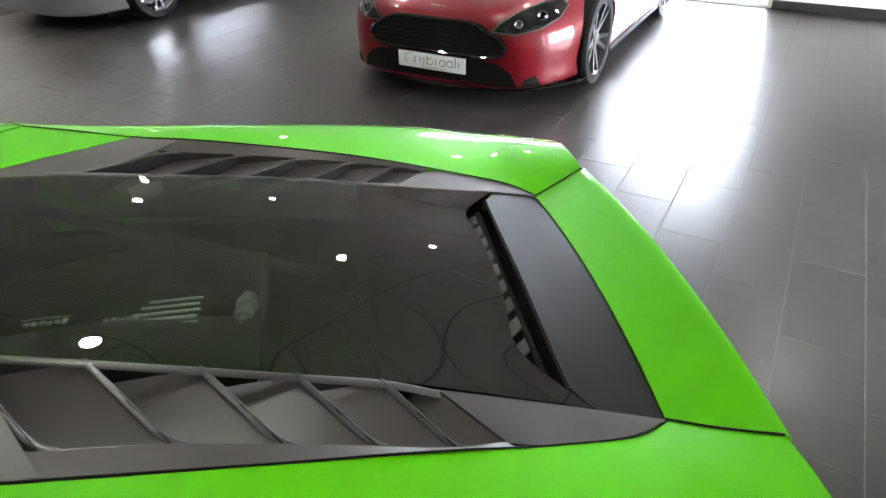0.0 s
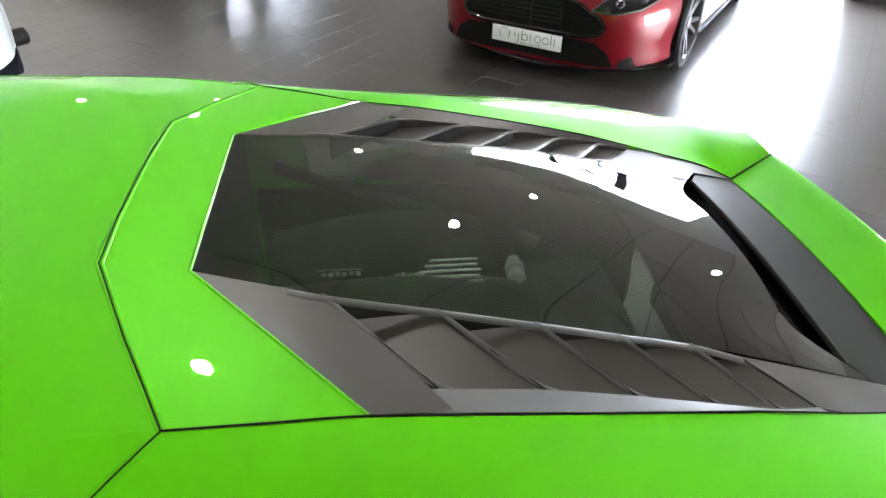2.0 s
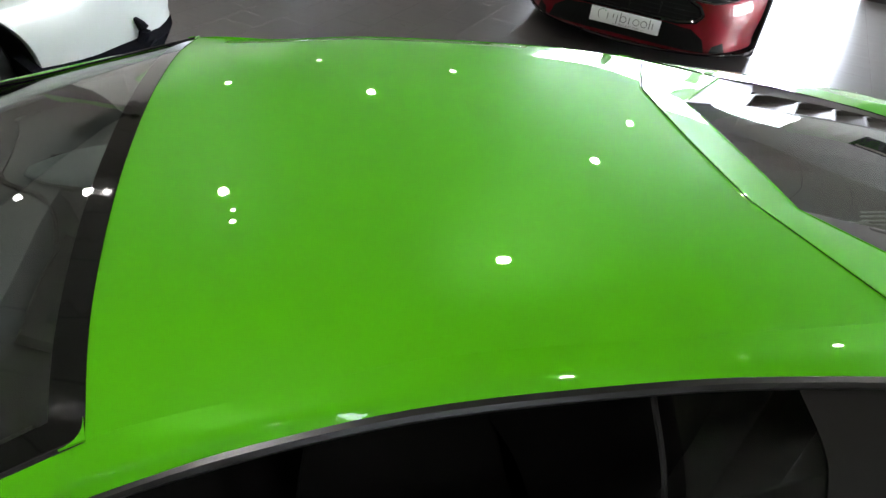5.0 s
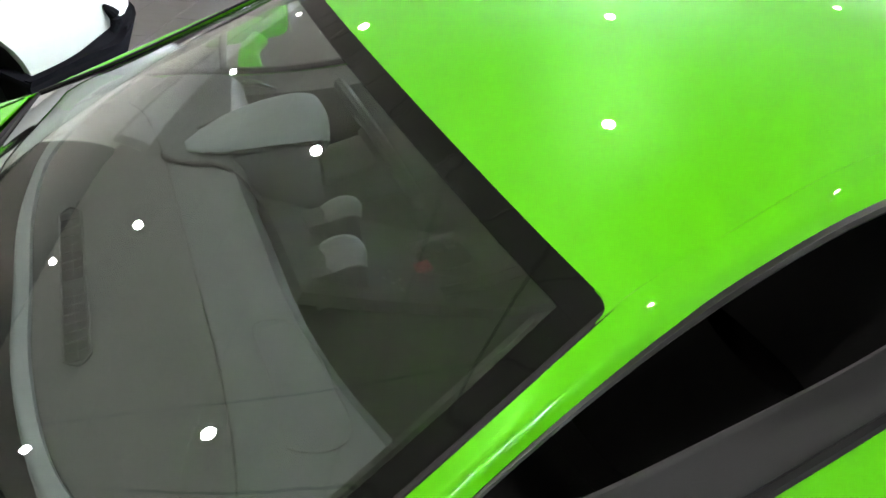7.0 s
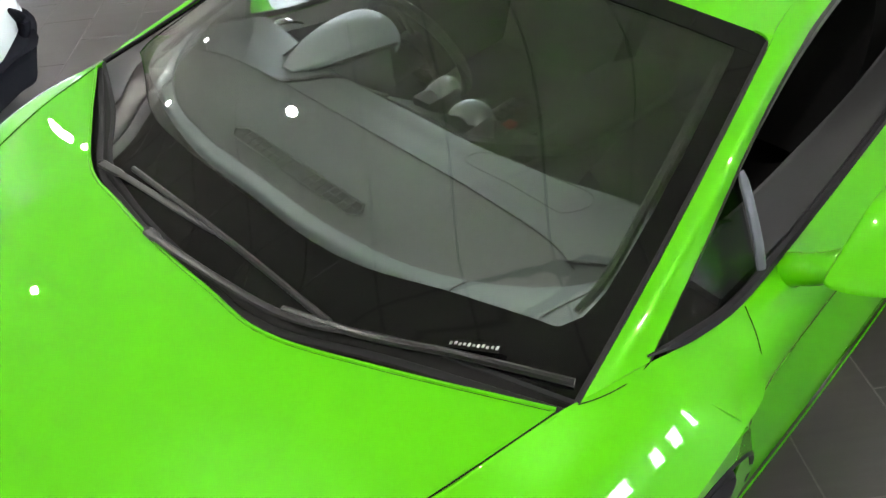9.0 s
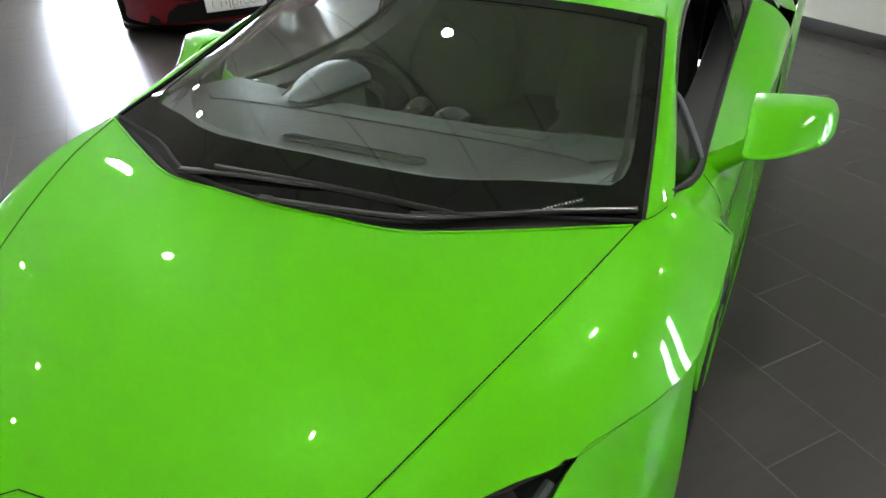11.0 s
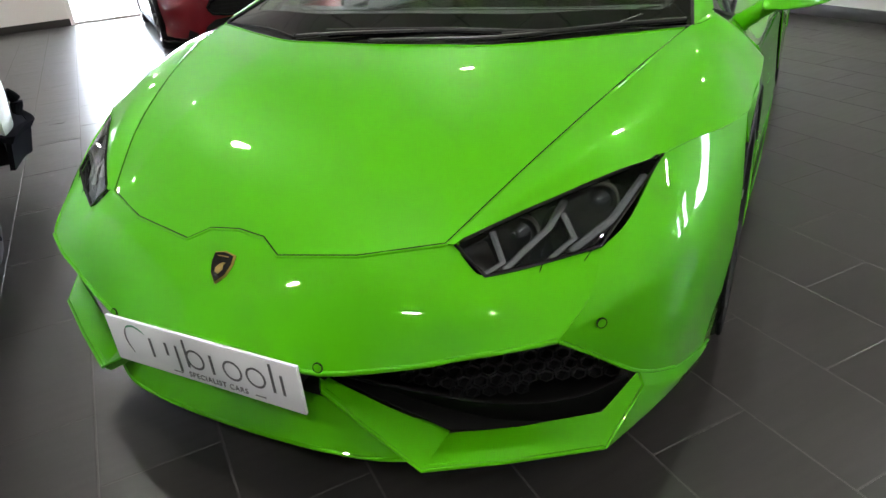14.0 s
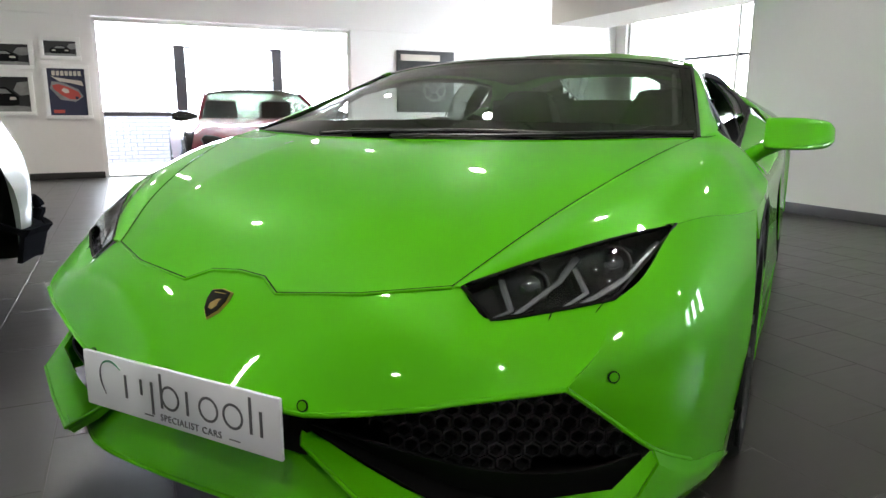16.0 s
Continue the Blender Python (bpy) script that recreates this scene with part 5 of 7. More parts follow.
# rear wing: from the shoulder of the engine cover out over the wheel
HIP = [
    [(-0.690, 0.543, 1.094), (-0.648, 0.594, 1.085), (-0.606, 0.638, 1.067), (-0.640, 0.650, 1.050), (-0.68, 0.665, 1.030)],
    [(-0.812, 0.530, 1.078), (-0.800, 0.600, 1.065), (-0.790, 0.665, 1.035), (-0.80, 0.705, 0.995), (-0.81, 0.735, 0.955)],
    [(-0.932, 0.514, 1.060), (-0.930, 0.605, 1.050), (-0.930, 0.700, 1.010), (-0.93, 0.770, 0.955), (-0.93, 0.830, 0.890)],
    [(-1.150, 0.506, 1.031), (-1.150, 0.620, 1.022), (-1.150, 0.745, 0.980), (-1.15, 0.840, 0.910), (-1.15, 0.920, 0.800)],
    [(-1.400, 0.489, 0.988), (-1.400, 0.620, 0.985), (-1.400, 0.760, 0.955), (-1.40, 0.870, 0.895), (-1.40, 0.950, 0.780)],
    [(-1.650, 0.463, 0.934), (-1.650, 0.600, 0.940), (-1.650, 0.745, 0.925), (-1.65, 0.860, 0.880), (-1.65, 0.945, 0.770)],
    [(-1.840, 0.438, 0.888), (-1.842, 0.565, 0.902), (-1.845, 0.705, 0.898), (-1.85, 0.825, 0.860), (-1.85, 0.915, 0.750)],
    [(-1.925, 0.392, 0.863), (-1.945, 0.520, 0.892), (-1.960, 0.665, 0.894), (-1.97, 0.790, 0.855), (-1.97, 0.885, 0.740)],
    [(-2.078, 0.476, 0.888), (-2.075, 0.560, 0.893), (-2.070, 0.660, 0.884), (-2.06, 0.770, 0.840), (-2.05, 0.860, 0.720)],
]
pair("rear_wing", lambda: sheet(loft(HIP, 5, 6), 0.005), GREEN, car)
OUT_SEAM = [(x, y + 0.002, z + 0.001) for x, y, z in OUTER]
for s in (1, -1):
    seam("shut_line", [(x, s * y, z) for x, y, z in [(-0.690, 0.542, 1.0955), (-0.812, 0.528, 1.0795)] + OUT_SEAM], 4, 0.0017)
pair("window_corner", lambda: sheet(loft([[(-0.604, 0.637, 1.064), (-0.70, 0.668, 1.022), (-0.81, 0.735, 0.952)], [(-0.60, 0.650, 1.035), (-0.66, 0.690, 0.990), (-0.72, 0.770, 0.94)]], 4, 3), 0.004), DARKSATIN, car)
pair("wing_intake", lambda: sheet(loft([[(-0.70, 0.790, 0.940), (-0.82, 0.755, 0.945), (-0.93, 0.832, 0.888), (-1.05, 0.885, 0.845)], [(-0.72, 0.865, 0.85), (-0.82, 0.865, 0.84), (-0.95, 0.890, 0.80), (-1.08, 0.930, 0.76)]], 4, 3), 0.004), GREEN, car)
def rear_side():
    ar = [arch(-1.42, d, 0.375, cz=0.345) for d in (190, 160, 130, 100, 70, 40, 10, -15)]
    up = [(-2.00, 0.86, 0.30), (-2.03, 0.86, 0.55), (-1.97, 0.888, 0.738), (-1.65, 0.947, 0.768), (-1.40, 0.952, 0.778), (-1.15, 0.925, 0.790), (-0.90, 0.93, 0.60), (-0.85, 0.95, 0.25)]
    return sheet(loft([[(x, 0.955, z) for x, _, z in ar], up], 4, 3), 0.004)
pair("rear_wing_side", rear_side, GREEN, car)
pair("rear_wheel_well", lambda: sheet(np.array([[(-1.42 + 0.385 * math.cos(radians(d)), y, 0.345 + 0.385 * math.sin(radians(d))) for d in range(-10, 196, 12)] for y in (0.58, 0.945)]), 0.004), VOIDBLACK, car)
part("tail_bumper", sheet(loft([both(c) for c in ([(-2.10, 0, 0.79), (-2.09, 0.35, 0.79), (-2.05, 0.86, 0.715)], [(-2.16, 0, 0.55), (-2.14, 0.4, 0.55), (-2.03, 0.86, 0.50)], [(-2.08, 0, 0.22), (-2.06, 0.4, 0.22), (-1.98, 0.85, 0.25)])], 5, 5), 0.005), GREEN, car)
part("underbody", box((-2.0, -0.60, 0.12), (2.0, 0.60, 0.16)), VOIDBLACK, car)
part("bulkhead_front", box((1.35, -0.60, 0.16), (1.45, 0.60, 0.80)), VOIDBLACK, car)
part("bulkhead_rear", box((-0.62, -0.60, 0.16), (-0.56, 0.60, 0.98)), VOIDBLACK, car)

# wheels
def wheel(name, x, y, r, w, cz, owner, alloy):
    s = 1 if y > 0 else -1
    m = Matrix.Translation((x, y, cz))
    h = w / 2
    tyre = part(name, turned([(r * 0.74, -h), (r * 0.93, -h), (r * 0.985, -h * 0.8), (r, -h * 0.45), (r, h * 0.45), (r * 0.985, h * 0.8), (r * 0.93, h), (r * 0.74, h)], 56, m), RUBBER, owner, "black low-profile tyre")
    part("rim", turned([(r * 0.76, h * 0.98), (r * 0.745, h * 1.0), (r * 0.72, h * 0.9), (r * 0.70, h * 0.2), (r * 0.70, -h), (r * 0.76, -h)], 48, Matrix.Translation((x, y, cz)) @ Matrix.Diagonal((1, s, 1, 1))), alloy, tyre)
    bm = bmesh.new()
    for k in range(10):
        t0 = radians(36 * k + (6 if k % 2 else -6))
        q = [(0.055 * math.cos(t0 + o * 6), 0.055 * math.sin(t0 + o * 6)) for o in (-0.05, 0.05)]
        e = [(r * 0.735 * math.cos(t0 + o), r * 0.735 * math.sin(t0 + o)) for o in (0.055, -0.055)]
        fr = [bm.verts.new((px, h * 0.70, pz)) for px, pz in q] + [bm.verts.new((px, h * 0.93, pz)) for px, pz in e]
        bk = [bm.verts.new((v.co.x, v.co.y - 0.03, v.co.z)) for v in fr]
        bm.faces.new(fr)
        bm.faces.new(bk[::-1])
        for j in range(4):
            bm.faces.new((fr[j], fr[(j + 1) % 4], bk[(j + 1) % 4], bk[j]))
    turned([(0.0, h * 0.78), (0.05, h * 0.77), (0.065, h * 0.68), (0.065, h * 0.3), (0.0, h * 0.3)], 20, None, bm)
    bmesh.ops.transform(bm, matrix=m @ Matrix.Diagonal((1, s, 1, 1)), verts=bm.verts[:])
    part("spokes", bm, alloy, tyre)
    part("hub_back", turned([(0.0, 0.0), (r * 0.72, 0.0), (r * 0.72, 0.01), (0.0, 0.01)], 32, Matrix.Translation((x, y - h * 0.6 * s, cz))), VOIDBLACK, tyre)
    part("brake_disc", turned([(0.06, 0.0), (0.19, 0.0), (0.19, 0.03), (0.06, 0.03)], 32, Matrix.Translation((x, y - 0.02 * s, cz))), SILVER, tyre)


for y in (0.815, -0.815):
    wheel("front_wheel", WX, y, 0.335, 0.245, 0.335, car, ALLOY)
    wheel("rear_wheel", -1.42, y * 0.98, 0.348, 0.30, 0.348, car, ALLOY)

# front plate: a dealer's board
plate = part("show_plate", box((2.284, -0.26, 0.326), (2.292, 0.26, 0.443), 0.003), PLATEWHITE, car, "white dealer plate with grey lettering")
part("plate_bracket", box((2.12, -0.20, 0.335), (2.284, 0.20, 0.405)), VOIDBLACK, car)


def lettering(text, size, m, mat, parent, name="lettering", spacing=1.0, bold=0.0):
    c = bpy.data.curves.new(name, "FONT")
    c.body, c.size, c.align_x, c.align_y, c.space_character = text, size, "CENTER", "CENTER", spacing
    c.extrude = 0.0006
    c.offset = bold
    c.resolution_u = 3
    tmp = bpy.data.objects.new(name, c)
    me = bpy.data.meshes.new_from_object(tmp)
    bpy.data.objects.remove(tmp)
    me.materials.append(mat)
    ob = new(name, me)
    ob.parent = parent
    ob.matrix_basis = m
    return ob


def plate_writing(parent, m, w):
    """The dealer's sign: a swept green and grey hook, the name, and the line beneath; local x right, y up."""
    k = w / 0.52
    hook = [(-0.196, -0.026), (-0.208, 0.000), (-0.208, 0.024), (-0.196, 0.042), (-0.172, 0.047), (-0.146, 0.034)]
    pts = spline([(x * k, y * k, 0.0008) for x, y in hook], 6)
    for name, seg, mat in (("hook_low", pts[:17], INK), ("hook_top", pts[16:], INKGREEN)):
        ob = part(name, tube(seg, [0.0028 * k * (0.35 + 0.65 * math.sin(math.pi * (i + 1) / (len(seg) + 1))) for i in range(len(seg))], 5, flat=0.3), mat, parent)
        ob.matrix_basis = m
    # the name itself is drawn as plain strokes and rings of its size
    for x0, x1, y0, y1 in ((-0.137, -0.131, -0.022, 0.026), (-0.092, -0.086, -0.006, 0.026), (-0.062, -0.056, -0.040, 0.026), (-0.036, -0.030, -0.022, 0.048),
                           (0.033, 0.039, -0.022, 0.026), (0.190, 0.196, -0.022, 0.048), (0.214, 0.220, -0.022, 0.026)):
        ob = part("name_stroke", box((x0 * k, y0 * k, 0), (x1 * k, y1 * k, 0.0012)), INK, parent)
        ob.matrix_basis = m
    for x in (-0.010, 0.090, 0.150):
        ob = part("name_ring", tube([((x + 0.0225 * math.cos(a)) * k, (0.002 + 0.0225 * math.sin(a)) * k, 0.0004) for a in (2 * math.pi * i / 28 for i in range(28))], 0.0028 * k, 5, flat=0.3, closed=True), INK, parent)
        ob.matrix_basis = m
    lettering("SPECIALIST CARS", 0.0190 * k, m @ pose(0.040 * k, -0.042 * k, 0.0006), INK, parent, spacing=1.12)
    for x in (-0.072, 0.152):
        ob = part("dash_mark", box(((x - 0.013) * k, -0.045 * k, 0), ((x + 0.013) * k, -0.043 * k, 0.001)), INK, parent)
        ob.matrix_basis = m


FACE_X = Matrix(((0, 0, 1, 2.2922), (1, 0, 0, 0), (0, 1, 0, 0.3845), (0, 0, 0, 1)))
plate_writing(plate, FACE_X, 0.52)

# badge: a gold-rimmed black shield without any sign on it but a plain gold shape
def shield(k):
    return [(-0.030 * k, 0.034 * k), (0.0, 0.040 * k), (0.030 * k, 0.034 * k), (0.031 * k, 0.010 * k), (0.022 * k, -0.018 * k), (0.0, -0.040 * k), (-0.022 * k, -0.018 * k), (-0.031 * k, 0.010 * k)]


BM = Matrix.Translation((2.173, 0, 0.543)) @ Matrix(((0, -0.72, 0.69, 0), (1, 0, 0, 0), (0, 0.69, 0.72, 0), (0, 0, 0, 1)))
badge = part("badge", prism(shield(0.90), 0.005, 0.002, BM), GOLD, car, "black shield badge with a gold rim")
part("badge_field", prism(shield(0.81), 0.0062, 0, BM), GLOSSBLACK, badge)
part("badge_figure", prism([(-0.010, -0.014), (0.002, -0.017), (0.012, -0.006), (0.010, 0.004), (0.014, 0.012), (0.004, 0.011), (-0.006, 0.004), (-0.013, -0.003)], 0.0070, 0, BM @ Matrix.Diagonal((0.8, 0.9, 1, 1))), GOLD, badge)
part("badge_bar", box((-0.015, 0.0225, 0.0), (0.015, 0.0245, 0.0068), 0, None, BM), GOLD, badge)
for y, x, z, n in ((0.279, 2.2545, 0.420, (1, 0.15, 0.25)), (0.755, 2.0125, 0.477, (0.75, 0.65, 0.1)), (-0.279, 2.2545, 0.420, (1, -0.15, 0.25)), (-0.755, 2.0125, 0.477, (0.75, -0.65, 0.1))):
    c = Vector((x, y, z))
    m = look(c, c - Vector(n)) @ pose(0, 0, 0, 90)
    part("parking_sensor", turned([(0, 0.003), (0.0085, 0.003), (0.0085, 0.0), (0.0, 0.0)], 20, m), GREEN, car)
    part("sensor_ring", turned([(0.0085, 0.0026), (0.0108, 0.0026), (0.0108, 0.0), (0.0085, 0.0)], 20, m), SEAM, car)


# ---- inside the car ----
DTOP = [
    [(1.252, 0, 0.838), (1.250, 0.2, 0.838), (1.222, 0.386, 0.840), (1.184, 0.52, 0.842), (1.142, 0.650, 0.846), (1.070, 0.735, 0.852)],
    [(1.244, 0, 0.856), (1.242, 0.2, 0.856), (1.214, 0.385, 0.857), (1.172, 0.515, 0.858), (1.112, 0.632, 0.861), (1.025, 0.722, 0.868)],
    [(1.219, 0, 0.862), (1.218, 0.2, 0.862), (1.194, 0.380, 0.862), (1.145, 0.505, 0.862), (1.070, 0.612, 0.864), (0.960, 0.705, 0.876)],
]
DASH_FRONT = [
    [(x - 0.004, y, z - 0.006) for x, y, z in DTOP[2]],
    [(1.10, 0, 0.854), (1.10, 0.2, 0.854), (1.08, 0.37, 0.853), (1.04, 0.51, 0.853), (1.00, 0.600, 0.855), (0.92, 0.695, 0.862)],
    [(0.962, 0, 0.848), (0.962, 0.2, 0.848), (0.963, 0.36, 0.848), (0.972, 0.50, 0.849), (1.000, 0.590, 0.853), (0.90, 0.705, 0.858)],
]
DASH_REAR = [
    DASH_FRONT[2],
    [(0.90, 0, 0.840), (0.90, 0.2, 0.840), (0.89, 0.38, 0.840), (0.88, 0.54, 0.841), (0.87, 0.62, 0.842), (0.84, 0.71, 0.846)],
    [(0.82, 0, 0.810), (0.82, 0.2, 0.810), (0.80, 0.38, 0.808), (0.76, 0.54, 0.806), (0.745, 0.62, 0.803), (0.73, 0.70, 0.80)],
    [(0.80, 0, 0.55), (0.80, 0.2, 0.55), (0.78, 0.38, 0.55), (0.76, 0.54, 0.55), (0.75, 0.62, 0.55), (0.74, 0.70, 0.55)],
]
dash = part("dashboard", sheet(loft([both(c) for c in DASH_FRONT], 4, 4), 0.01), DASH, car, "dark grey leather dashboard")
part("dash_rear", sheet(loft([both(c) for c in DASH_REAR], 4, 4), 0.01), DASHREAR, dash, "rear of the dashboard, its leather toned paler for the light on it")
part("dash_lip", sheet(loft([both(c) for c in DTOP], 4, 4), 0.01), DASHLIGHT, dash, "paler grey leading edge of the dashboard")
part("dash_shelf", sheet(loft([both(c) for c in ([(x - 0.02, y * 0.97, z - 0.03) for x, y, z in SCREEN_LOW], [(x - 0.03, y, z - 0.03) for x, y, z in DTOP[0][:5]])], 4, 3), 0.004), VOIDBLACK, dash)
pair("lip_joint", lambda: tube(spline([(1.148, 0.504, 0.8635), (1.172, 0.495, 0.8625), (1.192, 0.488, 0.853)], 4), 0.0016, 5), VOIDBLACK, dash)
pair("lip_joint", lambda: tube(spline([(1.030, 0.668, 0.870), (1.085, 0.648, 0.8655), (1.122, 0.636, 0.861), (1.146, 0.630, 0.850)], 4), 0.0014, 5), VOIDBLACK, dash)
pair("pillar_trim", lambda: tube(spline([(1.085, 0.668, 0.858), (1.00, 0.668, 0.890), (0.80, 0.630, 0.965), (0.60, 0.590, 1.045)], 6), 0.008, 6), LEATHER, car)
part("stitch_line", tube(spline(both([(0.962, 0, 0.850), (0.962, 0.2, 0.850), (0.963, 0.33, 0.850), (0.978, 0.52, 0.852), (1.010, 0.608, 0.857)]), 5), 0.0017, 5), VOIDBLACK, dash)
part("airbag_line", tube(spline([(0.900, 0.367, 0.846), (0.903, 0.262, 0.846), (0.880, 0.248, 0.846), (0.845, 0.262, 0.839), (0.822, 0.330, 0.833), (0.816, 0.420, 0.834), (0.814, 0.485, 0.838), (0.830, 0.515, 0.843), (0.864, 0.519, 0.844), (0.902, 0.499, 0.847), (0.906, 0.480, 0.847)], 5)[:-1], 0.0009, 5, closed=True), DARKSATIN, dash)
# defroster grille in two halves
for y0, y1, n in ((-0.185, 0.022, 8), (0.046, 0.220, 8)):
    vent = part("defroster_vent", box((1.136, y0, 0.852), (1.170, y1, 0.8565), 0.002), VOIDBLACK, dash)
    for i in range(1, n):
        y = y0 + (y1 - y0) * i / n
        part("vent_fin", box((1.138, y - 0.0016, 0.856), (1.168, y + 0.0016, 0.8585)), DASH, vent)
    part("vent_fin", box((1.151, y0 + 0.004, 0.856), (1.154, y1 - 0.004, 0.8583)), DASH, vent)
part("vent_frame", tube(spline([(1.133, -0.180, 0.8575), (1.152, -0.200, 0.8580), (1.172, -0.180, 0.8585)], 5) + spline([(1.172, 0.216, 0.8585), (1.152, 0.232, 0.8580), (1.133, 0.216, 0.8575)], 5), 0.0022, 6, closed=True), DASH, dash)

# driver's binnacle and wheel (driver sits on the car's right)
def hood_section(x, yc, half, high, base, lean=0.0):
    return [(x - lean * math.sin(math.pi * k / 8), yc + half * math.cos(math.pi * k / 8), base + high * math.sin(math.pi * k / 8) ** 0.85) for k in range(9)]


BIN = [
    hood_section(0.915, -0.352, 0.022, 0.004, 0.846),
    hood_section(0.870, -0.350, 0.052, 0.018, 0.848),
    hood_section(0.810, -0.354, 0.076, 0.032, 0.849),
    hood_section(0.740, -0.358, 0.090, 0.044, 0.848),
    hood_section(0.675, -0.361, 0.097, 0.051, 0.843, 0.010),
    hood_section(0.635, -0.362, 0.099, 0.052, 0.836, 0.016),
    hood_section(0.615, -0.362, 0.096, 0.046, 0.826, 0.018),
    hood_section(0.622, -0.362, 0.086, 0.024, 0.800, 0.008),
]
part("instrument_hood", sheet(loft(BIN, 5, 3), 0.006), DASHLIGHT, dash)
part("hood_groove", tube(spline([(0.968, -0.345, 0.848), (0.952, -0.302, 0.849), (0.908, -0.272, 0.846), (0.860, -0.244, 0.843), (0.818, -0.180, 0.815), (0.800, -0.105, 0.812)], 6), [0.003, 0.004, 0.005] + [0.008] * 20 + [0.006] * 8, 8, flat=0.6), LEATHER, dash)
for y, d in ((-0.262, 0.012), (-0.462, -0.012)):
    part("hood_slit", tube(spline([(0.880, y - 3.4 * d, 0.848), (0.80, y - 1.2 * d, 0.846), (0.72, y, 0.843), (0.63, y, 0.832)], 5), [0.003] * 4 + [0.0055] * 12, 6), VOIDBLACK, dash)
part("hood_skirt", box((0.64, -0.45, 0.66), (0.83, -0.275, 0.836), 0.012), DASH, dash)
part("instrument_screen", box((0.632, -0.44, 0.70), (0.640, -0.285, 0.80), 0.003), GLOSSBLACK, dash)
SW = Matrix.Translation((0.46, -0.37, 0.72)) @ pose(0, 0, 0, 0, -66, 0)
ring = [(0.178 * math.cos(t) * (0.93 if math.sin(t) < -0.9 else 1), 0.178 * math.sin(t), 0) for t in (2 * math.pi * k / 40 for k in range(40))]
sw = part("steering_wheel", tube([SW @ Vector(p) for p in ring], 0.016, 8, closed=True), LEATHER, car, "black leather steering wheel")
part("hub", turned([(0, 0.02), (0.05, 0.018), (0.065, 0.0), (0.06, -0.03), (0, -0.03)], 24, SW @ pose(0, 0, 0, 90)), LEATHER, sw)
for a in (180, 0, 270):
    t = radians(a)
    part("spoke", tube([SW @ Vector((0.05 * math.cos(t), 0.05 * math.sin(t), 0)), SW @ Vector((0.17 * math.cos(t), 0.17 * math.sin(t), 0))], 0.014, 6, flat=0.5), SATIN, sw)
part("column", tube([(0.47, -0.37, 0.715), (0.66, -0.36, 0.70)], 0.045, 12), LEATHER, sw)

# centre console, vents and screens
console = part("centre_console", sheet(loft([[(0.80, -0.16, 0.80), (0.80, 0.0, 0.81), (0.80, 0.16, 0.80)], [(0.60, -0.15, 0.68), (0.60, 0, 0.69), (0.60, 0.15, 0.68)], [(0.25, -0.14, 0.52), (0.25, 0, 0.53), (0.25, 0.14, 0.52)], [(-0.35, -0.13, 0.48), (-0.35, 0, 0.49), (-0.35, 0.13, 0.48)]], 6, 5), 0.03), LEATHER, car, "black centre console with small switches")
for ridge, x0 in (((-0.098, -0.030), 0.705), ((0.022, 0.122), 0.745)):
    y0, y1 = ridge
    ym = (y0 + y1) / 2
    pod = []
    for dx, h, k in ((0.0, 0.790, 0.85), (-0.022, 0.803, 0.95), (-0.050, 0.807, 1.0), (-0.072, 0.800, 1.0), (-0.080, 0.788, 0.97)):
        pod.append([(x0 + dx - 0.012 * math.sin(math.pi * q / 6), ym + k * (y1 - y0) * 0.5 * (q / 3 - 1), h - 0.016 * abs(q / 3 - 1) ** 3) for q in range(7)])
    part("centre_vent", sheet(loft(pod, 4, 3), 0.006), PODGREY, dash)
    part("vent_edge", tube(spline([(p[0] + 0.001, p[1], p[2] + 0.001) for p in pod[0]], 3), 0.0016, 6), SMOKE, dash)
    part("vent_body", box((x0 - 0.078, y0 + 0.003, 0.70), (x0 + 0.03, y1 - 0.003, 0.786), 0.006), LEATHER, dash)
part("belt_buckle", box((0.085, 0.118, 0.39), (0.118, 0.146, 0.412), 0.004), REDPAINT, console)
for i in range(5):
    part("toggle", box((0.660, -0.10 + i * 0.04, 0.715), (0.685, -0.08 + i * 0.04, 0.735), 0.003), SMOKE, console)
for i, (x, y, z) in enumerate(((0.625, 0.085, 0.697), (0.612, 0.104, 0.692), (0.600, 0.122, 0.686), (0.607, 0.070, 0.694), (0.592, 0.092, 0.686))):
    part("switch", box((x - 0.003, y - 0.0025, z - 0.01), (x + 0.003, y + 0.0025, z + 0.006 + 0.002 * (i % 2)), 0.001), SMOKE, console)
for y in (0.088, 0.122):
    part("console_trim", tube([(0.50, y, 0.628), (0.38, y - 0.04, 0.572), (0.27, y - 0.07, 0.542)], 0.0018, 6), SMOKE, console)
part("start_button", turned([(0, 0.008), (0.007, 0.007), (0.009, 0.0), (0.0, 0.0)], 16, Matrix.Translation((0.505, 0.112, 0.640)) @ pose(0, 0, 0, 90)), SMOKE, console)
part("gear_plate", box((0.40, -0.06, 0.60), (0.52, 0.06, 0.645), 0.006), GLOSSBLACK, console)
for i in range(3):
    part("gear_button", box((0.42 + i * 0.03, -0.045, 0.644), (0.44 + i * 0.03, -0.005, 0.650), 0.002), SMOKE, console)
part("start_cover", box((0.50, 0.02, 0.644), (0.54, 0.05, 0.655), 0.003), REDPAINT, console)


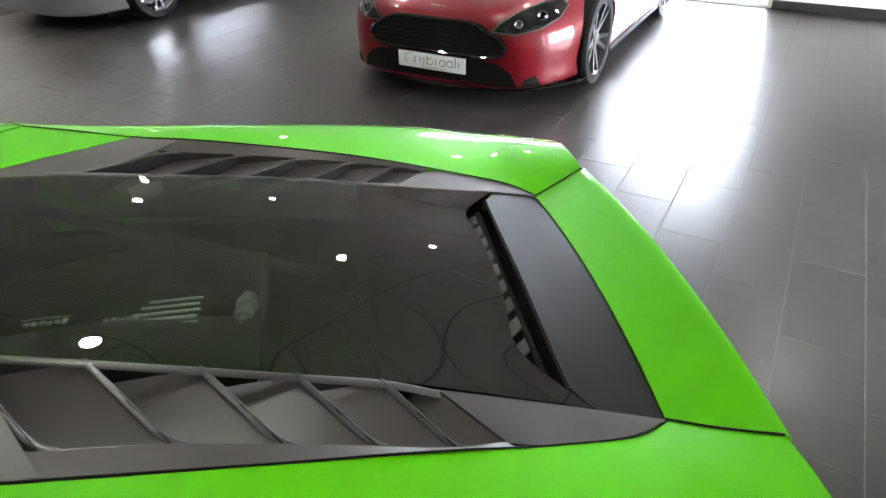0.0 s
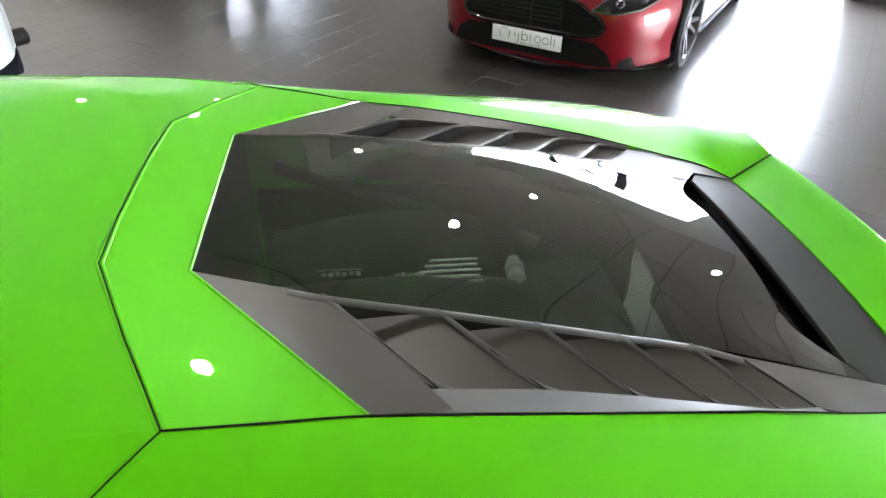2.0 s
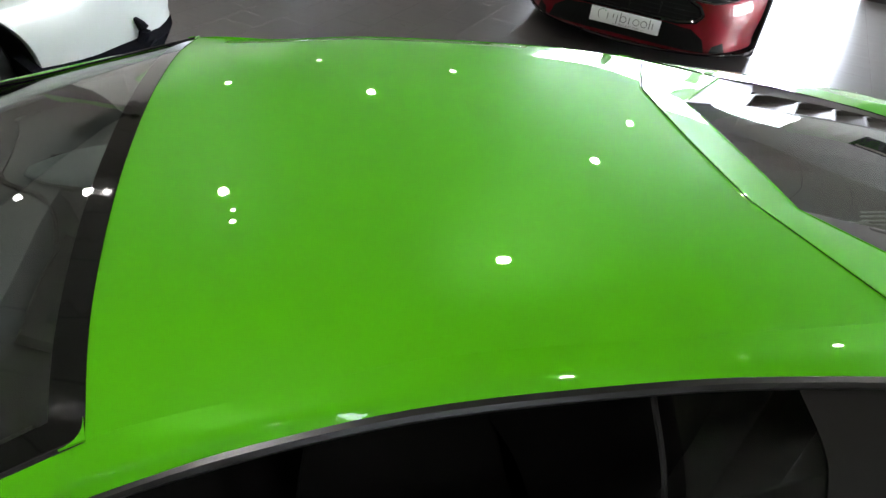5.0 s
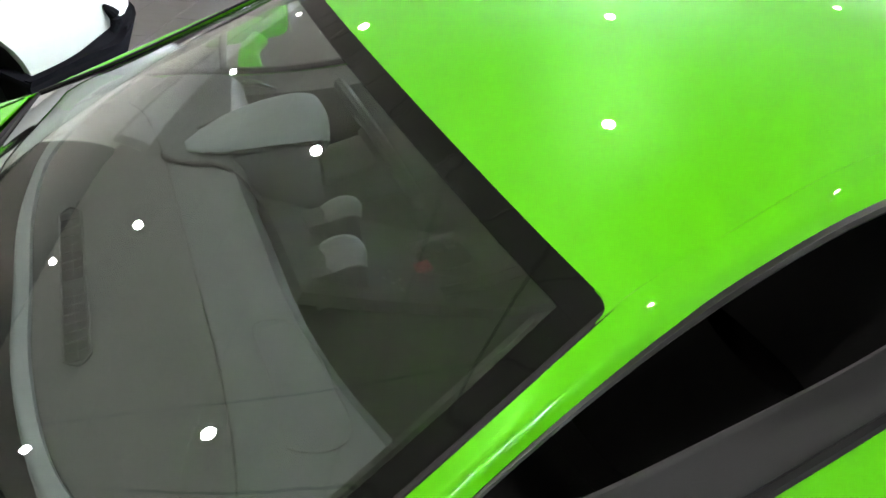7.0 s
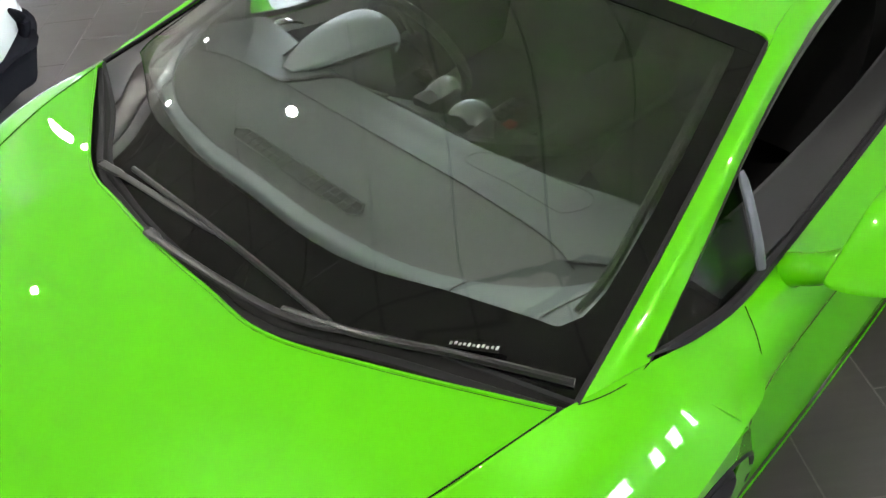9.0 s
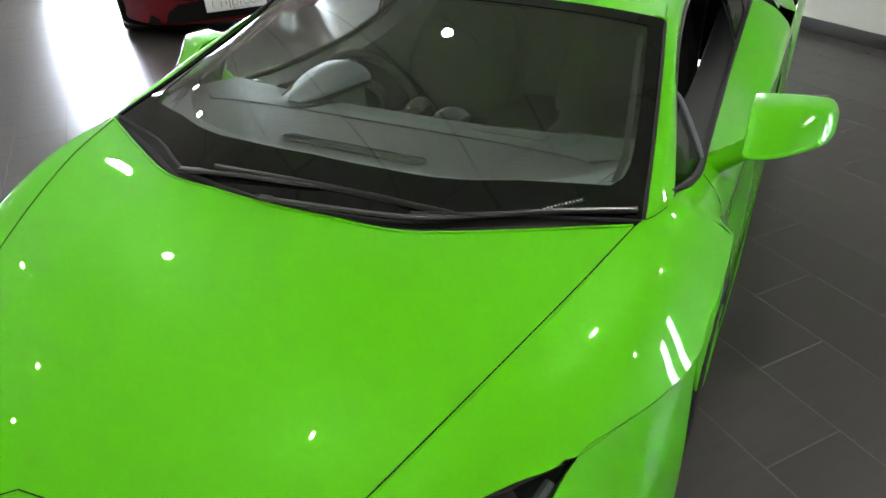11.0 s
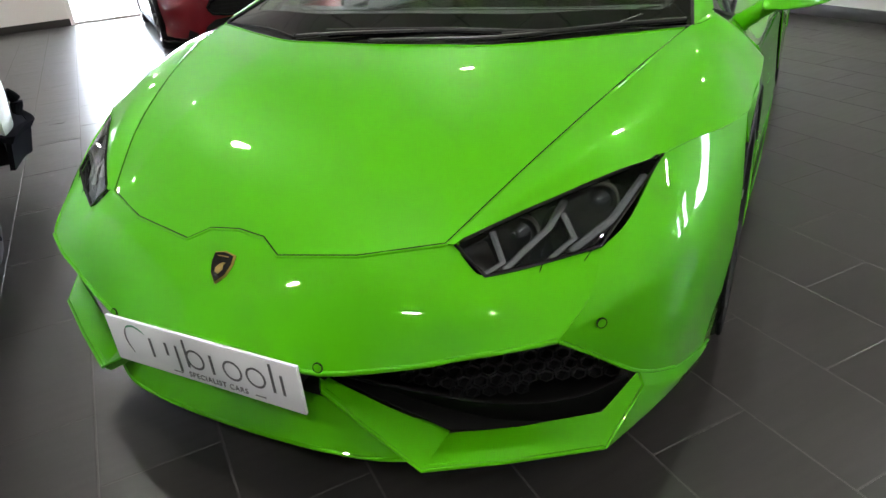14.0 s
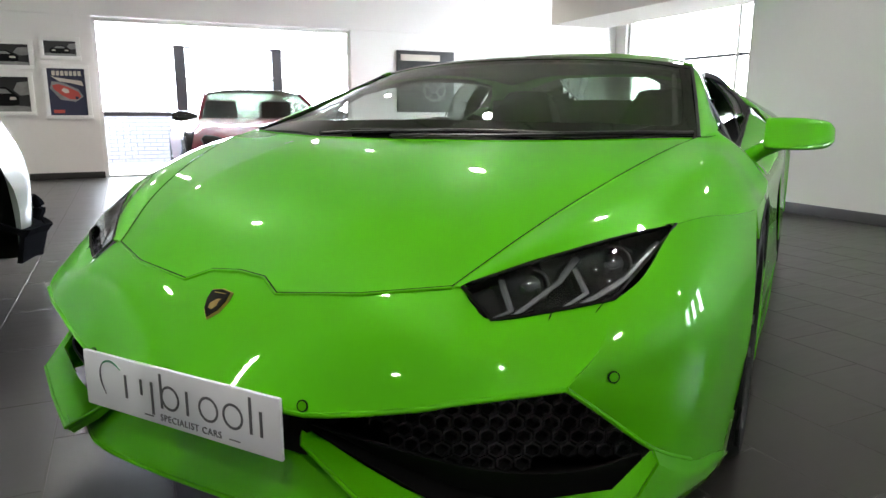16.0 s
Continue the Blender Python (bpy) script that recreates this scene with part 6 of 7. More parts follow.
def seat(y):
    s = part("seat", sheet(loft([[(0.28, y - 0.22, 0.42), (0.30, y - 0.1, 0.37), (0.30, y + 0.1, 0.37), (0.28, y + 0.22, 0.42)], [(0.05, y - 0.24, 0.43), (0.05, y - 0.1, 0.34), (0.05, y + 0.1, 0.34), (0.05, y + 0.24, 0.43)], [(-0.18, y - 0.24, 0.44), (-0.20, y - 0.1, 0.33), (-0.20, y + 0.1, 0.33), (-0.18, y + 0.24, 0.44)]], 5, 6), 0.10), LEATHER, car, "black leather bucket seat")
    part("backrest", sheet(loft([[(-0.16, y - 0.24, 0.42), (-0.21, y - 0.1, 0.40), (-0.21, y + 0.1, 0.40), (-0.16, y + 0.24, 0.42)], [(-0.28, y - 0.25, 0.68), (-0.34, y - 0.1, 0.68), (-0.34, y + 0.1, 0.68), (-0.28, y + 0.25, 0.68)], [(-0.42, y - 0.16, 0.92), (-0.45, y - 0.08, 0.93), (-0.45, y + 0.08, 0.93), (-0.42, y + 0.16, 0.92)], [(-0.47, y - 0.11, 1.02), (-0.48, y - 0.05, 1.03), (-0.48, y + 0.05, 1.03), (-0.47, y + 0.11, 1.02)]], 5, 5), 0.08), LEATHER, s)


seat(0.36)
seat(-0.36)
part("cabin_floor", box((-0.60, -0.775, 0.165), (1.30, 0.775, 0.262)), VOIDBLACK, car)
LINING = [
    [(0.86, 0.795, 0.800), (0.55, 0.788, 0.762), (0.3, 0.775, 0.757), (0.0, 0.760, 0.768), (-0.3, 0.750, 0.818), (-0.60, 0.748, 0.905)],
    [(0.84, 0.700, 0.785), (0.55, 0.695, 0.748), (0.3, 0.688, 0.742), (0.0, 0.680, 0.750), (-0.3, 0.670, 0.795), (-0.60, 0.660, 0.870)],
    [(0.84, 0.690, 0.740), (0.55, 0.685, 0.700), (0.3, 0.680, 0.690), (0.0, 0.675, 0.700), (-0.3, 0.665, 0.740), (-0.60, 0.660, 0.800)],
    [(0.86, 0.760, 0.25), (0.55, 0.760, 0.25), (0.3, 0.760, 0.25), (0.0, 0.760, 0.25), (-0.3, 0.760, 0.25), (-0.60, 0.750, 0.25)],
]
pair("door_lining", lambda: sheet(loft(LINING, 5, 4), 0.015), DOORCARD, car)
pair("door_pull", lambda: tube(spline([(0.76, 0.705, 0.782), (0.71, 0.695, 0.800), (0.64, 0.698, 0.768)], 5), [0.010] * 4 + [0.014] * 4 + [0.009] * 3, 8, flat=0.6), SMOKE, car)
part("roof_lining", sheet(loft([[(x, y, z - 0.02) for x, y, z in both(c)] for c in ROOF], 3, 3), 0.006), LEATHER, car)

# engine under the dark glass
engine = part("engine", box((-1.50, -0.16, 0.55), (-0.72, 0.16, 0.80), 0.03), VOIDBLACK, car, "black engine with silver ribs and pipes")
for s in (1, -1):
    part("intake_plenum", tube(spline([(-0.75, 0.10 * s, 0.86), (-1.0, 0.12 * s, 0.89), (-1.25, 0.11 * s, 0.86)], 6), 0.075, 14), VOIDBLACK, engine)
    part("strut_brace", tube([(-0.72, 0.42 * s, 0.93), (-1.35, 0.20 * s, 0.82)], 0.016, 8), SATIN, engine)
for i in range(5):
    part("plenum_rib", box((-1.158 + 0.004 * (i % 2), 0.030 + i * 0.018, 0.948), (-1.062 + 0.012 * (i % 3), 0.0335 + i * 0.018, 0.952)), WHITEMARK, engine)
for x, y, n in ((-1.050, 0.075, 5), (-0.925, 0.062, 6)):
    for i in range(n):
        part("cover_mark", box((x + i * 0.013, y - 0.008 + 0.002 * (i % 3), 0.948), (x + 0.009 + i * 0.013, y + 0.006 - 0.003 * (i % 2), 0.951)), SILVER, engine)
part("cover_line", box((-0.93, 0.045, 0.948), (-0.84, 0.0475, 0.951)), SILVER, engine)
part("filler_neck", turned([(0, 0.050), (0.014, 0.050), (0.015, 0.03), (0.020, 0.028), (0.020, 0.014), (0.014, 0.010), (0.014, -0.006), (0.019, -0.010), (0.019, -0.020), (0.012, -0.024), (0.012, -0.045), (0, -0.045)], 20, Matrix.Translation((-1.232, 0.060, 0.925)) @ pose(0, 0, 0, 0, 0, 175)), SILVER, engine)
part("clamp", turned([(0.05, -0.02), (0.056, -0.02), (0.056, 0.02), (0.05, 0.02)], 20, Matrix.Translation((-1.15, 0.10, 0.88)) @ pose(0, 0, 0, 0, 0, 70)), CHROME, engine)
part("engine_tray", box((-1.70, -0.42, 0.40), (-0.66, 0.42, 0.44)), VOIDBLACK, car)
for ob in [o for o in car.children if o.name.startswith("engine_cover_glass")]:
    ob.visible_shadow = False
pair("engine_bay_wall", lambda: box((-1.72, 0.44, 0.40), (-0.66, 0.47, 0.84)), VOIDBLACK, car)
part("engine_bay_bulkhead", box((-1.93, -0.62, 0.25), (-1.91, 0.62, 0.842)), VOIDBLACK, car)


# ---- the other cars in the showroom ----
from mathutils.bvhtree import BVHTree

skins = {}

def ring(x, w, top, bot):
    half = [(0, top), (0.48 * w, top - 0.004), (0.82 * w, top - 0.035), (w, 0.70 * top), (w, max(0.34 * top + 0.03, bot + 0.03)), (0.95 * w, bot), (0.5 * w, bot - 0.01), (0, bot - 0.01)]
    left = [(x, y, z) for y, z in half]
    return left + [(x, -y, z) for x, y, z in left[-2:0:-1]]


def hull(rings, su=4, sv=5):
    """A closed body through closed rings."""
    loops = [spline(r + [r[0]], su)[:-1] for r in rings]
    grid = np.array([spline([l[i] for l in loops], sv) for i in range(len(loops[0]))])
    bm = bmesh.new()
    n, m = grid.shape[:2]
    vs = [[bm.verts.new(grid[i, j]) for j in range(m)] for i in range(n)]
    for i in range(n):
        for j in range(m - 1):
            bm.faces.new((vs[i][j], vs[(i + 1) % n][j], vs[(i + 1) % n][j + 1], vs[i][j + 1]))
    bm.faces.new([vs[i][0] for i in range(n)])
    bm.faces.new([vs[i][m - 1] for i in range(n)][::-1])
    return bm


def cut_arches(body, wheels, r):
    """Takes the wheel arches out of a closed body."""
    bm = bmesh.new()
    for x, z in wheels:
        for s in (1, -1):
            t = turned([(0.0, 0.56), (r, 0.56), (r, 1.2), (0.0, 1.2)], 40, Matrix.Translation((x, 0, z)) @ Matrix.Diagonal((1, s, 1, 1)))
            me = bpy.data.meshes.new("cut")
            bmesh.ops.recalc_face_normals(t, faces=t.faces[:])
            t.to_mesh(me)
            t.free()
            bm.from_mesh(me)
            bpy.data.meshes.remove(me)
    me = bpy.data.meshes.new("cutter")
    bm.to_mesh(me)
    bm.free()
    cutter = new("cutter", me)
    cutter.parent = body.parent
    mod = body.modifiers.new("arches", "BOOLEAN")
    mod.object = cutter
    mod.solver = "EXACT"
    bpy.context.view_layer.update()
    done = bpy.data.meshes.new_from_object(body.evaluated_get(bpy.context.evaluated_depsgraph_get()))
    body.modifiers.clear()
    body.data = done
    bpy.data.objects.remove(cutter)
    for p in done.polygons:
        p.use_smooth = True
    done.set_sharp_from_angle(angle=radians(35))


XS = (0.0, -0.05, -0.18, -0.42, -0.78, -1.30, -2.0, -2.8, -3.3, -3.75, -3.92)


def parked_car(label, paint, m, tops, widths, stretch, wheels, wr, rim, cabin, inset=0.0, caps=None, keel=(0.15,) * 11):
    c = thing("parked_car", label, "car", m)
    body = part("body", hull([ring(x * stretch, w, t, k) for x, w, t, k in zip(XS, widths, tops, keel)]), paint, c)
    skins[c.name] = BVHTree.FromPolygons([v.co for v in body.data.vertices], [p.vertices for p in body.data.polygons])
    cut_arches(body, [(x, wr) for x in wheels], wr + 0.04)
    # cabin: dark glass with a painted roof and pillars
    x0, x1, x2, x3, z0, z1, z2, w0, w1 = cabin
    rows = [[(x0, 0.0, z0), (x0 - 0.04, w0 * 0.6, z0), (x0 - 0.18, w0, z0 - 0.02)],
            [((x0 + x1) / 2, 0.0, (z0 + z1) / 2 + 0.03), ((x0 + x1) / 2 - 0.03, w0 * 0.58, (z0 + z1) / 2 + 0.02), ((x0 + x1) / 2 - 0.10, (w0 + w1) / 2, (z0 + z1) / 2 - 0.02)],
            [(x1, 0.0, z1), (x1 - 0.02, w1 * 0.6, z1 - 0.008), (x1 - 0.05, w1, z1 - 0.05)]]
    screen_bm = sheet(loft([both(r) for r in rows], 4, 4), 0.006)
    part("windscreen", screen_bm, TINT, c)
    roof = [rows[2], [((x1 + x2) / 2, 0, z1 + 0.02), ((x1 + x2) / 2, w1 * 0.6, z1 + 0.01), ((x1 + x2) / 2, w1 + 0.01, z1 - 0.045)], [(x2, 0, z1 - 0.02), (x2, w1 * 0.6, z1 - 0.03), (x2, w1, z1 - 0.07)]]
    part("roof", sheet(loft([both(r) for r in roof], 4, 4), 0.01), paint, c)
    back = [roof[2], [((x2 + x3) / 2, 0, (z1 + z2) / 2), ((x2 + x3) / 2, w1 * 0.6, (z1 + z2) / 2 - 0.01), ((x2 + x3) / 2, (w0 + w1) / 2 - 0.04, (z1 + z2) / 2 - 0.05)], [(x3, 0, z2), (x3, w0 * 0.6, z2), (x3, w0 - 0.08, z2)]]
    part("rear_glass", sheet(loft([both(r) for r in back], 4, 4), 0.006), TINT, c)
    for s in (1, -1):
        top = [(x1 - 0.05, s * w1, z1 - 0.05), ((x1 + x2) / 2, s * (w1 + 0.01), z1 - 0.045), (x2, s * w1, z1 - 0.07), ((x2 + x3) / 2, s * ((w0 + w1) / 2 - 0.04), (z1 + z2) / 2 - 0.05)]
        bot = [(x0 - 0.18, s * w0, z0 - 0.02), ((x1 + x2) / 2, s * (w0 + 0.03), z0 - 0.01), (x2, s * (w0 + 0.02), z0), (x3, s * (w0 - 0.08), z2)]
        part("side_glass", sheet(loft([top, bot], 4, 3), 0.005), TINT, c)
        part("pillar", tube(spline([rows[0][2], rows[1][2], rows[2][2]] if s > 0 else flip([rows[0][2], rows[1][2], rows[2][2]]), 5), 0.022, 6), paint, c)
        part("door_mirror", hull([[(x1 + 0.55 + dx, s * (w0 + dy), z0 + 0.03 + dz) for dx, dz in ((-0.05 * k, -0.05 * k), (0.06 * k, -0.05 * k), (0.07 * k, 0.0), (0.04 * k, 0.055 * k), (-0.05 * k, 0.055 * k), (-0.06 * k, 0.0))] for dy, k in ((0.02, 0.35), (0.14, 0.9), (0.22, 1.0), (0.29, 0.55))], 3, 3), caps or paint, c)
        for x in wheels:
            wheel("wheel", x, s * (max(widths) - 0.125 - inset), wr, 0.235, wr, c, rim)
            part("arch_liner", sheet(np.array([[(x + (wr + 0.034) * math.cos(radians(d)), s * y, wr + (wr + 0.034) * math.sin(radians(d))) for d in range(-18, 192, 13)] for y in (0.56, max(widths) - 0.02)]), 0.003), VOIDBLACK, c)
    part("cabin_dark", box((x3 + 0.5, -w0 + 0.12, 0.5), (x0 - 0.55, w0 - 0.12, z0 - 0.02), 0.05), LEATHER, c)
    for s in (0.34, -0.34):
        part("seat", box((x1 - 0.62, s - 0.20, z0 - 0.3), (x1 - 0.42, s + 0.20, z1 - 0.12), 0.06), LEATHER, c)
    part("underbody", box((-3.6 * stretch, -0.75, 0.10), (-0.3, 0.75, 0.145)), VOIDBLACK, c)
    return c


REDM = ROOM @ pose(0.402, -4.02, 0, 0, 0, 90)
SPOKE = material("black_polished_alloy", (0.03, 0.03, 0.032), 0.3, spec=0.4)
red = parked_car("metallic red sports coupe with a black grille and dealer plate", REDPAINT, REDM,
                 (0.575, 0.625, 0.67, 0.72, 0.785, 0.835, 0.87, 0.90, 0.92, 0.91, 0.85),
                 (0.40, 0.60, 0.745, 0.865, 0.925, 0.90, 0.905, 0.93, 0.92, 0.82, 0.70),
                 0.96, (-0.80, -3.02), 0.335, SPOKE, (-1.22, -1.85, -2.5, -3.45, 0.83, 1.17, 0.92, 0.70, 0.56), caps=GLOSSBLACK)
# grille, lower intake, splitter: draped over the nose
def drape(y, z, off=0.004):
    p = skins[red.name].ray_cast(Vector((1.0, y, z)), Vector((-1, 0, 0)))[0]
    return (p.x + off, y, z) if p else (-0.6, y, z)


def draped(outline, seg, off, rings=3):
    """A filled outline in y and z, laid over the nose."""
    edge = [q[:2] for q in spline([(a, b, 0) for a, b in outline] + [(outline[0][0], outline[0][1], 0)], seg, True)[:-1]]
    cy, cz = sum(e[0] for e in edge) / len(edge), sum(e[1] for e in edge) / len(edge)
    bm = bmesh.new()
    loops = []
    for k in range(rings + 1):
        f = 1 - k / (rings + 0.6)
        loops.append([bm.verts.new(drape(cy + (y - cy) * f, cz + (z - cz) * f, off)) for y, z in edge])
    for k in range(rings):
        for i in range(len(edge)):
            j = (i + 1) % len(edge)
            bm.faces.new((loops[k][i], loops[k][j], loops[k + 1][j], loops[k + 1][i]))
    bm.faces.new(loops[-1])
    return bm, [drape(y, z, off) for y, z in edge]


GR = [(-0.52, 0.420), (-0.48, 0.475), (-0.41, 0.505), (-0.34, 0.550), (-0.28, 0.567), (0.28, 0.567), (0.34, 0.550), (0.41, 0.505), (0.48, 0.475), (0.52, 0.420), (0.48, 0.372), (0.36, 0.350), (-0.36, 0.350), (-0.48, 0.372)]
bm, rim = draped(GR, 5, 0.008, 8)
grille = part("grille", bm, VOIDBLACK, red, "black mesh grille")
part("grille_surround", tube(rim, 0.015, 6, closed=True), GLOSSBLACK, grille)
for i in range(6):
    z = 0.375 + i * 0.031
    hw = (0.47, 0.49, 0.47, 0.42, 0.37, 0.31)[i]
    part("grille_bar", tube([drape(y, z, 0.010) for y in np.linspace(-hw, hw, 21)], 0.0035, 5), VOIDBLACK, grille)
for y in (-0.22, 0.0, 0.22):
    part("grille_post", tube([drape(y, z, 0.009) for z in np.linspace(0.355, 0.56, 6)], 0.005, 5), VOIDBLACK, grille)
bm, rim = draped([(-0.60, 0.165), (-0.56, 0.26), (-0.47, 0.318), (-0.30, 0.330), (0.30, 0.330), (0.47, 0.318), (0.56, 0.26), (0.60, 0.165)], 8, 0.010, 8)
part("lower_intake", bm, VOIDBLACK, red)
for s in (1, -1):
    bm, rim = draped([(s * 0.63, 0.165), (s * 0.64, 0.215), (s * 0.70, 0.245), (s * 0.735, 0.165)], 6, 0.010, 5)
    part("brake_duct", bm, VOIDBLACK, red)
LIP = [(-0.55, 0.905), (-0.40, 0.865), (-0.20, 0.70), (-0.05, 0.42), (0.035, 0.0)]
lip = [(x, y, 0.128) for x, y in LIP] + [(x, -y, 0.128) for x, y in LIP[-2::-1]]
part("splitter", tube(spline(lip, 5), 0.017, 6, flat=0.7), GLOSSBLACK, red)
for s in (1, -1):
    HL = [(s * 0.415, 0.515), (s * 0.47, 0.575), (s * 0.56, 0.635), (s * 0.66, 0.672), (s * 0.745, 0.680), (s * 0.785, 0.640), (s * 0.775, 0.585), (s * 0.70, 0.535), (s * 0.57, 0.508)]
    bm, rim = draped(HL, 4, 0.008, 7)
    hb = part("headlamp", bm, GLOSSBLACK, red, "dark swept-back headlamp")
    part("lamp_rim", tube(rim, 0.006, 5, closed=True), SATIN, hb)
    for y, z, r in ((0.58, 0.570, 0.030), (0.69, 0.605, 0.036)):
        p = Vector(drape(s * y, z, 0.012))
        part("lamp_ring", turned([(r * 0.55, 0.004), (r * 0.8, 0.010), (r, 0.004), (r, -0.02), (r * 0.55, -0.02)], 22, look(p, p - Vector((0.75, 0.40 * s, 0.35))) @ pose(0, 0, 0, 90)), SMOKE, hb)
    part("lamp_strip", tube([drape(s * y, z, 0.012) for y, z in ((0.425, 0.520), (0.46, 0.517), (0.50, 0.515), (0.54, 0.516))], 0.006, 5), SMOKE, hb)
    part("wing_badge", tube(spline([drape(0.0, 0.634, 0.003), drape(s * 0.03, 0.636, 0.003), drape(s * 0.058, 0.633, 0.003)], 4), [0.007] * 5 + [0.005, 0.004, 0.003, 0.002], 5, flat=0.5), CHROME, red)
    part("sill_line", tube([(-1.15, s * 0.90, 0.17), (-2.65, s * 0.915, 0.17)], 0.02, 6), VOIDBLACK, red)
    part("side_strake", sheet(np.array([[(-1.22, s * 0.906, 0.60), (-1.40, s * 0.907, 0.61)], [(-1.26, s * 0.908, 0.45), (-1.36, s * 0.908, 0.46)]], float), 0.004), VOIDBLACK, red)
rp = part("show_plate", box((0.040, -0.26, 0.231), (0.050, 0.26, 0.337), 0.003), PLATEWHITE, red, "white dealer plate with grey lettering")
plate_writing(rp, Matrix(((0, 0, 1, 0.0502), (1, 0, 0, 0), (0, 1, 0, 0.284), (0, 0, 0, 1))), 0.50)
part("plate_back", box((-0.03, -0.24, 0.24), (0.040, 0.24, 0.33)), VOIDBLACK, red)

# white car, its tail towards the window wall
whitem = ROOM @ pose(3.30, 2.78, 0, 0, 0, 90)
white = parked_car("white sports car with a black rear diffuser", WHITEPAINT, whitem,
                   (0.55, 0.60, 0.65, 0.72, 0.80, 0.85, 0.90, 0.95, 0.99, 1.01, 0.95),
                   (0.45, 0.62, 0.76, 0.88, 0.93, 0.92, 0.93, 0.96, 0.990, 0.90, 0.70),
                   1.155, (-0.85, -3.12), 0.355, SPOKE, (-1.30, -1.95, -2.6, -3.6, 0.85, 1.17, 0.93, 0.72, 0.56), 0.11, keel=(0.15,) * 7 + (0.25, 0.32, 0.40, 0.42))
for s in (1, -1):
    skirt = [[(-3.44, s * 0.90, 0.46), (-3.80, s * 0.90, 0.44), (-4.02, s * 0.88, 0.44), (-4.32, s * 0.74, 0.46), (-4.52, s * 0.40, 0.46)],
             [(-3.455, s * 1.000, 0.405), (-3.78, s * 1.018, 0.375), (-3.99, s * 1.030, 0.356), (-4.36, s * 0.89, 0.38), (-4.68, s * 0.40, 0.41)],
             [(-3.46, s * 1.004, 0.395), (-3.78, s * 1.023, 0.362), (-4.00, s * 1.036, 0.342), (-4.38, s * 0.89, 0.36), (-4.69, s * 0.40, 0.39)],
             [(-3.47, s * 0.980, 0.265), (-3.78, s * 0.992, 0.235), (-3.97, s * 1.003, 0.215), (-4.34, s * 0.83, 0.21), (-4.66, s * 0.40, 0.20)]]
    part("diffuser", sheet(loft(skirt, 5, 4), 0.02), BUMPERBLACK, white, "satin black lower rear bumper")
    part("diffuser_fin", box((-4.74, s * 0.28 - 0.012, 0.14), (-4.50, s * 0.28 + 0.012, 0.38), 0.006), BUMPERBLACK, white)
    part("corner_trim", tube(spline([(-4.06, s * 0.985, 0.365), (-4.095, s * 1.000, 0.43), (-4.06, s * 0.985, 0.50)], 4), [0.014, 0.020, 0.025, 0.029, 0.030, 0.029, 0.025, 0.019, 0.010], 10), BUMPERBLACK, white)
    part("exhaust_tip", tube([(-4.50, s * 0.50, 0.40), (-4.70, s * 0.50, 0.40)], 0.05, 16), VOIDBLACK, white)
    part("tail_lamp", sheet(loft([[(-4.36, s * 0.80, 0.74), (-4.53, s * 0.55, 0.76)], [(-4.37, s * 0.81, 0.68), (-4.55, s * 0.56, 0.70)]], 5, 3), 0.012), REDPAINT, white)
part("rear_wing", sheet(loft([both([(-4.30, 0, 0.97), (-4.28, 0.4, 0.97), (-4.20, 0.74, 0.95)]), both([(-4.62, 0, 0.99), (-4.58, 0.4, 0.99), (-4.40, 0.78, 0.96)])], 5, 3), 0.03), WHITEPAINT, white)
part("diffuser_centre", box((-4.68, -0.42, 0.15), (-4.40, 0.42, 0.42), 0.03), BUMPERBLACK, white)

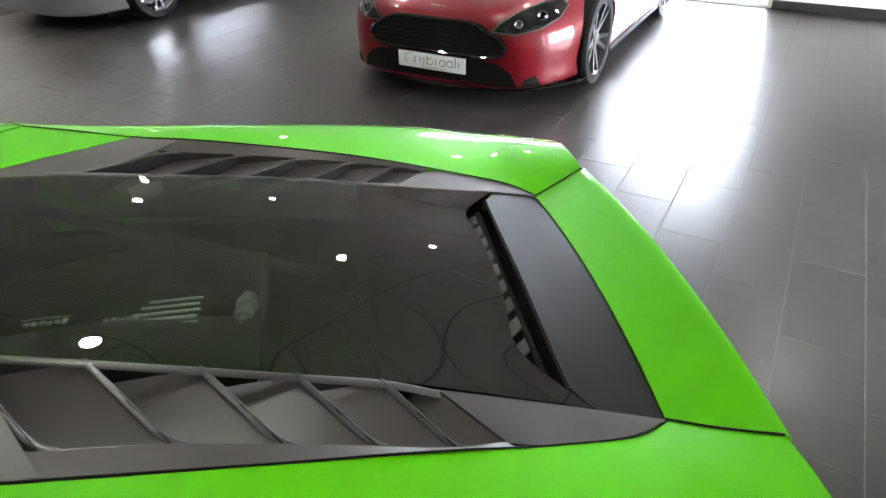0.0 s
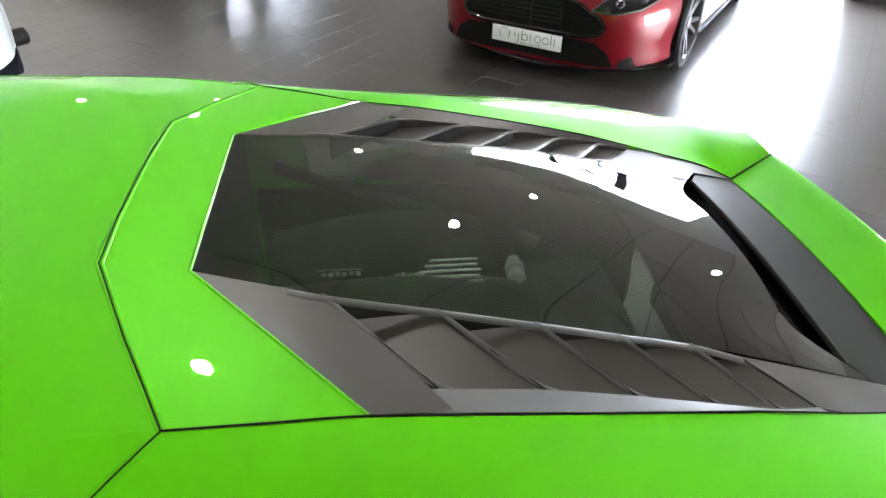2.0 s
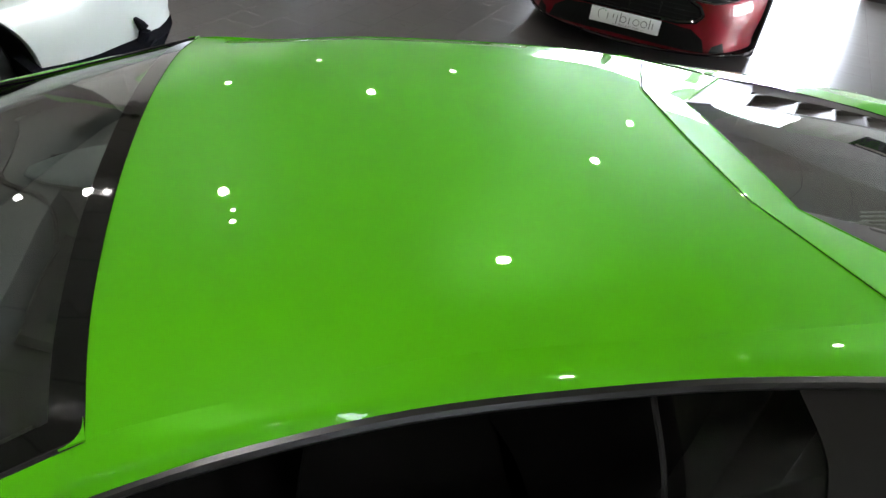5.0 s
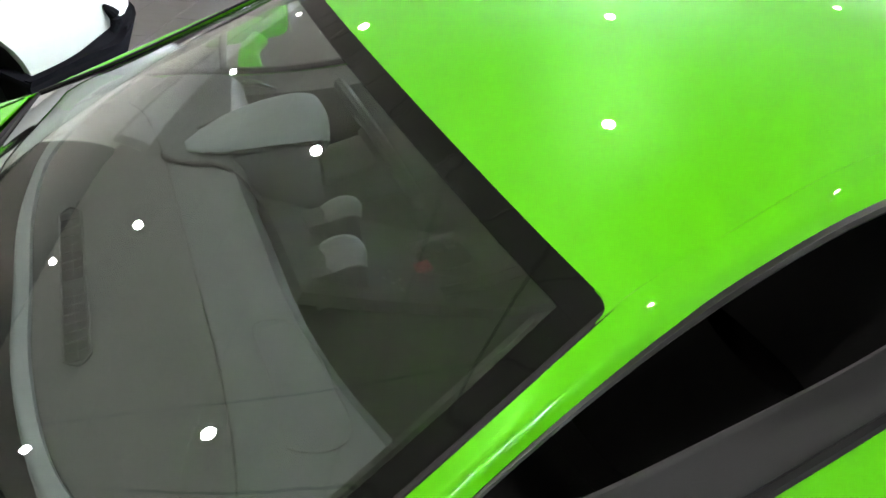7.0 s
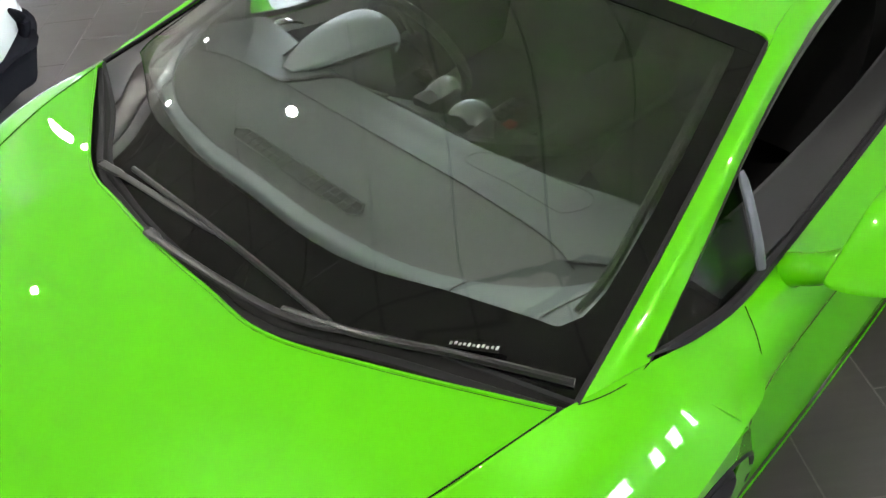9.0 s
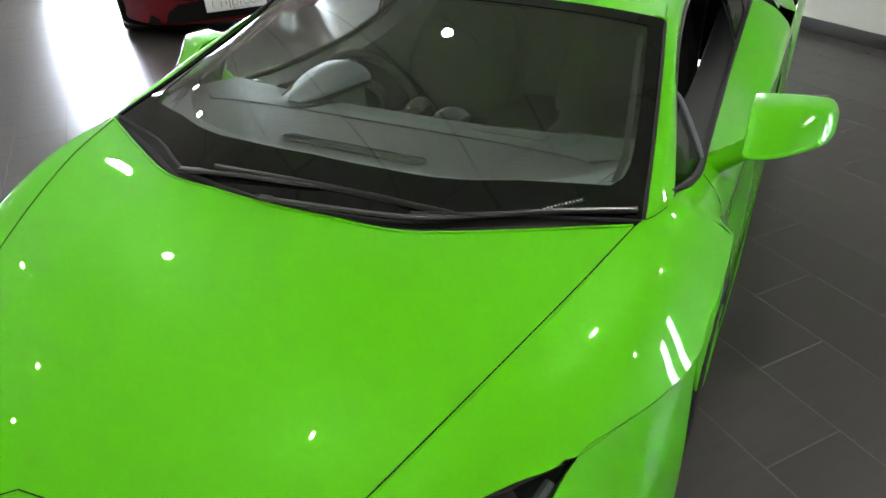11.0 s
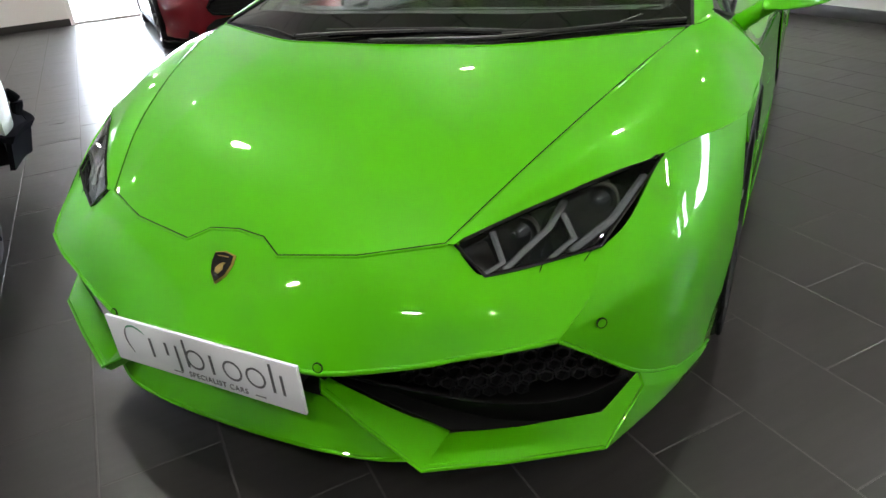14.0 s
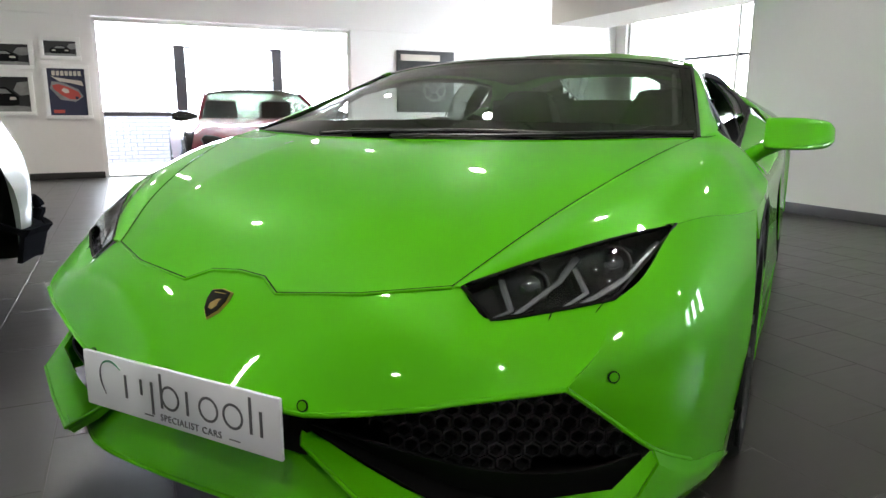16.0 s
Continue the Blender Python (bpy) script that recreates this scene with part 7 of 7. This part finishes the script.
# grey car by the far wall
grey = parked_car("dark grey coupe with bright alloy wheels", GREYPAINT, ROOM @ pose(4.92, -4.05, 0, 0, 0, 90),
                  (0.58, 0.64, 0.70, 0.77, 0.84, 0.90, 0.94, 0.97, 0.97, 0.95, 0.88),
                  (0.45, 0.62, 0.76, 0.86, 0.91, 0.90, 0.90, 0.92, 0.92, 0.86, 0.74),
                  0.92, (-0.80, -2.95), 0.33, CHROME, (-1.2, -1.85, -2.5, -3.3, 0.90, 1.25, 0.97, 0.70, 0.56))


# ---- floor tiles ----
def tile_mesh(name, w, l):
    bm = box((0, 0, -0.010), (w, l, 0.0))
    top = [e for e in bm.edges if all(v.co.z > -0.001 for v in e.verts)]
    bmesh.ops.bevel(bm, geom=top, offset=0.0018, segments=1, affect="EDGES")
    me = bpy.data.meshes.new(name)
    bm.to_mesh(me)
    bm.free()
    me.materials.append(TILE)
    return me


TW, TL, GAP, END = 0.2955, 0.59, 0.0028, 0.0014
tile_data = tile_mesh("floor_tile", TW - GAP, TL - END)
rest_v, rest_f = [], []
for k in range(-18, 24):
    a = -1.42 + TW * k
    for n in range(-10, 16):
        b = (-3.24 if k % 2 == 0 else -2.945) + TL * n
        if a < BAY - 0.05 or a > A1 - 0.05 or b < B0 - 0.5 or b > B1 - 0.40:
            continue
        if -2.7 < a < 2.9 and -4.4 < b < 2.6 and not (0.9 < a < 2.9 and b < -2.6):
            t = new("floor_tile", tile_data)
            t.parent = floor
            t.matrix_basis = pose(a + GAP / 2, b + END / 2, 0)
        else:
            i = len(rest_v)
            for z in (-0.010, 0.0):
                for x, y in ((0, 0), (TW - GAP, 0), (TW - GAP, TL - END), (0, TL - END)):
                    rest_v.append((a + x, b + y, z))
            rest_f += [(i + 4, i + 5, i + 6, i + 7)] + [(i + j, i + (j + 1) % 4, i + 4 + (j + 1) % 4, i + 4 + j) for j in range(4)]
rest = bpy.data.meshes.new("far_tiles")
rest.from_pydata(rest_v, [], rest_f)
rest.materials.append(TILE)
far = new("far_tiles", rest)
far.parent = floor
far["kind"] = "stuff"
far["label"] = "dark plank tiles"
